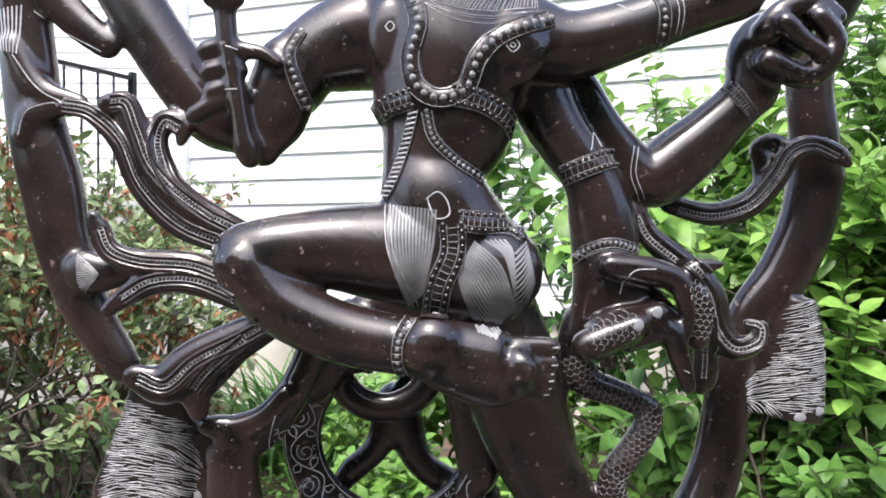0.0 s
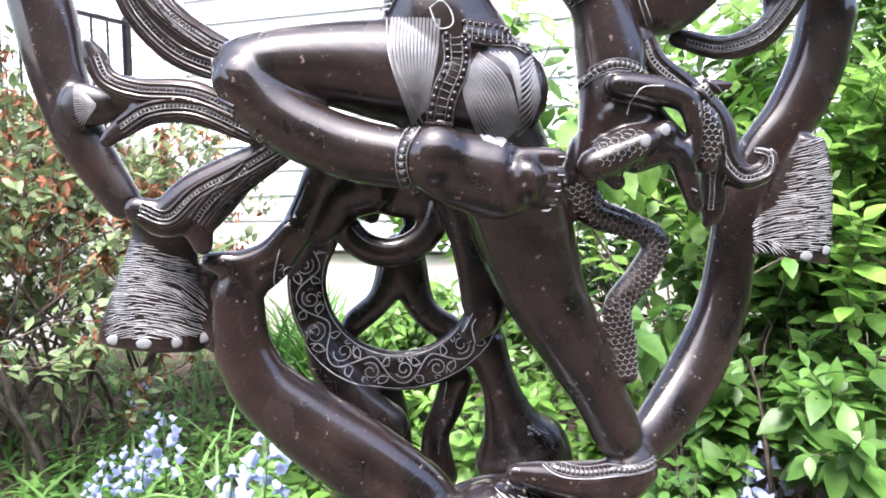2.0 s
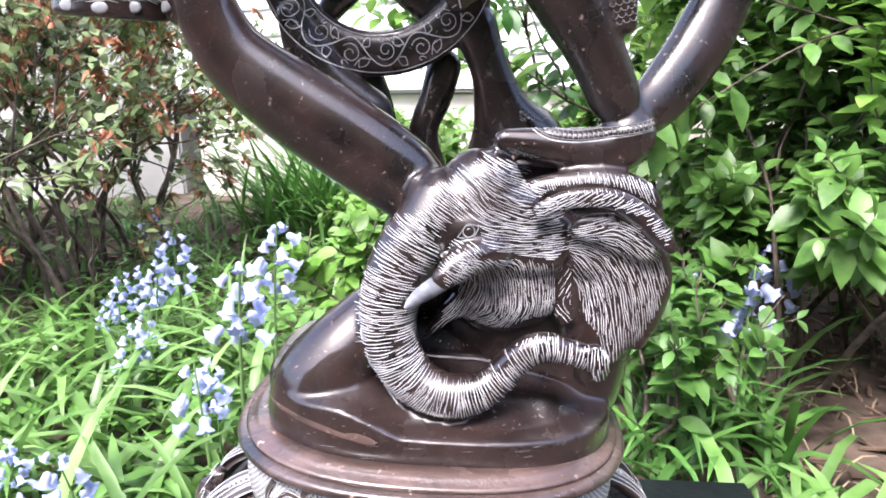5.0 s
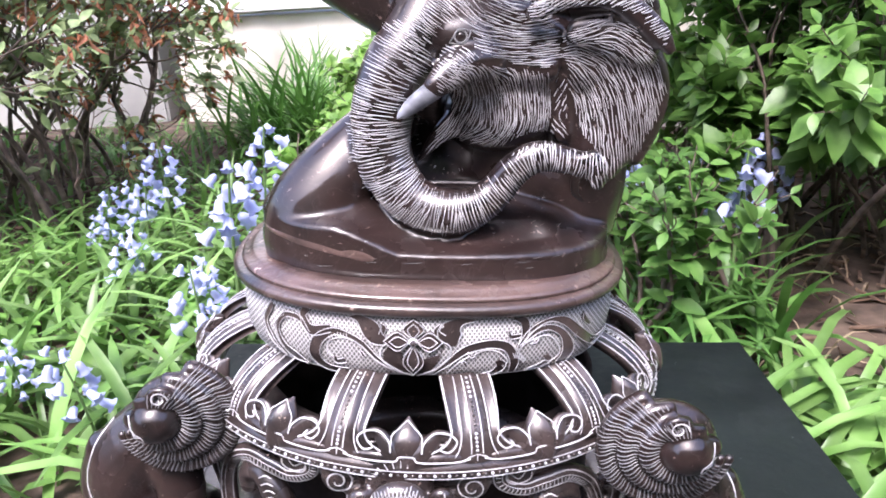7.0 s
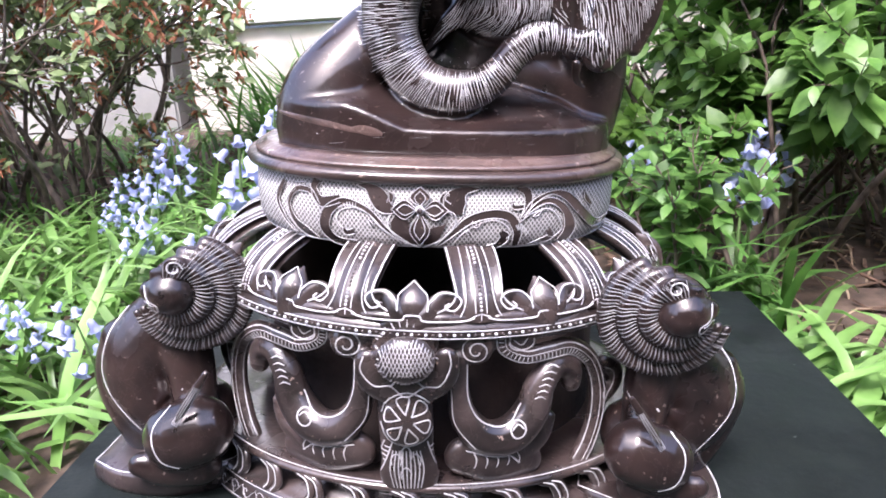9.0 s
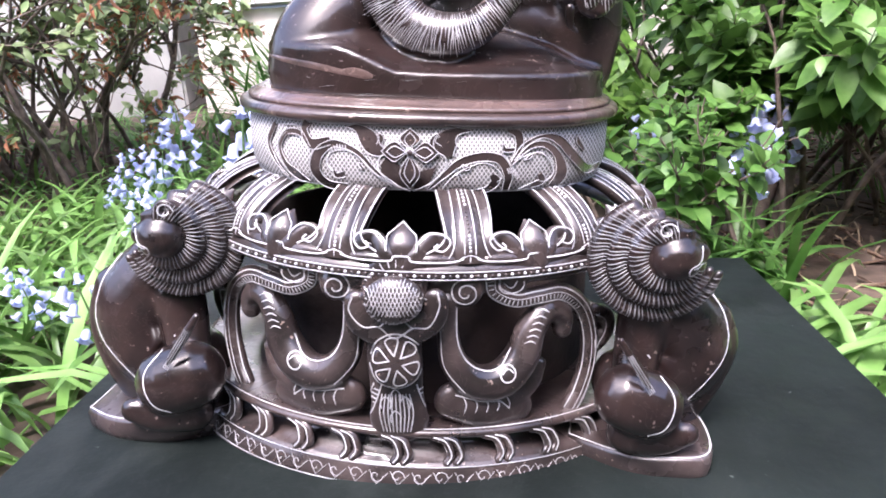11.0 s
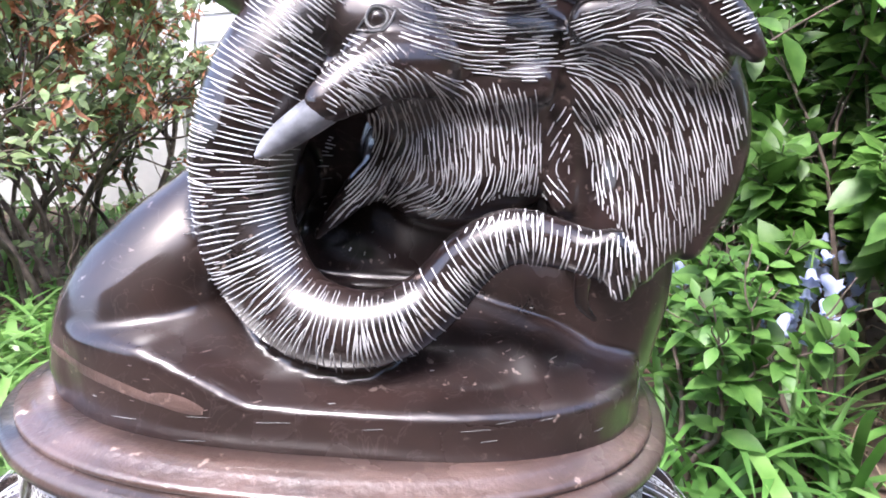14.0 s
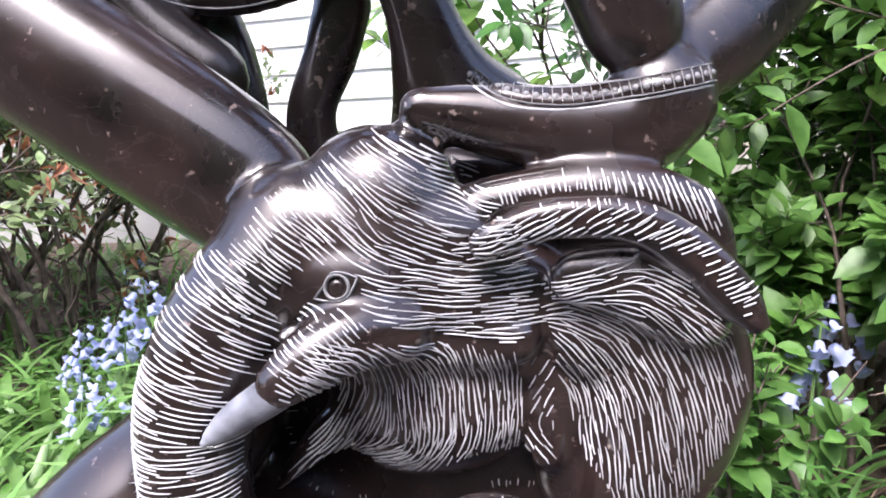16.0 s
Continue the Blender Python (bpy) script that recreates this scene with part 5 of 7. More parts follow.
trim([(-0.0211, 0.4396), (-0.0298, 0.4222)], 'line', 0.0005)
trim([(-0.0265, 0.4398), (-0.0205, 0.4217)], 'line', 0.0005)
trim([(-0.0193, 0.4394), (-0.0278, 0.4221)], 'line', 0.0005)
trim([(-0.0245, 0.4394), (-0.0187, 0.4219)], 'line', 0.0005)
trim([(-0.0176, 0.439), (-0.0258, 0.4223)], 'line', 0.0005)
trim([(-0.0225, 0.4389), (-0.017, 0.4223)], 'line', 0.0005)
trim([(-0.0159, 0.4385), (-0.0237, 0.4227)], 'line', 0.0005)
trim([(-0.0204, 0.4381), (-0.0153, 0.4229)], 'line', 0.0005)
trim([(-0.0143, 0.4377), (-0.0214, 0.4232)], 'line', 0.0005)
trim([(-0.0181, 0.4369), (-0.0137, 0.4238)], 'line', 0.0005)
trim([(-0.0129, 0.4367), (-0.019, 0.4241)], 'line', 0.0005)
trim([(-0.0158, 0.4353), (-0.0124, 0.4252)], 'line', 0.0005)
trim([(-0.0117, 0.4351), (-0.0164, 0.4255)], 'line', 0.0005)
trim([(-0.013, 0.4297), (-0.0092, 0.4294)], 'line', 0.0006)
trim([(-0.0136, 0.4267), (-0.01, 0.4256)], 'line', 0.0006)
trim([(-0.0151, 0.4241), (-0.0119, 0.4221)], 'line', 0.0006)
trim([(-0.0172, 0.4218), (-0.0147, 0.4191)], 'line', 0.0006)
trim([(-0.0199, 0.4201), (-0.0182, 0.4169)], 'line', 0.0006)
trim([(-0.023, 0.4191), (-0.0223, 0.4156)], 'line', 0.0006)
trim([(-0.0263, 0.4189), (-0.0266, 0.4153)], 'line', 0.0006)
trim([(-0.0296, 0.4195), (-0.0308, 0.416)], 'line', 0.0006)
trim([(-0.0325, 0.4208), (-0.0347, 0.4178)], 'line', 0.0006)
trim([(-0.0349, 0.4228), (-0.0379, 0.4204)], 'line', 0.0006)
trim([(-0.0367, 0.4253), (-0.0402, 0.4237)], 'line', 0.0006)
trim([(-0.0378, 0.4281), (-0.0415, 0.4274)], 'line', 0.0006)
trim([(-0.0379, 0.4311), (-0.0417, 0.4313)], 'line', 0.0006)
trim([(-0.0373, 0.434), (-0.0408, 0.4351)], 'line', 0.0006)
trim([(-0.0358, 0.4366), (-0.0389, 0.4385)], 'line', 0.0006)
trim([(-0.0336, 0.4388), (-0.0361, 0.4414)], 'line', 0.0006)
trim([(-0.0309, 0.4404), (-0.0326, 0.4436)], 'line', 0.0006)
trim([(-0.0279, 0.4414), (-0.0286, 0.4448)], 'line', 0.0006)
trim([(-0.0246, 0.4416), (-0.0244, 0.445)], 'line', 0.0006)
trim([(-0.0215, 0.441), (-0.0203, 0.4443)], 'line', 0.0006)
trim([(-0.0186, 0.4397), (-0.0165, 0.4426)], 'line', 0.0006)
trim([(-0.0161, 0.4378), (-0.0133, 0.4401)], 'line', 0.0006)
trim([(-0.0143, 0.4354), (-0.0109, 0.437)], 'line', 0.0006)
trim([(-0.0133, 0.4326), (-0.0096, 0.4333)], 'line', 0.0006)
trim([(-0.0414, 0.3942), (-0.0365, 0.4048), (-0.0266, 0.4087), (-0.0174, 0.4038), (-0.0141, 0.3927), (-0.0188, 0.3819), (-0.0289, 0.3779), (-0.0383, 0.383), (-0.0414, 0.3942)], 'line')
comb([(-0.0381, 0.3719), (-0.0408, 0.36), (-0.0394, 0.3477)], [(-0.0221, 0.371), (-0.0206, 0.3589), (-0.0232, 0.3468)], 9, 0.00045)
trim([(-0.0385, 0.3626), (-0.0385, 0.3667), (-0.0356, 0.3699), (-0.0332, 0.3664), (-0.0338, 0.3624)], 'line', 0.0007)
trim([(-0.0282, 0.3621), (-0.0282, 0.3661), (-0.0253, 0.3694), (-0.0229, 0.3659), (-0.0235, 0.3618)], 'line', 0.0007)
trim([(-0.0339, 0.3538), (-0.0339, 0.3579), (-0.0309, 0.3612), (-0.0285, 0.3576), (-0.0291, 0.3535)], 'line', 0.0007)
trim([(-0.0329, 0.3667), (-0.0329, 0.3708), (-0.03, 0.374), (-0.0276, 0.3705), (-0.0282, 0.3665)], 'line', 0.0007)
part("lotus_panel", NOW.mesh([DULL, SOFT_CHALK, RED, NAIL, TUSK, SILVER, GREYLINE]), pedestal, "lotus boss over a flower and a flared skirt")


# the niches on both sides of the panel: a ribbon frame, volutes, and a beast with a raised trunk
def drum_y(x):
    return PY - 0.1235 * math.sqrt(max(0.05, 1 - ((x - PX) / 0.137) ** 2))


NOW = Carving()
MID_X = -0.0205
for side in (-1, 1):
    at = lambda d, z, r, out=0.0: (MID_X + side * d, drum_y(MID_X + side * d) - out, z, r)
    flat = lambda *pts: [(MID_X + side * d, z) for d, z in pts]
    limb([at(0.047, 0.4335, 0.0045), at(0.049, 0.4250, 0.0050), at(0.060, 0.4195, 0.0052), at(0.073, 0.4200, 0.0052), at(0.086, 0.4195, 0.0052), at(0.098, 0.4085, 0.0052), at(0.105, 0.3905, 0.0052), at(0.106, 0.3720, 0.0054), at(0.102, 0.3560, 0.0056), at(0.096, 0.3440, 0.0058)], 0.8)  # ribbon frame
    limb([at(0.024, 0.4200, 0.0055), at(0.025, 0.4000, 0.0062), at(0.029, 0.3850, 0.0078), at(0.040, 0.3735, 0.0098), at(0.054, 0.3730, 0.0108), at(0.065, 0.3850, 0.0100), at(0.069, 0.4000, 0.0084), at(0.077, 0.4100, 0.0070), at(0.086, 0.4060, 0.0066), at(0.0875, 0.3975, 0.0058)], 0.9)  # beast
    limb([at(0.058, 0.3600, 0.0085, -0.004), at(0.070, 0.3665, 0.0070, -0.004), at(0.076, 0.3780, 0.0040, -0.002)], 0.8)  # jaw
    limb([at(0.030, 0.3600, 0.0120, -0.004), at(0.046, 0.3545, 0.0130, -0.004), at(0.064, 0.3520, 0.0100, -0.004)], 0.6)  # chest
    limb([at(0.018, 0.4300, 0.0050), at(0.030, 0.4330, 0.0060), at(0.050, 0.4335, 0.0055), at(0.075, 0.4335, 0.0055), at(0.108, 0.4330, 0.0060)], 0.7)  # rail
    ball(NOW.v, NOW.f, at(0.0335, 0.4260, 0)[:3], (0.0092, 0.0058, 0.0092), 0, 24, 14)  # volute
    ball(NOW.v, NOW.f, at(0.0570, 0.4290, 0)[:3], (0.0085, 0.0040, 0.0068), 0, 24, 14)  # leaf
    limb([at(0.107, 0.4030, 0.0045), at(0.1150, 0.3960, 0.0058), at(0.1165, 0.3860, 0.0058), at(0.110, 0.3790, 0.0046)], 0.8)  # outer scroll
NOW.fuse(0.0013, 3)
for side in (-1, 1):
    flat = lambda *pts: [(MID_X + side * d, z) for d, z in pts]
    edge_run = flat((0.047, 0.4325), (0.049, 0.4250), (0.060, 0.4195), (0.073, 0.4200), (0.086, 0.4195), (0.098, 0.4085), (0.105, 0.3905), (0.106, 0.3720), (0.102, 0.3560), (0.096, 0.3450))
    for off in (-0.0034, 0.0034):
        line(shifted(edge_run, off), 0.0008)
    line(shifted(edge_run, 0.0010 * side), 0.0005)
    cross_lines(shifted(edge_run[:6], -0.0010 * side), 0.0014, 0.0022, 0.0006)
    line(flat((0.0205, 0.4180), (0.0215, 0.4000), (0.0240, 0.3840), (0.0350, 0.3700)), 0.0008)
    line(flat((0.0290, 0.4180), (0.0300, 0.4000), (0.0350, 0.3880), (0.0440, 0.3815), (0.0530, 0.3825), (0.0590, 0.3920)), 0.0010)
    for k in range(6):
        a = 0.3960 + 0.0032 * k
        line(flat((0.0655 + 0.0012 * k, a), (0.0690 + 0.0012 * k, a + 0.0012), (0.0715 + 0.0014 * k, a - 0.0004)), 0.0008, taper=True)
    line([(MID_X + side * (0.0575 + r * math.cos(a)), 0.3800 + r * 1.1 * math.sin(a)) for r, a in [(0.0040, 0.35 * k) for k in range(19)]], 0.0009)
    line(flat((0.0545, 0.3795), (0.0575, 0.3825), (0.0605, 0.3805)), 0.0007)
    for k in range(5):
        line(flat((0.034 + 0.006 * k, 0.3660 - 0.0006 * k), (0.036 + 0.006 * k, 0.3610 - 0.0006 * k), (0.035 + 0.006 * k, 0.3560)), 0.0008, taper=True)
    line(flat((0.030, 0.3665), (0.042, 0.3640), (0.052, 0.3625), (0.060, 0.3560)), 0.0008)
    line([(MID_X + side * (0.0335 + 0.0078 * (1 - k / 26) * math.cos(k * 0.5 + 2)), 0.4260 + 0.0078 * (1 - k / 26) * math.sin(k * 0.5 + 2)) for k in range(22)], 0.0009)
    line([(MID_X + side * (0.0570 + 0.0066 * math.cos(a)), 0.4290 + 0.0050 * math.sin(a)) for a in np.linspace(2.6, 6.6, 14)], 0.0008)
    line(flat((0.0525, 0.4300), (0.0570, 0.4270), (0.0600, 0.4310)), 0.0007)
    line(flat((0.108, 0.4010), (0.1150, 0.3955), (0.1160, 0.3870), (0.110, 0.3810), (0.1085, 0.3860)), 0.0008)
turned("niche_carving", NOW.mesh([DULL, SOFT_CHALK, RED, NAIL, TUSK, SILVER, GREYLINE]), "beasts with raised trunks in ribbon-framed niches")


turned("ledge", ring([(0.1490, 0.1240, 0.3462), (0.1525, 0.1272, 0.3456), (0.1540, 0.1288, 0.3438), (0.1530, 0.1278, 0.3418), (0.1400, 0.1150, 0.3405), (0.1405, 0.1155, 0.3300), (0.1560, 0.1310, 0.3288), (0.1585, 0.1335, 0.3262), (0.1605, 0.1355, 0.3190), (0.1610, 0.1360, 0.3080), (0.1, 0.08, 0.3080), (0.08, 0.07, 0.3462)], DULL))
on_foot = lambda th, v, off: (PX + (0.1525 + 0.0045 * v + off) * math.sin(radians(th)), PY - (0.1275 + 0.0045 * v + off) * math.cos(radians(th)), 0.3420 - 0.0128 * v + off * 0.3)
foot = Relief(on_foot)
for k in range(-8, 9):
    c = -3.5 + 10.6 * k
    # struts that fork under the ledge, with an open eye between each two
    for g in (0.0, 2.0):
        strut = spline([(c + g - 3.6, -0.03), (c + g - 1.4, 0.12), (c + g - 0.4, 0.40), (c + g, 0.75), (c + g - 0.9, 1.03)], 5)
        pv, pf = [], []
        tube(pv, pf, [(*on_foot(th, v, -0.0012), 0.0024) for th, v in strut], 1.0, 8, 1)
        n = len(foot.v)
        foot.v += [tuple(q) for q in pv]
        foot.f += [tuple(i + n for i in f) for f in pf]
        foot.i += [0] * len(pf)
        foot.stroke(strut, 0.0008, 0.0013)
turned("petal_ring", foot.mesh([DULL, SOFT_CHALK]), "ring of forked struts under the ledge")
on_hem = lambda th, v, off: (PX + (0.1586 + 0.0024 * v + off) * math.sin(radians(th)), PY - (0.1336 + 0.0024 * v + off) * math.cos(radians(th)), 0.3260 - 0.0100 * v)
hem = Relief(on_hem)
for z in (-0.12, 1.0):
    hem.stroke([(th, z) for th in np.linspace(-90, 90, 90)], 0.0007, 0.0003)
for k in range(-20, 21):
    c = -3.5 + 4.2 * k
    hem.stroke([(c + 1.5 * (1 - j / 12) * math.cos(j * 0.62), 0.45 + 0.40 * (1 - j / 12) * math.sin(j * 0.62) * (1 if k % 2 else -1)) for j in range(11)], 0.0005, 0.0003)
    hem.stroke([(c - 1.4, 0.15), (c + 0.2, 0.9), (c + 2.4, 0.25)], 0.0004, 0.0003)
turned("hem_scrolls", hem.mesh([DULL, SOFT_CHALK]), "engraved scrolls on the foot")
line_top = Relief(lambda th, v, off: (PX + 0.1512 * math.sin(radians(th)), PY - 0.1260 * math.cos(radians(th)), 0.3460 + off))
line_top.stroke([(th, 0) for th in np.linspace(-90, 90, 90)], 0.0008, 0.0001)
turned("ledge_edging", line_top.mesh([DULL, SOFT_CHALK]))

def mane_ring(fx, fz, side, k, ang, extra=0.0):
    """A point on the k-th ring of a lion's mane."""
    r = (0.0152, 0.0228, 0.0304)[k] + extra
    return fx + side * (1.08 * r * math.cos(ang) - 0.0014 * k), fz + r * math.sin(ang) - 0.0022 * k


def lion_head(fx, fy, fz, side):
    blob((fx + side * 0.0020, fy - 0.0015, fz), (0.0124, 0.0115, 0.0120))
    limb([(fx + side * 0.0050, fy - 0.0010, fz + 0.0030, 0.0090), (fx + side * 0.0125, fy, fz + 0.0015, 0.0066)], 0.9)  # muzzle
    limb([(fx + side * 0.0040, fy + 0.0010, fz - 0.0070, 0.0062), (fx + side * 0.0130, fy + 0.0010, fz - 0.0068, 0.0040)], 0.9)  # jaw
    for k in range(3):
        pts = []
        for ang in np.linspace(radians(84 + 16 * k), radians(336 + 2 * k), 15):
            x, z = mane_ring(fx, fz, side, k, ang)
            t = (ang - radians(84)) / radians(256)
            pts.append((x, fy + 0.0015 + 0.0050 * k, z, 0.0050 * (1 - 0.5 * max(0.0, t - 0.75) / 0.25) * (1 - 0.4 * max(0.0, 0.12 - t) / 0.12)))
        limb(pts, 1.0)
    blob((fx - side * 0.006, fy + 0.019, fz - 0.009), (0.030, 0.014, 0.026))
    limb([(fx - side * 0.0040 + 0.0046 * math.cos(a), fy - 0.0040, fz + 0.0150 + 0.0042 * math.sin(a), 0.0026) for a in np.linspace(0, 5.2, 9)], 0.9)  # curled ear
    limb([(fx + side * 0.0010, fy - 0.0040, fz + 0.0135, 0.0036), (fx + side * 0.0080, fy - 0.0020, fz + 0.0122, 0.0032)], 0.9)  # brow


def lion_mane_lines(fx, fy, fz, side):
    for k in range(3):
        for ang in np.arange(radians(86 + 16 * k), radians(332 + 2 * k), 0.0022 / (0.0160, 0.0238, 0.0314)[k]):
            a = ang + random.gauss(0, 0.012)
            line([mane_ring(fx, fz, side, k, a - 0.05, -0.0040), mane_ring(fx, fz, side, k, a, 0.0), mane_ring(fx, fz, side, k, a + 0.05, 0.0044)], random.uniform(0.0005, 0.0009), 5, taper=True)
    line([(fx + side * 0.0138, fz + 0.0060), (fx + side * 0.0120, fz - 0.0005), (fx + side * 0.0062, fz - 0.0030), (fx + side * 0.0068, fz - 0.0075), (fx + side * 0.0130, fz - 0.0072)], 0.0009)
    line([(fx + side * 0.0075, fz - 0.0035), (fx + side * 0.0160, fz - 0.0030)], 0.0006)
    line([(fx - side * 0.0040 + 0.0048 * (1 - k / 22) * math.cos(k * 0.5), fz + 0.0150 + 0.0044 * (1 - k / 22) * math.sin(k * 0.5)) for k in range(18)], 0.0008)


NOW = Carving()
limb([(0.1223,0.3459,0.3905,0.026), (0.1332,0.347,0.3711,0.0278), (0.1204,0.3463,0.3535,0.0267), (0.0994,0.3418,0.3498,0.0199)],0.9)  # body
limb([(0.1478,0.3442,0.3862,0.0117), (0.1521,0.3443,0.3678,0.0118), (0.1406,0.3454,0.3415,0.0134), (0.1247,0.3456,0.3189,0.0137)],0.9)  # body
limb([(0.1080,0.3330,0.3960,0.0150), (0.1040,0.3300,0.3800,0.0135), (0.1000,0.3240,0.3640,0.0120)],0.9)  # leg
limb([(0.0922,0.3008,0.3615,0.0185), (0.1028,0.3009,0.3567,0.0186)],0.9)  # ball
limb([(0.0934,0.3037,0.3385,0.0123), (0.1116,0.3029,0.3362,0.011), (0.1229,0.3006,0.3383,0.0073)],0.8)  # paw
limb([(0.0842,0.2854,0.402,0.0019), (0.0871,0.2856,0.3967,0.0022), (0.0918,0.2858,0.3888,0.0025), (0.0965,0.2856,0.3803,0.0023), (0.0992,0.2848,0.3754,0.0011)],0.9)  # tail
lion_head(0.1130, 0.3050, 0.4375, 1)
NOW.fuse(0.0014, 3)
lion_mane_lines(0.1130, 0.3050, 0.4375, 1)
trim([(0.1425, 0.4083), (0.1527, 0.3906), (0.1518, 0.3697), (0.1315, 0.3436)], 'line')
trim([(0.1058, 0.3773), (0.1133, 0.3653), (0.1081, 0.3505), (0.0995, 0.3458)], 'line')
comb([(0.0863, 0.3935), (0.0917, 0.3827), (0.0996, 0.3696)], [(0.0898, 0.3946), (0.0957, 0.3845), (0.1031, 0.3708)], 4, 0.0004, 5)
part("lion", NOW.mesh([STONE, CHALK, RED, NAIL, TUSK, SILVER, GREYLINE]), pedestal, "crouching lion with a ringed mane and a ball")
NOW = Carving()
limb([(-0.1781,0.3753,0.3984,0.0281), (-0.1927,0.3765,0.379,0.0299), (-0.1842,0.3758,0.3531,0.0289), (-0.1618,0.371,0.3466,0.0216)],0.9)  # body
limb([(-0.2057,0.3729,0.3972,0.0126), (-0.2141,0.373,0.3725,0.0128), (-0.2074,0.3742,0.343,0.0145), (-0.1936,0.3744,0.3169,0.0148)],0.9)  # body
limb([(-0.1640,0.3620,0.3960,0.0160), (-0.1610,0.3590,0.3800,0.0145), (-0.1590,0.3530,0.3620,0.0130)],0.9)  # leg
limb([(-0.1507,0.33,0.356,0.0202), (-0.1629,0.3301,0.3522,0.0203)],0.9)  # ball
limb([(-0.1553,0.3324,0.3317,0.0134), (-0.1753,0.3315,0.3315,0.012), (-0.1871,0.329,0.3351,0.008)],0.8)  # paw
limb([(-0.1349,0.3135,0.3987,0.0021), (-0.1389,0.3138,0.3933,0.0024), (-0.1452,0.314,0.3852,0.0028), (-0.1515,0.3138,0.3766,0.0025), (-0.1552,0.3129,0.3717,0.0012)],0.9)  # tail
lion_head(-0.1520, 0.3330, 0.4385, -1)
NOW.fuse(0.0014, 3)
lion_mane_lines(-0.1520, 0.3330, 0.4385, -1)
trim([(-0.1959, 0.4195), (-0.2095, 0.402), (-0.2143, 0.3742), (-0.1963, 0.3437)], 'line')
trim([(-0.1621, 0.3747), (-0.1721, 0.3627), (-0.1686, 0.346), (-0.16, 0.3399)], 'line')
comb([(-0.1388, 0.3903), (-0.1463, 0.3793), (-0.1568, 0.3662)], [(-0.1424, 0.3919), (-0.1504, 0.3817), (-0.1604, 0.3678)], 4, 0.0004, 5)
part("lion", NOW.mesh([STONE, CHALK, RED, NAIL, TUSK, SILVER, GREYLINE]), pedestal, "crouching lion with a ringed mane and a ball", Matrix.Translation((0, 0, 0.015)))

# ---- the carved statue: one mesh ----
NOW = Carving()
LINE_W = 0.00065
limb([(0.0049,0.3954,1.0503,0.046), (0.0033,0.3908,1.0213,0.0449), (0.0033,0.3851,0.9957,0.0419), (0.0012,0.3833,0.9744,0.0387), (0.0003,0.3811,0.9577,0.035), (-0.0047,0.3767,0.938,0.0272), (-0.0041,0.3728,0.9231,0.0276), (0.0047,0.3746,0.9029,0.0306)],0.8)  # torso
limb([(0.0347,0.3855,1.0107,0.0254), (0.0639,0.3812,1.003,0.0189), (0.093,0.3791,1.0095,0.0159), (0.1222,0.3783,1.0198,0.0147), (0.1541,0.3775,1.0289,0.0135)],0.9)  # arm
limb([(0.0497,0.3969,0.9863,0.0185), (0.0618,0.3952,0.9614,0.016), (0.0785,0.3943,0.9367,0.0147), (0.0858,0.3965,0.9154,0.0179), (0.0884,0.3969,0.8968,0.0185), (0.0855,0.3948,0.8753,0.0154), (0.0781,0.3913,0.8511,0.0104)],0.9)  # arm
limb([(0.0864,0.3747,0.8883,0.0064), (0.1071,0.3756,0.8853,0.0076), (0.1214,0.3747,0.8795,0.0064), (0.1253,0.3731,0.8651,0.0044), (0.1251,0.3724,0.8535,0.0035)],1.0)  # finger
limb([(0.0806,0.3749,0.8532,0.0088), (0.0923,0.3749,0.8576,0.0088), (0.1038,0.3742,0.8603,0.0079), (0.1106,0.3735,0.8633,0.007)],1.0)  # finger
limb([(0.0735,0.3684,0.8477,0.0086), (0.0836,0.3686,0.8517,0.0089), (0.092,0.3677,0.8552,0.0077), (0.0978,0.367,0.8582,0.0069)],1.0)  # finger
limb([(0.095,0.374,0.8504,0.0076), (0.1153,0.3735,0.8548,0.007), (0.1223,0.3726,0.8389,0.0058), (0.1256,0.3712,0.8261,0.0041)],1.0)  # finger
limb([(0.08,0.3717,0.8449,0.0046), (0.0858,0.3717,0.8391,0.0046)],1.0)  # finger
limb([(0.0926,0.3885,0.8727,0.0182), (0.1074,0.3871,0.8637,0.0151), (0.1214,0.3836,0.8581,0.0075)],0.6)  # palm
limb([(0.0769,0.4022,0.9874,0.0088), (0.0923,0.404,0.9596,0.0113), (0.113,0.408,0.9364,0.0171), (0.1369,0.4084,0.9508,0.0178), (0.158,0.4058,0.9709,0.0139), (0.1722,0.4057,0.9851,0.0139)],0.9)  # arm
limb([(0.1698,0.4002,0.9839,0.0149), (0.175,0.4015,1.006,0.0175), (0.1885,0.4005,1.015,0.0156)],0.7)  # hand
limb([(0.1728,0.3861,0.9959,0.0078), (0.1906,0.3857,0.9883,0.0072), (0.2023,0.3852,0.9942,0.0066), (0.2074,0.3847,1.0075,0.006), (0.1989,0.3847,1.0194,0.006)],1.0)  # finger
limb([(0.1713,0.3897,1.0119,0.0073), (0.1816,0.3892,1.0238,0.0066), (0.198,0.3888,1.0282,0.006), (0.2098,0.3883,1.0205,0.0054)],1.0)  # finger
limb([(0.1791,0.3807,1.0152,0.0059), (0.1878,0.3802,1.0062,0.0053), (0.1964,0.3797,1.0002,0.0047)],1.0)  # finger
limb([(-0.0262,0.4012,1.0152,0.0312), (-0.0538,0.3981,1.0081,0.0263), (-0.0732,0.3945,0.998,0.0208), (-0.0806,0.3928,0.9854,0.0183)],0.9)  # arm
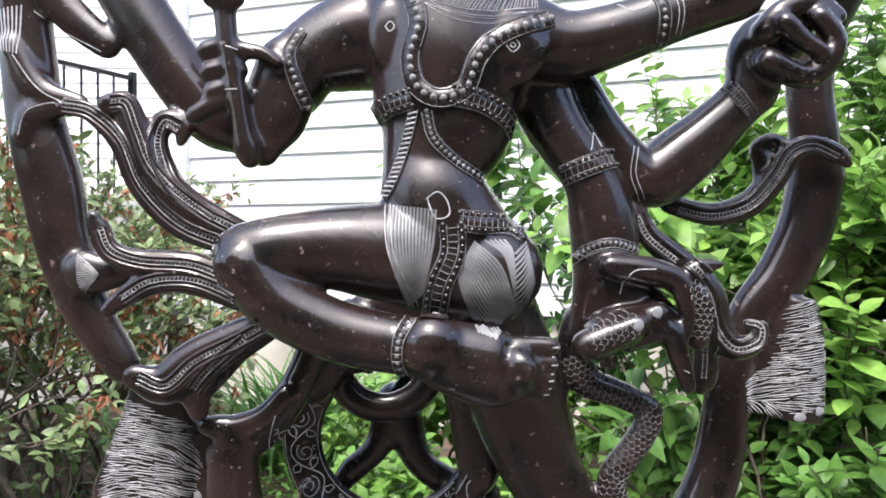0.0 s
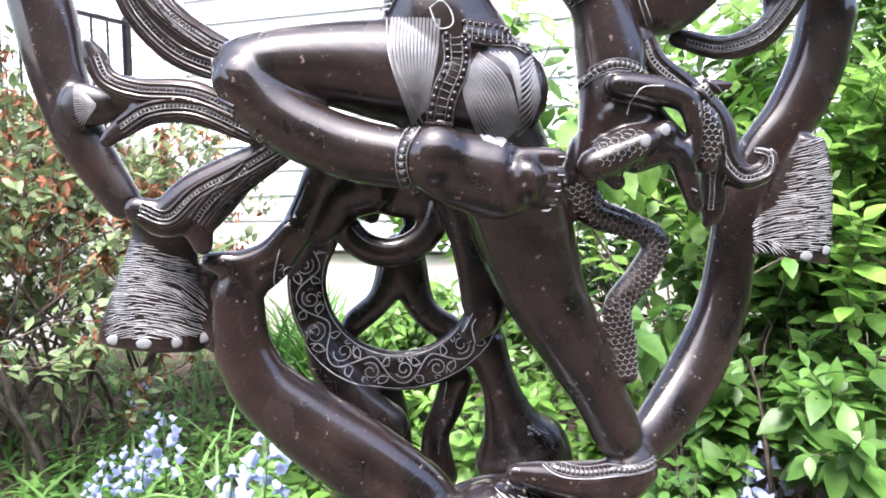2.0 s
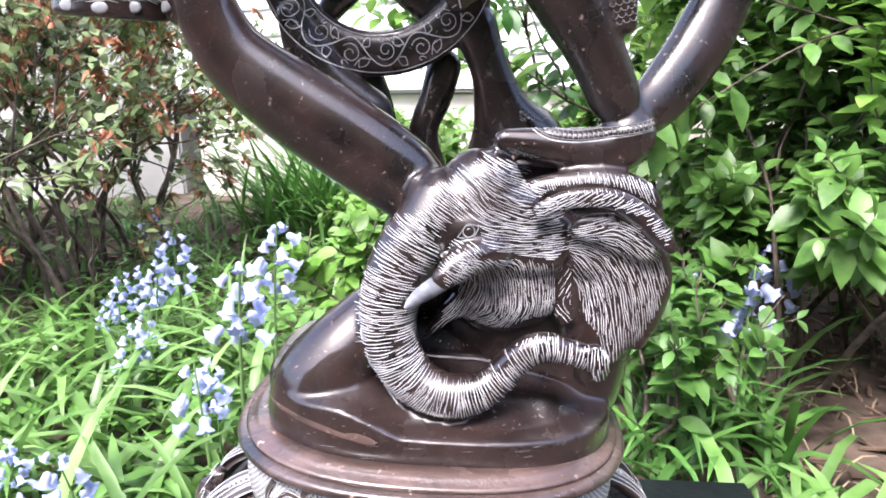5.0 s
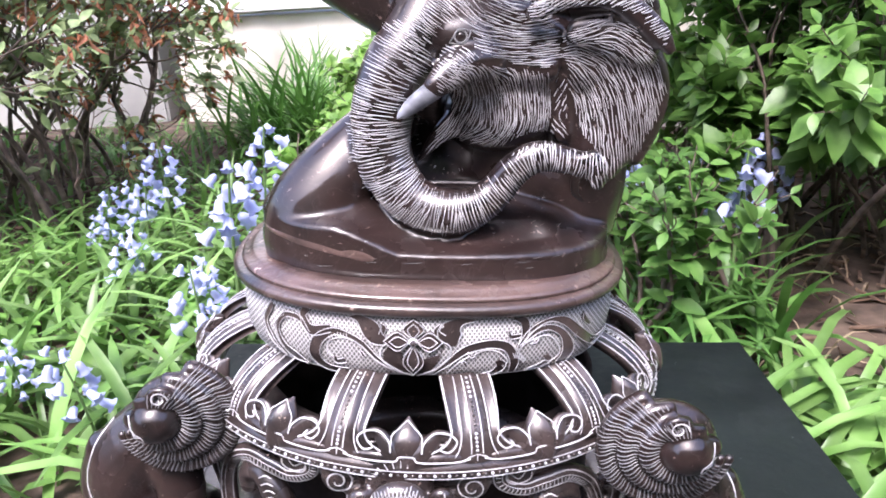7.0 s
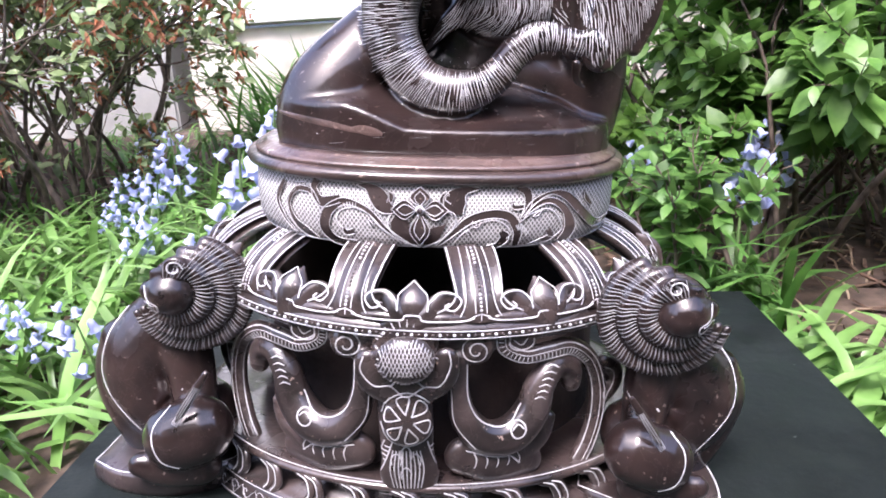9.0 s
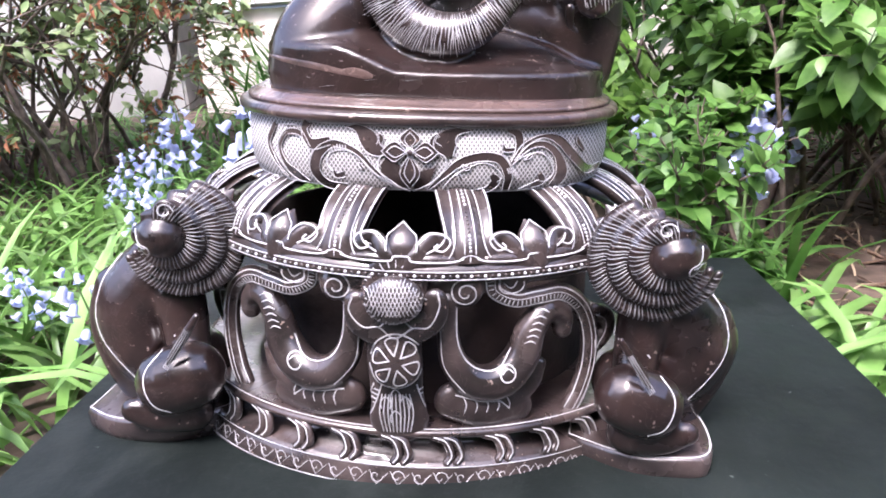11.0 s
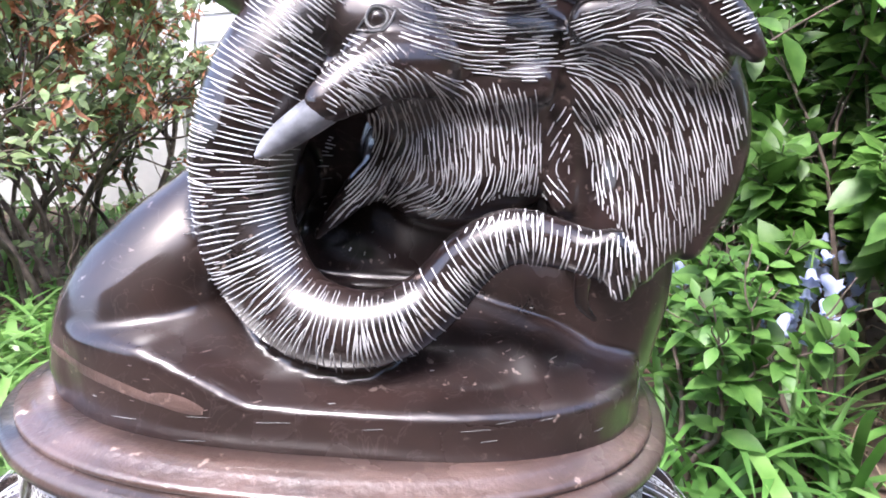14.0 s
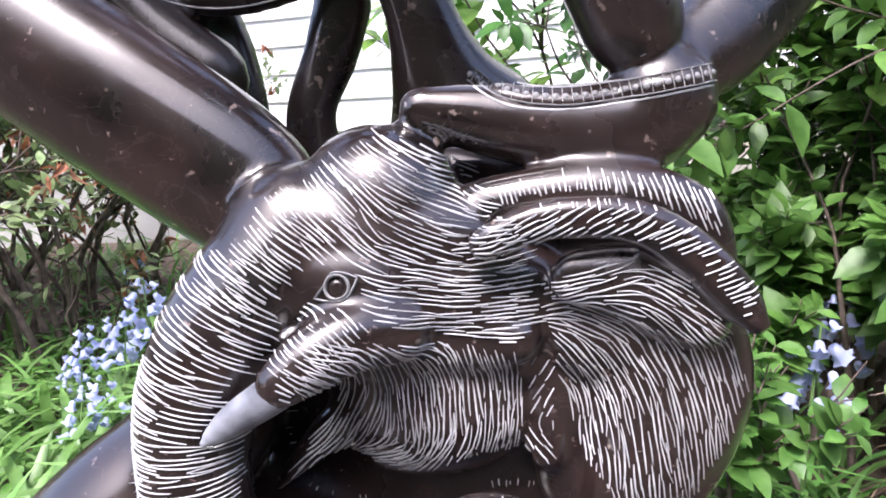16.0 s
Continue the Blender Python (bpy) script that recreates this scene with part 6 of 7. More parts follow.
limb([(-0.0816,0.386,0.9929,0.018), (-0.0868,0.3863,0.9765,0.0186), (-0.0911,0.3854,0.9614,0.0165), (-0.0944,0.3818,0.948,0.0089)],0.6)  # hand
limb([(-0.1182,0.3696,1.0233,0.004), (-0.1117,0.371,1.0232,0.0058), (-0.1044,0.3696,1.0233,0.004)],1.0)  # guard
limb([(-0.1814,0.4038,1.0503,0.0169), (-0.1628,0.4038,1.0191,0.0169), (-0.144,0.4038,0.9909,0.0169), (-0.1266,0.403,0.9688,0.0157), (-0.1101,0.3999,0.959,0.0112)],0.9)  # arm
limb([(-0.1216,0.3737,0.9986,0.0052), (-0.1152,0.374,0.9999,0.0055), (-0.1084,0.3733,0.9985,0.0046)],1.0)  # finger
limb([(-0.1202,0.3737,0.9876,0.0052), (-0.1123,0.374,0.9893,0.0055), (-0.1041,0.3733,0.9884,0.0046)],1.0)  # finger
limb([(-0.1188,0.3737,0.9769,0.0052), (-0.1116,0.374,0.9788,0.0055), (-0.1041,0.3733,0.9783,0.0046)],1.0)  # finger
limb([(-0.1275,0.3737,0.9653,0.0052), (-0.1196,0.374,0.9701,0.0055), (-0.1114,0.3733,0.9725,0.0046)],1.0)  # finger
limb([(-0.1041,0.3733,0.9991,0.0046), (-0.0923,0.3726,0.9969,0.0038), (-0.0843,0.3717,0.9918,0.0026)],1.0)  # finger
limb([(-0.1116,0.3726,1.0329,0.0058), (-0.1111,0.3726,1.0113,0.0058), (-0.1075,0.3721,0.9896,0.0052), (-0.103,0.3721,0.9607,0.0052), (-0.1006,0.3737,0.9488,0.0073), (-0.0991,0.3726,0.9434,0.0058)],1.0)  # dagger
limb([(0.0136,0.3802,0.894,0.0296), (-0.0242,0.3702,0.895,0.0265), (-0.052,0.3628,0.8971,0.0215), (-0.0787,0.356,0.8966,0.0172), (-0.0959,0.356,0.893,0.0172)],0.9)  # thigh
limb([(-0.0961,0.3507,0.889,0.0153), (-0.0803,0.3507,0.8713,0.0153), (-0.053,0.3507,0.8576,0.0153), (-0.0257,0.3501,0.8514,0.0145), (-0.0106,0.3499,0.8503,0.0142)],0.9)  # shin
limb([(-0.0105,0.3439,0.8512,0.0145), (0.0043,0.3457,0.8455,0.0178), (0.0232,0.3466,0.8405,0.0195), (0.0312,0.3451,0.8394,0.0167), (0.0347,0.3422,0.8399,0.0112)],0.7)  # foot
blob((-0.0051, 0.3411, 0.8516), (0.0149, 0.0119, 0.0149), 0)  # heel
limb([(0.034,0.346,0.8514,0.0046), (0.0461,0.346,0.8509,0.0046), (0.0518,0.3458,0.8506,0.0044)],1.0)  # toe
limb([(0.034,0.3458,0.8433,0.0043), (0.0461,0.3458,0.8428,0.0043), (0.0517,0.3456,0.8425,0.0041)],1.0)  # toe
limb([(0.0329,0.3456,0.8363,0.004), (0.045,0.3456,0.8358,0.004), (0.0506,0.3454,0.8356,0.0038)],1.0)  # toe
limb([(0.0307,0.3452,0.83,0.0035), (0.0428,0.3452,0.8294,0.0035), (0.0484,0.345,0.8292,0.0033)],1.0)  # toe
blob((0.0286, 0.3641, 0.9975), (0.0240, 0.0074, 0.0212), 0)  # chest
blob((-0.0238, 0.3656, 1.0050), (0.0142, 0.0057, 0.0199), 0)  # chest
blob((-0.0025, 0.3602, 0.9294), (0.0196, 0.0050, 0.0126), 0)  # belly
blob((0.0250, 0.3729, 0.8840), (0.0227, 0.0204, 0.0267), 0)  # hip
limb([(-0.0187,0.3744,0.8941,0.0268), (0.0047,0.376,0.8882,0.0293), (0.0251,0.3744,0.8854,0.0268)],0.9)  # cloth
limb([(0.021,0.3897,0.8614,0.0302), (0.0351,0.3964,0.8308,0.0284), (0.0446,0.3994,0.8025,0.0268), (0.0541,0.4004,0.7771,0.0226), (0.07,0.4019,0.7481,0.0189), (0.0839,0.4033,0.722,0.0153), (0.0949,0.4065,0.6981,0.0141)],0.95)  # standing leg
limb([(0.1028,0.4057,0.6772,0.0156), (0.0949,0.4046,0.6703,0.0137), (0.0698,0.4034,0.671,0.0118), (0.0479,0.4015,0.6749,0.0087), (0.037,0.3999,0.6773,0.0062)],0.8)  # foot
limb([(-0.2393,0.4089,1.0491,0.019), (-0.2338,0.4075,1.017,0.0158), (-0.2279,0.4078,0.9665,0.0165), (-0.2199,0.4084,0.9317,0.0178), (-0.2132,0.4075,0.8999,0.0159), (-0.2008,0.4066,0.8651,0.0139), (-0.1797,0.4051,0.832,0.0107)],0.6)  # frame
limb([(-0.2367,0.399,1.0084,0.0062), (-0.2219,0.3998,0.9838,0.0081), (-0.1997,0.399,0.9759,0.0062)],0.6)  # frame tail
limb([(-0.2161,0.4012,1.0369,0.0109), (-0.2004,0.4007,1.0213,0.01), (-0.1845,0.3998,1.0086,0.0081)],0.6)  # leaf
limb([(-0.2306,0.3987,0.9604,0.0056), (-0.2249,0.3995,0.9714,0.0075), (-0.2089,0.3987,0.9743,0.0056)],0.6)  # leaf
limb([(-0.1068,0.3874,0.9045,0.0072), (-0.1341,0.388,0.9196,0.0085), (-0.1551,0.388,0.9392,0.0085), (-0.164,0.3877,0.9602,0.0078), (-0.1692,0.3874,0.9737,0.0072), (-0.1785,0.3866,0.9744,0.0054)],0.6)  # ribbon
limb([(-0.1107,0.3906,0.8969,0.0055), (-0.1414,0.3915,0.9091,0.0073), (-0.1626,0.3915,0.9304,0.0073), (-0.1732,0.3915,0.9547,0.0073), (-0.1895,0.3906,0.9698,0.0055), (-0.2043,0.39,0.9733,0.0042)],0.6)  # ribbon
limb([(-0.1227,0.3903,0.9121,0.0049), (-0.1443,0.3912,0.9304,0.0067), (-0.1539,0.3912,0.9516,0.0067), (-0.1502,0.3912,0.9653,0.0067), (-0.1394,0.3906,0.9622,0.0055), (-0.1406,0.3897,0.9545,0.0036)],0.6)  # ribbon
limb([(-0.1007,0.3869,0.8713,0.006), (-0.1311,0.388,0.8863,0.0085), (-0.1611,0.3874,0.8894,0.0072), (-0.1776,0.3872,0.8954,0.0066), (-0.1835,0.3872,0.9075,0.0066), (-0.186,0.386,0.9135,0.0042)],0.6)  # ribbon
limb([(-0.1006,0.3866,0.8653,0.0054), (-0.1311,0.3877,0.8788,0.0079), (-0.1551,0.3874,0.8788,0.0072), (-0.1715,0.3869,0.8698,0.006), (-0.1787,0.386,0.8638,0.0042)],0.6)  # ribbon
limb([(-0.1671,0.3944,0.8846,0.0061), (-0.1864,0.3962,0.883,0.0105), (-0.1958,0.3966,0.8845,0.0117)],0.5)  # fan
limb([(-0.0867,0.3918,0.8603,0.0079), (-0.1085,0.3932,0.8484,0.011), (-0.1334,0.3941,0.8354,0.0129), (-0.151,0.3935,0.8232,0.0117), (-0.1661,0.3915,0.8273,0.0073)],0.6)  # ribbon
limb([(-0.1061,0.3955,0.8475,0.0074), (-0.1256,0.3967,0.8303,0.0099), (-0.1348,0.3964,0.8189,0.0093), (-0.1331,0.3949,0.8081,0.0062)],0.6)  # ribbon
stump([(-0.1633,0.4196,0.8285,0.0176), (-0.1633,0.4202,0.8121,0.019), (-0.1662,0.4213,0.7938,0.0217), (-0.17,0.4231,0.7754,0.0258), (-0.1746,0.4248,0.755,0.03), (-0.1756,0.4251,0.7469,0.0307)],0.55)  # elephant foot
stump([(0.2177,0.4396,0.8666,0.0082), (0.2161,0.4429,0.8514,0.0158), (0.2129,0.4453,0.8238,0.0215), (0.2108,0.4462,0.8028,0.0237), (0.209,0.4465,0.793,0.0244)],0.55)  # elephant foot
limb([(-0.1159,0.4073,0.7877,0.0124), (-0.1183,0.4084,0.7762,0.0144), (-0.1181,0.4092,0.7589,0.0157), (-0.1153,0.41,0.7429,0.0171), (-0.1044,0.4112,0.7233,0.0191), (-0.0806,0.4131,0.7023,0.0226), (-0.0496,0.4139,0.6799,0.024), (-0.0208,0.4132,0.6583,0.0228), (-0.0047,0.4103,0.6413,0.0176)],0.75)  # frame
limb([(-0.1315,0.4034,0.7981,0.0056), (-0.1256,0.4045,0.7969,0.0075), (-0.1146,0.4052,0.7957,0.0088), (-0.0993,0.4048,0.802,0.0082), (-0.0873,0.4041,0.8152,0.0069)],0.75)  # frame web
limb([(-0.1389,0.427,0.7853,0.0117), (-0.1382,0.4278,0.7673,0.0138), (-0.1354,0.4271,0.7525,0.0118)],0.5)  # frame web
limb([(-0.1228,0.4114,0.7793,0.0126), (-0.1174,0.4118,0.7832,0.0132), (-0.1097,0.411,0.7888,0.0119), (-0.0985,0.4104,0.7973,0.0109), (-0.0876,0.4099,0.8107,0.0099), (-0.0791,0.4095,0.8264,0.0092), (-0.0725,0.4098,0.8414,0.0098), (-0.0663,0.4112,0.8505,0.0123)],0.75)  # frame arch
limb([(0.1069,0.4152,0.6848,0.0131), (0.1244,0.4245,0.6963,0.0154), (0.1488,0.4374,0.7248,0.0172), (0.1674,0.4448,0.7614,0.016), (0.1747,0.4481,0.7959,0.0147), (0.1796,0.4481,0.8274,0.0146), (0.1915,0.448,0.8569,0.0146), (0.2108,0.4492,0.881,0.0167), (0.2245,0.4495,0.9103,0.0173), (0.2309,0.4495,0.9411,0.0173)],0.7)  # frame
limb([(0.2312,0.4496,0.9384,0.0175), (0.2287,0.4484,0.9662,0.0153), (0.2256,0.448,0.9974,0.0146), (0.229,0.4496,1.0291,0.0175), (0.2404,0.4515,1.0576,0.021)],0.7)  # frame
limb([(0.1333,0.4273,0.9225,0.006), (0.1586,0.4281,0.9166,0.0073), (0.1804,0.4286,0.9226,0.0083), (0.1953,0.4284,0.9383,0.008), (0.2051,0.4281,0.9532,0.0073), (0.218,0.4273,0.9577,0.006), (0.233,0.4273,0.9514,0.006), (0.2372,0.4258,0.9463,0.0033)],0.7)  # ribbon
limb([(0.188,0.4306,0.9301,0.0047), (0.1901,0.4317,0.9469,0.0067), (0.1864,0.431,0.9552,0.0054), (0.1945,0.4306,0.9609,0.0047), (0.2061,0.4302,0.9561,0.004)],0.7)  # ribbon
limb([(0.107,0.4031,0.9188,0.0056), (0.1151,0.4038,0.9031,0.0069), (0.1342,0.4045,0.8873,0.0082), (0.1486,0.4049,0.8715,0.0088), (0.1534,0.4049,0.8526,0.0088), (0.1626,0.4042,0.8416,0.0076), (0.1747,0.4031,0.8449,0.0057), (0.1759,0.4023,0.8529,0.0041), (0.1677,0.4016,0.8555,0.0028)],0.7)  # ribbon
limb([(0.148,0.4119,0.8582,0.0071), (0.1498,0.4123,0.8389,0.0077), (0.149,0.4119,0.8228,0.0071), (0.1459,0.4101,0.8168,0.0038)],0.7)  # ribbon
limb([(0.074,0.3981,0.8582,0.0086), (0.0717,0.399,0.8397,0.0099), (0.0788,0.3986,0.8241,0.0093), (0.0987,0.3975,0.8162,0.0077), (0.1135,0.3973,0.8068,0.0074), (0.105,0.3977,0.7881,0.0081), (0.0926,0.3977,0.771,0.0081), (0.0958,0.3975,0.7521,0.0078), (0.099,0.3956,0.7337,0.005)],0.9)  # snake
limb([(0.135,0.3842,0.849,0.0066), (0.1366,0.3845,0.867,0.0072), (0.129,0.3842,0.879,0.0066), (0.1347,0.3834,0.8865,0.0054), (0.1459,0.3815,0.8886,0.0024)],0.8)  # snake head
limb([(-0.0775,0.4314,0.817,0.0134), (-0.0674,0.4332,0.8337,0.0168), (-0.0506,0.4351,0.8419,0.0203)],0.7)  # wheel arm
limb([(-0.0788,0.452,0.8101,0.0126), (-0.0866,0.452,0.7922,0.0127), (-0.0877,0.4521,0.7728,0.0128), (-0.0818,0.4521,0.7541,0.0129), (-0.0695,0.4521,0.7384,0.013), (-0.0523,0.4521,0.728,0.013), (-0.0323,0.4521,0.724,0.013), (-0.012,0.4521,0.7272,0.013), (0.0058,0.4521,0.7369,0.0129), (0.0191,0.4521,0.752,0.0128), (0.0261,0.452,0.7704,0.0127), (0.0263,0.452,0.7898,0.0126), (0.0198,0.452,0.8079,0.0125)],0.4)  # wheel rim
limb([(-0.0048,0.4419,0.831,0.0093), (-0.0087,0.4418,0.8469,0.0093), (-0.0196,0.4418,0.8587,0.0092), (-0.0347,0.4418,0.8631,0.0092), (-0.0499,0.4418,0.8591,0.0092), (-0.0614,0.4418,0.8477,0.0093), (-0.066,0.4419,0.8319,0.0093), (-0.0624,0.4419,0.8157,0.0093), (-0.0515,0.4419,0.8037,0.0094), (-0.0361,0.4419,0.7991,0.0094), (-0.0206,0.4419,0.8033,0.0094), (-0.0092,0.4419,0.8149,0.0093), (-0.0048,0.4419,0.831,0.0093)],0.8)  # inner ring
limb([(-0.0578,0.4655,0.8508,0.014), (-0.0547,0.4642,0.8301,0.0105), (-0.0477,0.4622,0.8212,0.0056)],0.5)  # lining
limb([(-0.037,0.4683,0.8543,0.021), (-0.0197,0.4661,0.8366,0.0154), (-0.02,0.4636,0.8157,0.0091), (-0.0289,0.462,0.8047,0.0049)],0.5)  # lining
limb([(-0.0295,0.4683,0.7957,0.0152), (-0.0423,0.465,0.7689,0.009), (-0.0585,0.4646,0.7539,0.0084), (-0.0639,0.4639,0.7471,0.007)],0.7)  # strut
limb([(-0.0295,0.4683,0.7957,0.0152), (-0.0165,0.4654,0.7615,0.0097), (0.0023,0.4654,0.7457,0.0098), (0.0056,0.4647,0.737,0.0084)],0.7)  # strut
limb([(-0.0443,0.4659,0.7169,0.0106), (-0.0409,0.4671,0.6989,0.0129), (-0.035,0.466,0.6772,0.0108), (-0.0359,0.466,0.6514,0.0109)],0.7)  # strut
limb([(0.0052,0.4659,0.716,0.0106), (-0.0004,0.4655,0.6983,0.01), (-0.0091,0.4652,0.6769,0.0093), (-0.0069,0.4668,0.6507,0.0124)],0.7)  # strut
limb([(0.0228,0.4555,0.7404,0.0137), (0.0321,0.4545,0.713,0.0117), (0.0391,0.458,0.6897,0.0182), (0.0456,0.4642,0.6724,0.0301), (0.0492,0.4655,0.6575,0.0325)],0.7)  # strut
limb([(-0.0835,0.443,0.7483,0.0055), (-0.0745,0.4465,0.727,0.0118), (-0.0594,0.4465,0.7092,0.0118), (-0.0391,0.4477,0.6909,0.014)],0.7)  # strut
limb([(0.0134,0.4335,0.8329,0.0202), (0.0199,0.4319,0.7992,0.0169), (0.0212,0.4304,0.7655,0.0135), (0.0143,0.4278,0.7525,0.0081)],0.6)  # back plate
limb([(-0.0518,0.4455,0.8401,0.0138), (-0.0312,0.4463,0.8364,0.016), (0.0,0.4468,0.8326,0.0174)],0.5)  # back plate
limb([(0.0021,0.3936,0.6458,0.0191), (-0.0061,0.3875,0.6335,0.0185), (-0.0168,0.3823,0.6192,0.0179), (-0.0244,0.3798,0.6033,0.0166), (-0.0272,0.379,0.5859,0.0154), (-0.0238,0.3744,0.5691,0.0145), (-0.0131,0.3695,0.5543,0.0132), (0.0025,0.3648,0.5484,0.0122), (0.0173,0.3639,0.5496,0.0108), (0.0293,0.3669,0.556,0.0094), (0.0401,0.3663,0.568,0.0086), (0.0519,0.366,0.5741,0.0082), (0.0634,0.3654,0.5724,0.0073), (0.0742,0.3647,0.569,0.0064)],0.95)  # trunk
limb([(0.0724,0.3625,0.5697,0.0066), (0.0796,0.3631,0.568,0.0075), (0.0823,0.3615,0.5625,0.0049)],0.8)  # trunk tip
limb([(0.0795,0.3605,0.5735,0.0040), (0.0818,0.3595,0.5665,0.0046), (0.0812,0.3605,0.5590,0.0036)],0.9)  # nostril lip
limb([(0.074,0.382,0.5577,0.0032), (0.074,0.3816,0.5494,0.0026), (0.078,0.3808,0.5446,0.0013)],0.8)  # trunk hair
blob((0.0243, 0.3992, 0.6505), (0.0236, 0.0212, 0.0236), 0)  # skull
blob((0.0159, 0.3826, 0.6318), (0.0192, 0.0103, 0.0148), 0)  # brow
blob((0.0394, 0.3958, 0.6267), (0.0393, 0.0143, 0.0205), 0)  # temple
limb([(0.0135,0.3874,0.6195,0.0092), (0.0289,0.3874,0.6176,0.0092), (0.0471,0.3874,0.6156,0.0091), (0.0607,0.3861,0.6156,0.0068)],0.7)  # cheek ridge
blob((0.0377, 0.4020, 0.5944), (0.0323, 0.0180, 0.0238), 0)  # jaw
limb([(0.0196,0.3992,0.5913,0.0116), (0.0065,0.3959,0.5857,0.0063), (-0.003,0.3943,0.5768,0.0036), (-0.0099,0.393,0.5695,0.0015)],0.8)  # lip
limb([(0.0300,0.3790,0.6215,0.0090), (0.0200,0.3735,0.6215,0.0092), (0.0105,0.3685,0.6178,0.0086), (0.0030,0.3640,0.6128,0.0066)],0.9)  # tusk sheath
limb([(-0.0060,0.3850,0.6280,0.0150), (0.0080,0.3855,0.6285,0.0150), (0.0240,0.3870,0.6290,0.0150), (0.0430,0.3915,0.6290,0.0160), (0.0600,0.3950,0.6280,0.0140)],0.75)  # cheek
limb([(0.0000,0.3930,0.6450,0.0190), (0.0160,0.3920,0.6430,0.0190), (0.0330,0.3940,0.6420,0.0185), (0.0520,0.3970,0.6390,0.0150)],0.85)  # forehead
limb([(0.0200,0.3930,0.6110,0.0120), (0.0400,0.3950,0.6080,0.0130), (0.0590,0.3950,0.6070,0.0100)],0.7)  # lower cheek
limb([(0.0813,0.3946,0.6195,0.0171), (0.1001,0.3964,0.6139,0.0219), (0.1038,0.3968,0.5941,0.0231), (0.0958,0.3949,0.5747,0.0178), (0.0892,0.3924,0.562,0.0113)],0.5)  # ear
limb([(0.0767,0.3834,0.633,0.0073), (0.0884,0.3845,0.6318,0.0096), (0.0987,0.3854,0.6284,0.0117), (0.1079,0.3845,0.6224,0.0096)],0.6)  # ear boss
limb([(0.0633,0.3997,0.6382,0.0079), (0.0805,0.4004,0.6392,0.0094), (0.1006,0.4004,0.6354,0.0094), (0.1176,0.3997,0.624,0.0078)],0.6)  # ear fill
limb([(0.0537,0.377,0.6437,0.0048), (0.0649,0.3773,0.6482,0.0053), (0.0786,0.3774,0.6495,0.0055), (0.0923,0.3776,0.6473,0.0058), (0.1061,0.3777,0.6386,0.0061), (0.1159,0.3775,0.6278,0.0056), (0.1201,0.3764,0.6222,0.0036)],0.7)  # ear rim
limb([(0.118,0.3949,0.6138,0.0062), (0.1202,0.395,0.5977,0.0063), (0.1176,0.3947,0.5813,0.0057), (0.1087,0.3946,0.5643,0.0055)],0.6)  # ear edge
limb([(0.0735,0.4000,0.6100,0.0125), (0.0755,0.4000,0.5890,0.0125), (0.0775,0.4000,0.5690,0.0110)],0.6)  # behind the ear
limb([(0.0541,0.3937,0.6498,0.0091), (0.0721,0.3938,0.6521,0.0093), (0.0914,0.3938,0.6522,0.0093), (0.1089,0.3931,0.6465,0.0082), (0.1149,0.3918,0.63,0.006)],0.8)  # neck
limb([(0.0672,0.3932,0.609,0.005), (0.0694,0.3934,0.5941,0.0054), (0.0693,0.3931,0.5791,0.0048)],0.7)  # ear stem
limb([(-0.0169,0.4221,0.5546,0.0235), (0.0105,0.4232,0.5541,0.0254), (0.0494,0.4266,0.5445,0.0316), (0.0781,0.422,0.5379,0.0232)],0.8)  # throat
limb([(-0.0280,0.4030,0.5880,0.0180), (-0.0430,0.3990,0.5730,0.0220), (-0.0560,0.3940,0.5590,0.0260), (-0.0655,0.3920,0.5450,0.0295), (-0.0690,0.3930,0.5300,0.0310)],0.95)  # hill
limb([(0.0432,0.4265,0.6104,0.0482), (0.0398,0.4304,0.5945,0.0591), (0.0325,0.4295,0.5755,0.0566)],0.5)  # back
blob((0.0391, 0.4231, 0.6093), (0.0759, 0.0209, 0.0597), 0)  # back
blob((0.0101, 0.4263, 0.5532), (0.0593, 0.0152, 0.0435), 0)  # back
limb([(0.0875,0.422,0.586,0.0227), (0.0848,0.4245,0.5497,0.0268), (0.078,0.4248,0.5224,0.0274)],0.8)  # back

# the block that it stands on
levels = [(0.5135, 1.0), (0.5285, 1.0), (0.5296, 0.992), (0.5304, 0.965), (0.5330, 0.86), (0.5410, 0.72), (0.5480, 0.55), (0.5530, 0.40)]
first = len(NOW.v)
for z, s in levels:
    rise = 0.0 if z < 0.52 else 0.45  # the top edge climbs towards the hill
    NOW.v.extend(np.array((p[0], p[1], p[2] - 0.07 * p[0] + rise * max(0.0, min(0.030, -p[0] - 0.02)))) for p in oval(-0.002, 0.432, 0.1 * s, 0.084 * s, z, 2.9, 64))
for i in range(len(levels) - 1):
    for k in range(64):
        a, b = first + i * 64 + k, first + i * 64 + (k + 1) % 64
        NOW.f.append((a, b, b + 64, a + 64))
NOW.f.append(tuple(first + k for k in range(63, -1, -1)))
NOW.f.append(tuple(first + (len(levels) - 1) * 64 + k for k in range(64)))
NOW.fuse(0.0016, 5)
CLEAR.append((0.0165, 0.6345, 0.0075))
trim([(-0.0158, 1.0228), (-0.0119, 1.0073), (-0.0158, 0.9904), (-0.0124, 0.9763), (-0.0017, 0.9701), (0.0107, 0.9749), (0.0172, 0.9904), (0.0286, 1.0017), (0.054, 1.0124)], 'beads', 2.1)  # sash
trim([(-0.0138, 1.0214), (0.0017, 1.0144), (0.0215, 1.0124), (0.0469, 1.0172)], 'pair')  # collar
trim([(-0.011, 1.02), (0.0045, 1.0102), (0.0243, 1.0088), (0.0483, 1.0152)], 'pair')
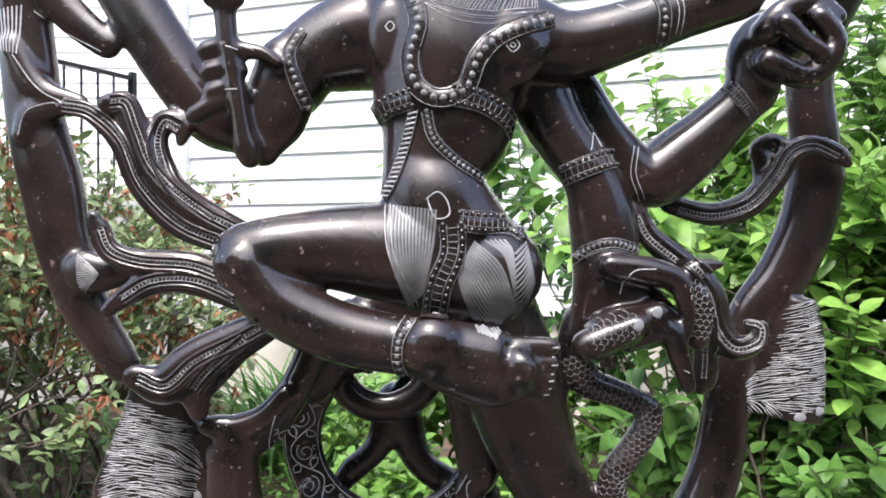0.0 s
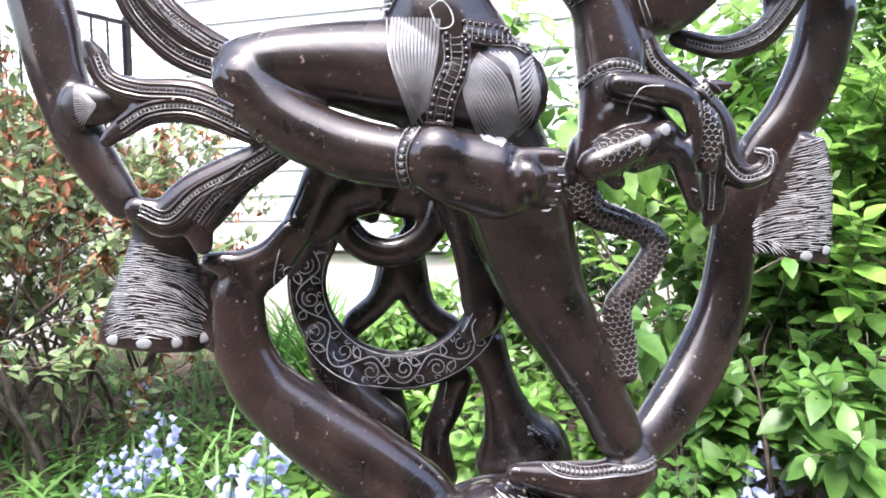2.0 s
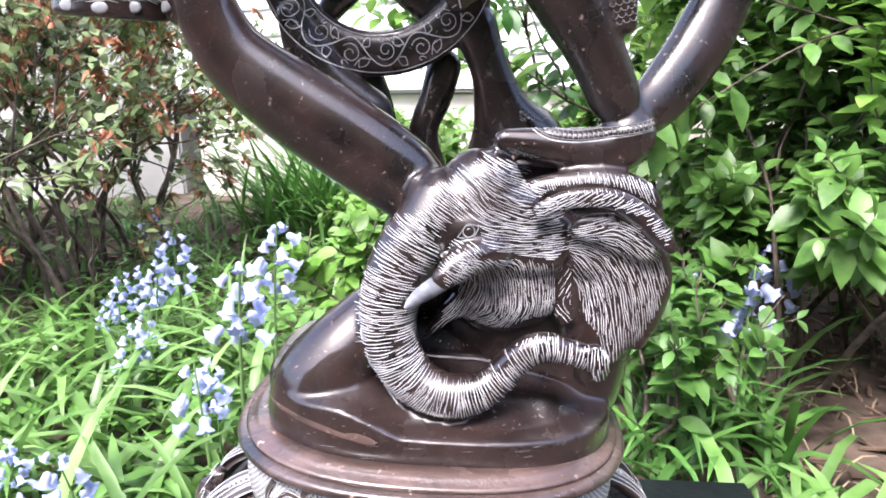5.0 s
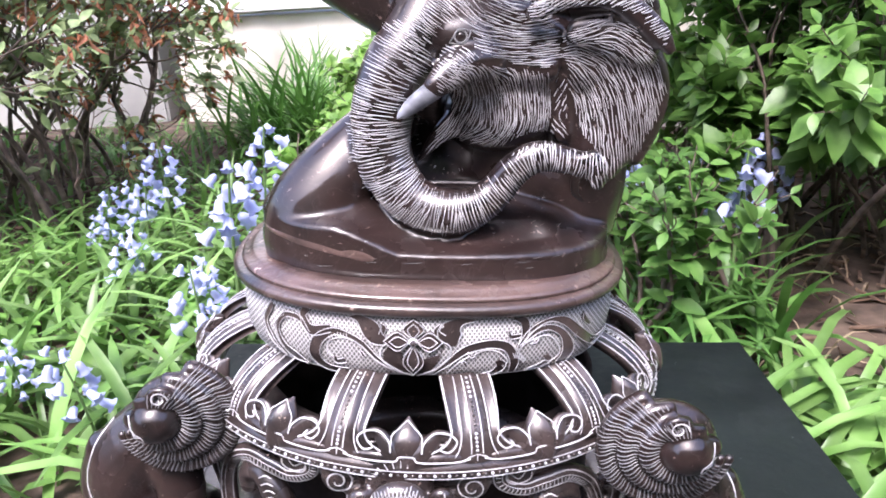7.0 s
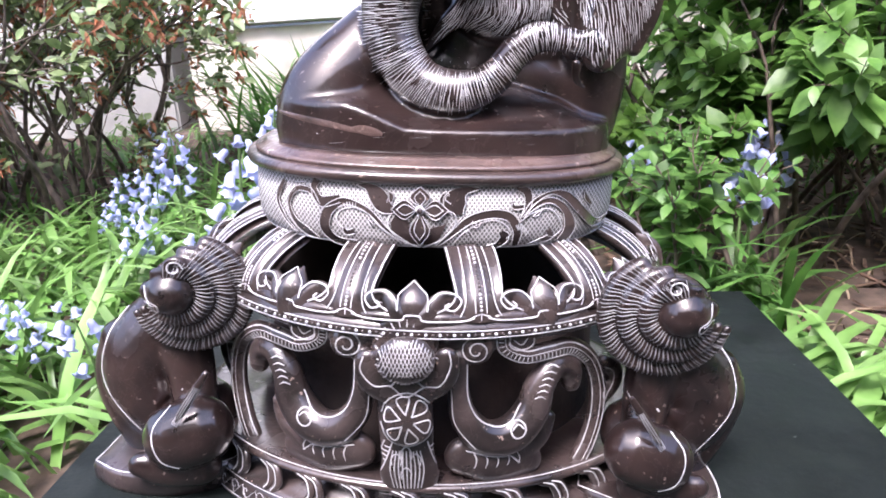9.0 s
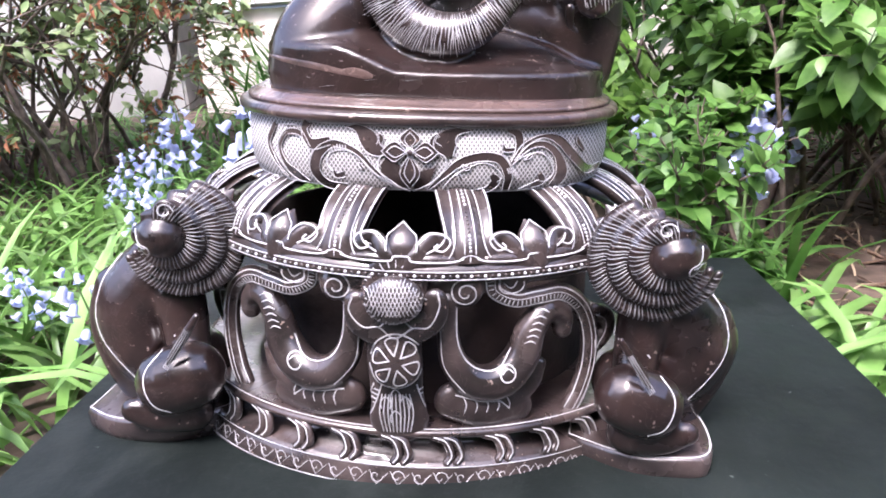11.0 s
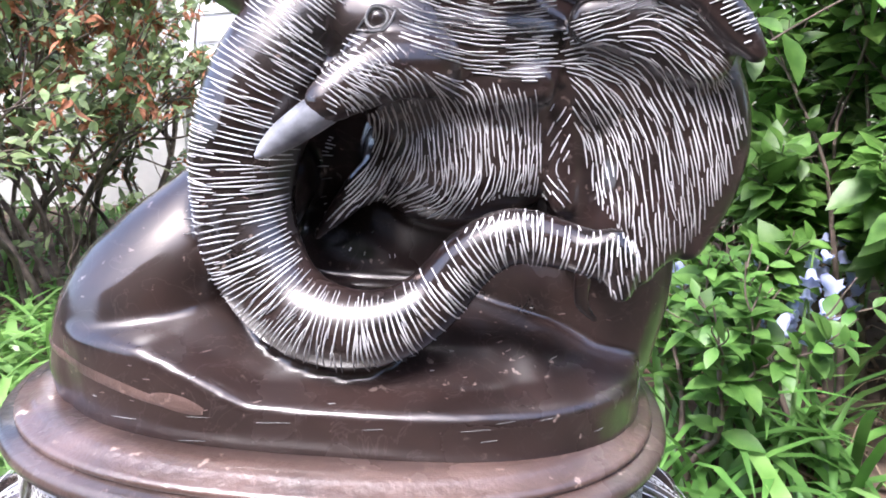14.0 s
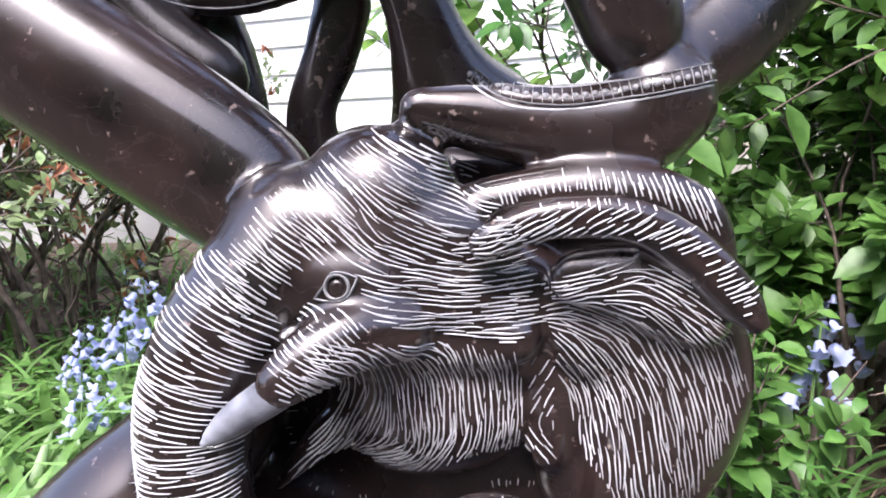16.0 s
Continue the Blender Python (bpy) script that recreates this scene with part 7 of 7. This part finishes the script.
rungs([(-0.014, 1.0222), (0.0017, 1.0148), (0.0217, 1.0125), (0.0489, 1.0182)], [(-0.0103, 1.029), (0.0046, 1.0222), (0.0246, 1.0199), (0.0474, 1.0262)], 22, 0.0007)
trim([(-0.0355, 0.9649), (-0.0269, 0.9686), (-0.0154, 0.9709)], 'band', 1.35)  # chest band
trim([(0.0046, 0.972), (0.0189, 0.9692), (0.0318, 0.9629), (0.0383, 0.9557)], 'band', 1.35)
trim([(-0.014, 0.9657), (-0.0177, 0.95), (-0.0235, 0.9329), (-0.0292, 0.9223)], 'rope', 1.7)  # hanging cords
trim([(-0.008, 0.9643), (-0.0046, 0.9514), (0.006, 0.9406), (0.0195, 0.932)], 'beads', 1.2)
trim([(0.0078, 0.9106), (0.0213, 0.9095), (0.0339, 0.9089), (0.0409, 0.905)], 'band', 1.3)  # belt
comb([(-0.0271, 0.9188), (-0.0261, 0.8944), (-0.0172, 0.868)], [(-0.0025, 0.916), (-0.0044, 0.8972), (-0.01, 0.875)], 14, 0.0007, 5)  # cloth folds
comb([(0.0067, 0.8859), (0.0129, 0.8677), (0.0247, 0.8545)], [(0.0151, 0.9011), (0.0283, 0.8893), (0.0359, 0.8677)], 15, 0.0007, 5)
comb([(0.0067, 0.9013), (0.0079, 0.8803), (0.0163, 0.8579)], [(0.0073, 0.8887), (0.0135, 0.8691), (0.0236, 0.8556)], 4, 0.0007, 5)
comb([(0.0191, 0.9011), (0.0297, 0.8929), (0.0353, 0.8733)], [(0.0311, 0.9016), (0.0339, 0.8971), (0.0348, 0.8887)], 5, 0.0007, 5)
comb([(0.0343, 0.8602), (0.0414, 0.8673), (0.0459, 0.8801)], [(0.0351, 0.8957), (0.0385, 0.8988), (0.0414, 0.9011)], 12, 0.0007, 5)
trim([(0.0044, 0.9087), (0.0044, 0.8944), (-0.0017, 0.8793), (-0.0044, 0.8647)], 'band', 1.5)  # hanging sash
trim([(-0.0274, 0.9191), (-0.0247, 0.8945), (-0.0134, 0.8684)], 'pair')
trim([(-0.0078, 0.9214), (-0.0024, 0.9246), (0.0021, 0.92), (0.0029, 0.9133), (-0.0037, 0.912), (-0.0078, 0.9214)], 'line')  # knot
trim([(-0.0145, 0.8651), (-0.0204, 0.8544), (-0.0209, 0.8436), (-0.0177, 0.835)], 'beads', 1.35)  # anklet
trim([(0.0516, 0.8504), (0.0556, 0.85), (0.0561, 0.846), (0.0516, 0.8457)], 'line')
trim([(0.0511, 0.842), (0.055, 0.8417), (0.0556, 0.838), (0.0511, 0.8377)], 'line')
trim([(0.05, 0.8345), (0.0539, 0.8343), (0.0545, 0.8309), (0.05, 0.8306)], 'line')
trim([(0.0477, 0.828), (0.0517, 0.8277), (0.0522, 0.825), (0.0477, 0.8248)], 'line')
trim([(0.0309, 0.9971), (0.0343, 1.0005), (0.0377, 0.9971), (0.0343, 0.9937), (0.0309, 0.9971)], 'line')
trim([(0.0329, 0.9971), (0.0343, 0.9985), (0.0357, 0.9971), (0.0343, 0.9957), (0.0329, 0.9971)], 'line')
trim([(-0.0286, 1.0071), (-0.0263, 1.0097), (-0.024, 1.0071), (-0.0263, 1.0045), (-0.0286, 1.0071)], 'line')
trim([(0.0643, 0.9359), (0.0781, 0.9411), (0.0939, 0.9463)], 'band', 1.3)  # armlets
trim([(0.078, 0.9487), (0.0811, 0.9594), (0.0847, 0.9511)], 'line')
trim([(0.0689, 0.8894), (0.0773, 0.8969), (0.0894, 0.8999), (0.1039, 0.8963)], 'beads', 1.2)
trim([(0.0683, 0.8854), (0.0773, 0.8933), (0.0894, 0.8963), (0.103, 0.8933)], 'line')
trim([(0.1083, 0.8866), (0.0965, 0.8851), (0.0921, 0.8733)], 'line')
trim([(0.1051, 0.9522), (0.1033, 0.9373), (0.1093, 0.9233)], 'pair')
trim([(0.1557, 0.9854), (0.162, 0.9761), (0.1692, 0.9683)], 'band', 0.8)
trim([(-0.0735, 1.0099), (-0.0796, 0.9979), (-0.0766, 0.9844), (-0.0712, 0.9708)], 'beads', 1.6)
trim([(0.108, 1.0268), (0.1115, 1.015), (0.111, 1.0018)], 'beads', 1.5)
trim([(0.1162, 1.0297), (0.1198, 1.018), (0.1198, 1.0062)], 'pair')
trim([(0.0888, 1.0209), (0.0962, 1.0165), (0.105, 1.0209), (0.0991, 1.0253)], 'line')
nail((0.0973, 0.8588), 0.0056, 0.0066)
nail((0.1086, 0.8645), 0.0056, 0.0066)
trim([(-0.1098, 0.9994), (-0.104, 0.9977)], 'line')
trim([(-0.1012, 0.9994), (-0.096, 0.9977)], 'line')
trim([(-0.1104, 0.9777), (-0.1041, 0.9777)], 'line')
trim([(0.1222, 0.8354), (0.1251, 0.8339)], 'line')
trim([(-0.1058, 0.9044), (-0.1327, 0.9194), (-0.1535, 0.9388), (-0.1624, 0.9596), (-0.1677, 0.9731), (-0.1758, 0.974)], 'fold')
trim([(-0.11, 0.8969), (-0.1401, 0.909), (-0.1612, 0.9301), (-0.1717, 0.9542), (-0.1882, 0.9693), (-0.2033, 0.9729)], 'fold')
trim([(-0.122, 0.912), (-0.1431, 0.9301), (-0.1527, 0.9512), (-0.149, 0.9648), (-0.14, 0.9618)], 'fold')
trim([(-0.0999, 0.8715), (-0.1298, 0.8865), (-0.1597, 0.8895), (-0.1761, 0.8955), (-0.182, 0.9074)], 'fold')
trim([(-0.0999, 0.8655), (-0.1298, 0.879), (-0.1537, 0.879), (-0.1702, 0.87)], 'fold')
trim([(-0.0859, 0.8606), (-0.1071, 0.8485), (-0.1313, 0.8364), (-0.148, 0.8228), (-0.1631, 0.8273)], 'fold')
trim([(-0.1051, 0.848), (-0.125, 0.8312), (-0.1342, 0.8204)], 'fold')
trim([(0.1373, 0.9204), (0.1571, 0.9164), (0.1785, 0.9224), (0.1933, 0.9379), (0.2031, 0.9527), (0.2163, 0.9573), (0.2312, 0.951)], 'fold')
trim([(0.1077, 0.9155), (0.114, 0.903), (0.1327, 0.8875), (0.1468, 0.8719), (0.1515, 0.8532), (0.1609, 0.8423), (0.1734, 0.8454), (0.1749, 0.8532), (0.1671, 0.8557)], 'fold')
trim([(0.1466, 0.8586), (0.1482, 0.8395), (0.1476, 0.8236)], 'fold')
comb([(-0.1984, 0.8944), (-0.1911, 0.8889), (-0.1859, 0.8835)], [(-0.1967, 0.8709), (-0.1905, 0.8767), (-0.1859, 0.8822)], 17, 0.0003)  # fan
trim([(-0.2343, 1.0025), (-0.2204, 0.9839), (-0.2033, 0.9746)], 'line')
trim([(-0.2248, 1.0273), (-0.2094, 1.0164), (-0.1861, 1.004)], 'line')
trim([(-0.2314, 0.959), (-0.2267, 0.9714), (-0.2127, 0.9761), (-0.2089, 0.973)], 'line')
comb([(-0.2466, 1.0273), (-0.2436, 1.0056)], [(-0.2295, 1.0304), (-0.2312, 1.0025)], 7, 0.0006)
hair([(-0.1824, 0.8126), (-0.1497, 0.7993), (-0.1412, 0.7763), (-0.1437, 0.754), (-0.1982, 0.7545), (-0.1906, 0.7899)], [(-0.1854, 0.7996, 5), (-0.1596, 0.7961, -12), (-0.1471, 0.7764, -54), (-0.1863, 0.7702, 5), (-0.1603, 0.7699, -9), (-0.1508, 0.76, -32), (-0.1931, 0.7604, 22)], 0.00092, 0.0143)  # foot wrinkles
hair([(0.2084, 0.8616), (0.2254, 0.8666), (0.2329, 0.8272), (0.2299, 0.7998), (0.1853, 0.7933), (0.1823, 0.814), (0.2003, 0.831)], [(0.2187, 0.8581, 16), (0.226, 0.8307, 6), (0.209, 0.8206, 8), (0.1919, 0.8105, 21), (0.2195, 0.8033, -6), (0.1921, 0.7967, -53)], 0.00092, 0.013)
nail((-0.1905, 0.7534), 0.0092, 0.0062)
nail((-0.1728, 0.7513), 0.0092, 0.0062)
nail((-0.1567, 0.7511), 0.0092, 0.0062)
nail((-0.1447, 0.7517), 0.0092, 0.0062)
nail((0.2135, 0.7951), 0.0080, 0.0056)
nail((0.2258, 0.7984), 0.0080, 0.0056)
nail((0.199, 0.7925), 0.0080, 0.0056)
scales([(0.0705, 0.8397), (0.0782, 0.8242), (0.0983, 0.8163), (0.1132, 0.8069), (0.1046, 0.7883), (0.0922, 0.7713), (0.0954, 0.7524), (0.0992, 0.7351)], 0.0072)
scales([(0.0734, 0.8512), (0.0863, 0.8569), (0.0964, 0.8592)], 0.006)
scales([(0.135, 0.8491), (0.1364, 0.867), (0.1304, 0.8775)], 0.006)
trim([(0.0497, 0.6884), (0.0595, 0.6814), (0.0746, 0.6787), (0.0928, 0.6802), (0.1145, 0.6835)], 'beads', 1.1)  # anklet
trim([(0.0488, 0.6847), (0.0595, 0.6777), (0.0747, 0.6756), (0.0929, 0.6771), (0.1146, 0.6804)], 'line')
vine([(-0.083, 0.8013), (-0.087, 0.7874), (-0.0872, 0.773), (-0.0836, 0.759), (-0.0763, 0.7463), (-0.0659, 0.7359), (-0.0529, 0.7285), (-0.0383, 0.7247), (-0.0232, 0.7247), (-0.0086, 0.7286), (0.0045, 0.736), (0.0151, 0.7464), (0.0226, 0.7591)], 0.0195, 0.0006)
trim([(-0.0924, 0.8048), (-0.0972, 0.7884), (-0.0975, 0.7711), (-0.0932, 0.7544), (-0.0844, 0.7393), (-0.0717, 0.7269), (-0.056, 0.7183), (-0.0385, 0.714), (-0.0203, 0.7145), (-0.0029, 0.7196), (0.0124, 0.7289), (0.0247, 0.7418), (0.0331, 0.7572)], 'line')
trim([(-0.0741, 0.7979), (-0.0774, 0.7862), (-0.0775, 0.7741), (-0.0743, 0.7624), (-0.0681, 0.7518), (-0.0592, 0.7432), (-0.0482, 0.7372), (-0.0359, 0.7343), (-0.0233, 0.7346), (-0.0111, 0.7381), (-0.0003, 0.7446), (0.0083, 0.7536), (0.0143, 0.7643)], 'line')
hair([(0.014, 0.6657), (0.0269, 0.6713), (0.0378, 0.6682), (0.0541, 0.6581), (0.0649, 0.6419), (0.0675, 0.6204), (0.0603, 0.6161), (0.0417, 0.6195), (0.0246, 0.6273), (0.0195, 0.639), (0.008, 0.6408), (-0.0018, 0.6279), (-0.0162, 0.6327), (-0.0041, 0.6526)], [(0.0211, 0.6668, -39), (0.0091, 0.6563, -44), (0.032, 0.6623, -31), (0.0498, 0.6535, -26), (0.0229, 0.6488, -53), (0.0369, 0.6442, -27), (0.0566, 0.645, 12), (-0.0028, 0.6511, -44), (-0.0126, 0.64, -34), (0.0017, 0.6352, -39), (0.0336, 0.6343, -8), (0.0534, 0.6309, 0), (0.0647, 0.6234, 4), (0.0648, 0.6405, 10), (0.0282, 0.6416, -28)], 0.0009, 0.0105)  # elephant hair
hair([(0.0106, 0.6241), (0.0411, 0.6172), (0.0607, 0.612), (0.0636, 0.5944), (0.0603, 0.5796), (0.0332, 0.5749), (0.0078, 0.5802), (-0.0058, 0.5735), (0.0016, 0.5854), (0.012, 0.5969), (0.0081, 0.6099)], [(0.0182, 0.6224, -18), (0.0381, 0.6203, -20), (0.0254, 0.6112, -76), (0.0485, 0.6107, -73), (0.0165, 0.5918, -119), (0.0325, 0.5949, -85), (0.0481, 0.5946, -86), (0.0605, 0.5945, -92), (0.0239, 0.58, -162), (0.043, 0.5815, -127), (0.0556, 0.583, -107), (0.003, 0.582, -138)], 0.00088, 0.0111)
hair([(0.0692, 0.6318), (0.0861, 0.6388), (0.1006, 0.6354), (0.1171, 0.6169), (0.1229, 0.6014), (0.117, 0.5823), (0.1084, 0.5658), (0.0947, 0.5556), (0.0836, 0.571), (0.0758, 0.591), (0.0713, 0.6134)], [(0.0744, 0.6286, 14), (0.0861, 0.6343, 14), (0.0833, 0.6208, -24), (0.1007, 0.6294, -31), (0.1126, 0.6216, -37), (0.0773, 0.607, -55), (0.0938, 0.6098, -61), (0.1088, 0.6032, -73), (0.1191, 0.603, -74), (0.0789, 0.5893, -85), (0.0941, 0.5907, -81), (0.1093, 0.5873, -81), (0.0975, 0.5709, -83), (0.0867, 0.5744, -85)], 0.00092, 0.0117)
hair([(0.0552, 0.6479), (0.0703, 0.6522), (0.0878, 0.6523), (0.104, 0.6463), (0.1207, 0.6293), (0.1169, 0.6238), (0.1042, 0.6395), (0.0879, 0.6455), (0.0703, 0.6447), (0.0564, 0.6395)], [(0.0634, 0.6469, 25), (0.0771, 0.6486, 29), (0.0906, 0.6481, 27), (0.1042, 0.6409, 17), (0.1152, 0.6309, 20)], 0.001, 0.0068)
hair([(0.0571, 0.6572), (0.0787, 0.6593), (0.1, 0.6578), (0.1121, 0.6531), (0.1147, 0.6423), (0.0974, 0.6515), (0.0773, 0.6529), (0.0584, 0.6514)], [(0.0643, 0.6555, -75), (0.0787, 0.6564, -84), (0.1001, 0.6549, -72), (0.1116, 0.6481, -66)], 0.00092, 0.0072)
hair([(0.0653, 0.6088), (0.0713, 0.6087), (0.0712, 0.5762), (0.0634, 0.5813)], [(0.0675, 0.6056, -121), (0.0682, 0.5976, -121), (0.0673, 0.5829, -54)], 0.0018, 0.006)
hair([(-0.0150, 0.6460), (-0.0310, 0.6270), (-0.0420, 0.6075), (-0.0445, 0.5890), (-0.0412, 0.5690), (-0.0325, 0.5520), (-0.0140, 0.5430), (0.0030, 0.5385), (0.0185, 0.5408), (0.0320, 0.5490), (0.0430, 0.5580), (0.0535, 0.5650), (0.0645, 0.5645), (0.0735, 0.5620), (0.0747, 0.5752), (0.064, 0.5798), (0.0519, 0.5828), (0.0403, 0.577), (0.0305, 0.5657), (0.0184, 0.5587), (0.0033, 0.5596), (-0.0067, 0.5682), (-0.0096, 0.5813), (-0.0063, 0.5962), (-0.0056, 0.6063), (-0.018, 0.5978), (-0.0081, 0.6121), (0.0043, 0.6271)], [(0.0021, 0.6366, 144), (-0.0103, 0.6219, 147), (-0.0189, 0.6051, 163), (-0.0217, 0.589, -178), (-0.0201, 0.5722, -159), (-0.0114, 0.5564, -134), (0.0027, 0.5487, -104), (0.0172, 0.5495, -75), (0.0295, 0.5571, -52), (0.0401, 0.5687, -53), (0.0518, 0.5747, -81), (0.0633, 0.5728, -101), (0.0741, 0.5692, -105)], 0.00105, 0.0150)  # trunk rings
hair([(0.0004, 0.62), (0.0104, 0.631), (0.0176, 0.6321), (0.0243, 0.6248), (0.0152, 0.6143), (0.0049, 0.6101)], [(0.0122, 0.6277, -20), (0.0062, 0.6185, -28), (0.0169, 0.621, -56), (0.0099, 0.6144, -41)], 0.0011, 0.006)
hair([(0.0735, 0.5770), (0.0835, 0.5745), (0.0880, 0.5600), (0.0800, 0.5560), (0.0750, 0.5620)], [(0.0770, 0.5720, -100), (0.0830, 0.5690, -85), (0.0840, 0.5610, -75)], 0.0012, 0.0070)
eye((0.0165, 0.6345), 0.0030)
trim([(-0.1000, 0.5440), (-0.0820, 0.5400), (-0.0640, 0.5365), (-0.0480, 0.5325), (-0.0360, 0.5300)], 'seam', 0.0034)
trim([(-0.0500, 0.5335), (-0.0430, 0.5325), (-0.0340, 0.5300)], 'seam', 0.0050)

nicks(12, -0.09, 0.095, 0.5135, 0.529, 0.010, 0.04, 0.00014, (6,))
nicks(26, -0.08, 0.09, 0.529, 0.545, 0.003, 0.1, 0.0004, (2, 6))
nicks(330, -0.26, 0.26, 0.55, 1.02, 0.0020, 1.2, 0.00045, (2, 2, 2, 6))
# tusk
tv, tf = [], []
tube(tv, tf, [(0.003,0.3635,0.6116,0.0049), (-0.0021,0.3634,0.6085,0.0048), (-0.0094,0.3629,0.6039,0.0041), (-0.0146,0.3617,0.6003,0.0023), (-0.0161,0.3608,0.5992,0.0011)],0.9)

base = len(NOW.dv)
NOW.dv += [tuple(q) for q in tv]
NOW.df += [tuple(base + i for i in g) for g in tf]
NOW.di += [4] * len(tf)
statue = tagged(new("statue", NOW.mesh([STONE, CHALK, RED, NAIL, TUSK, SILVER, GREYLINE])), "polished dark stone statue dancing on a white-engraved elephant head", "statue")
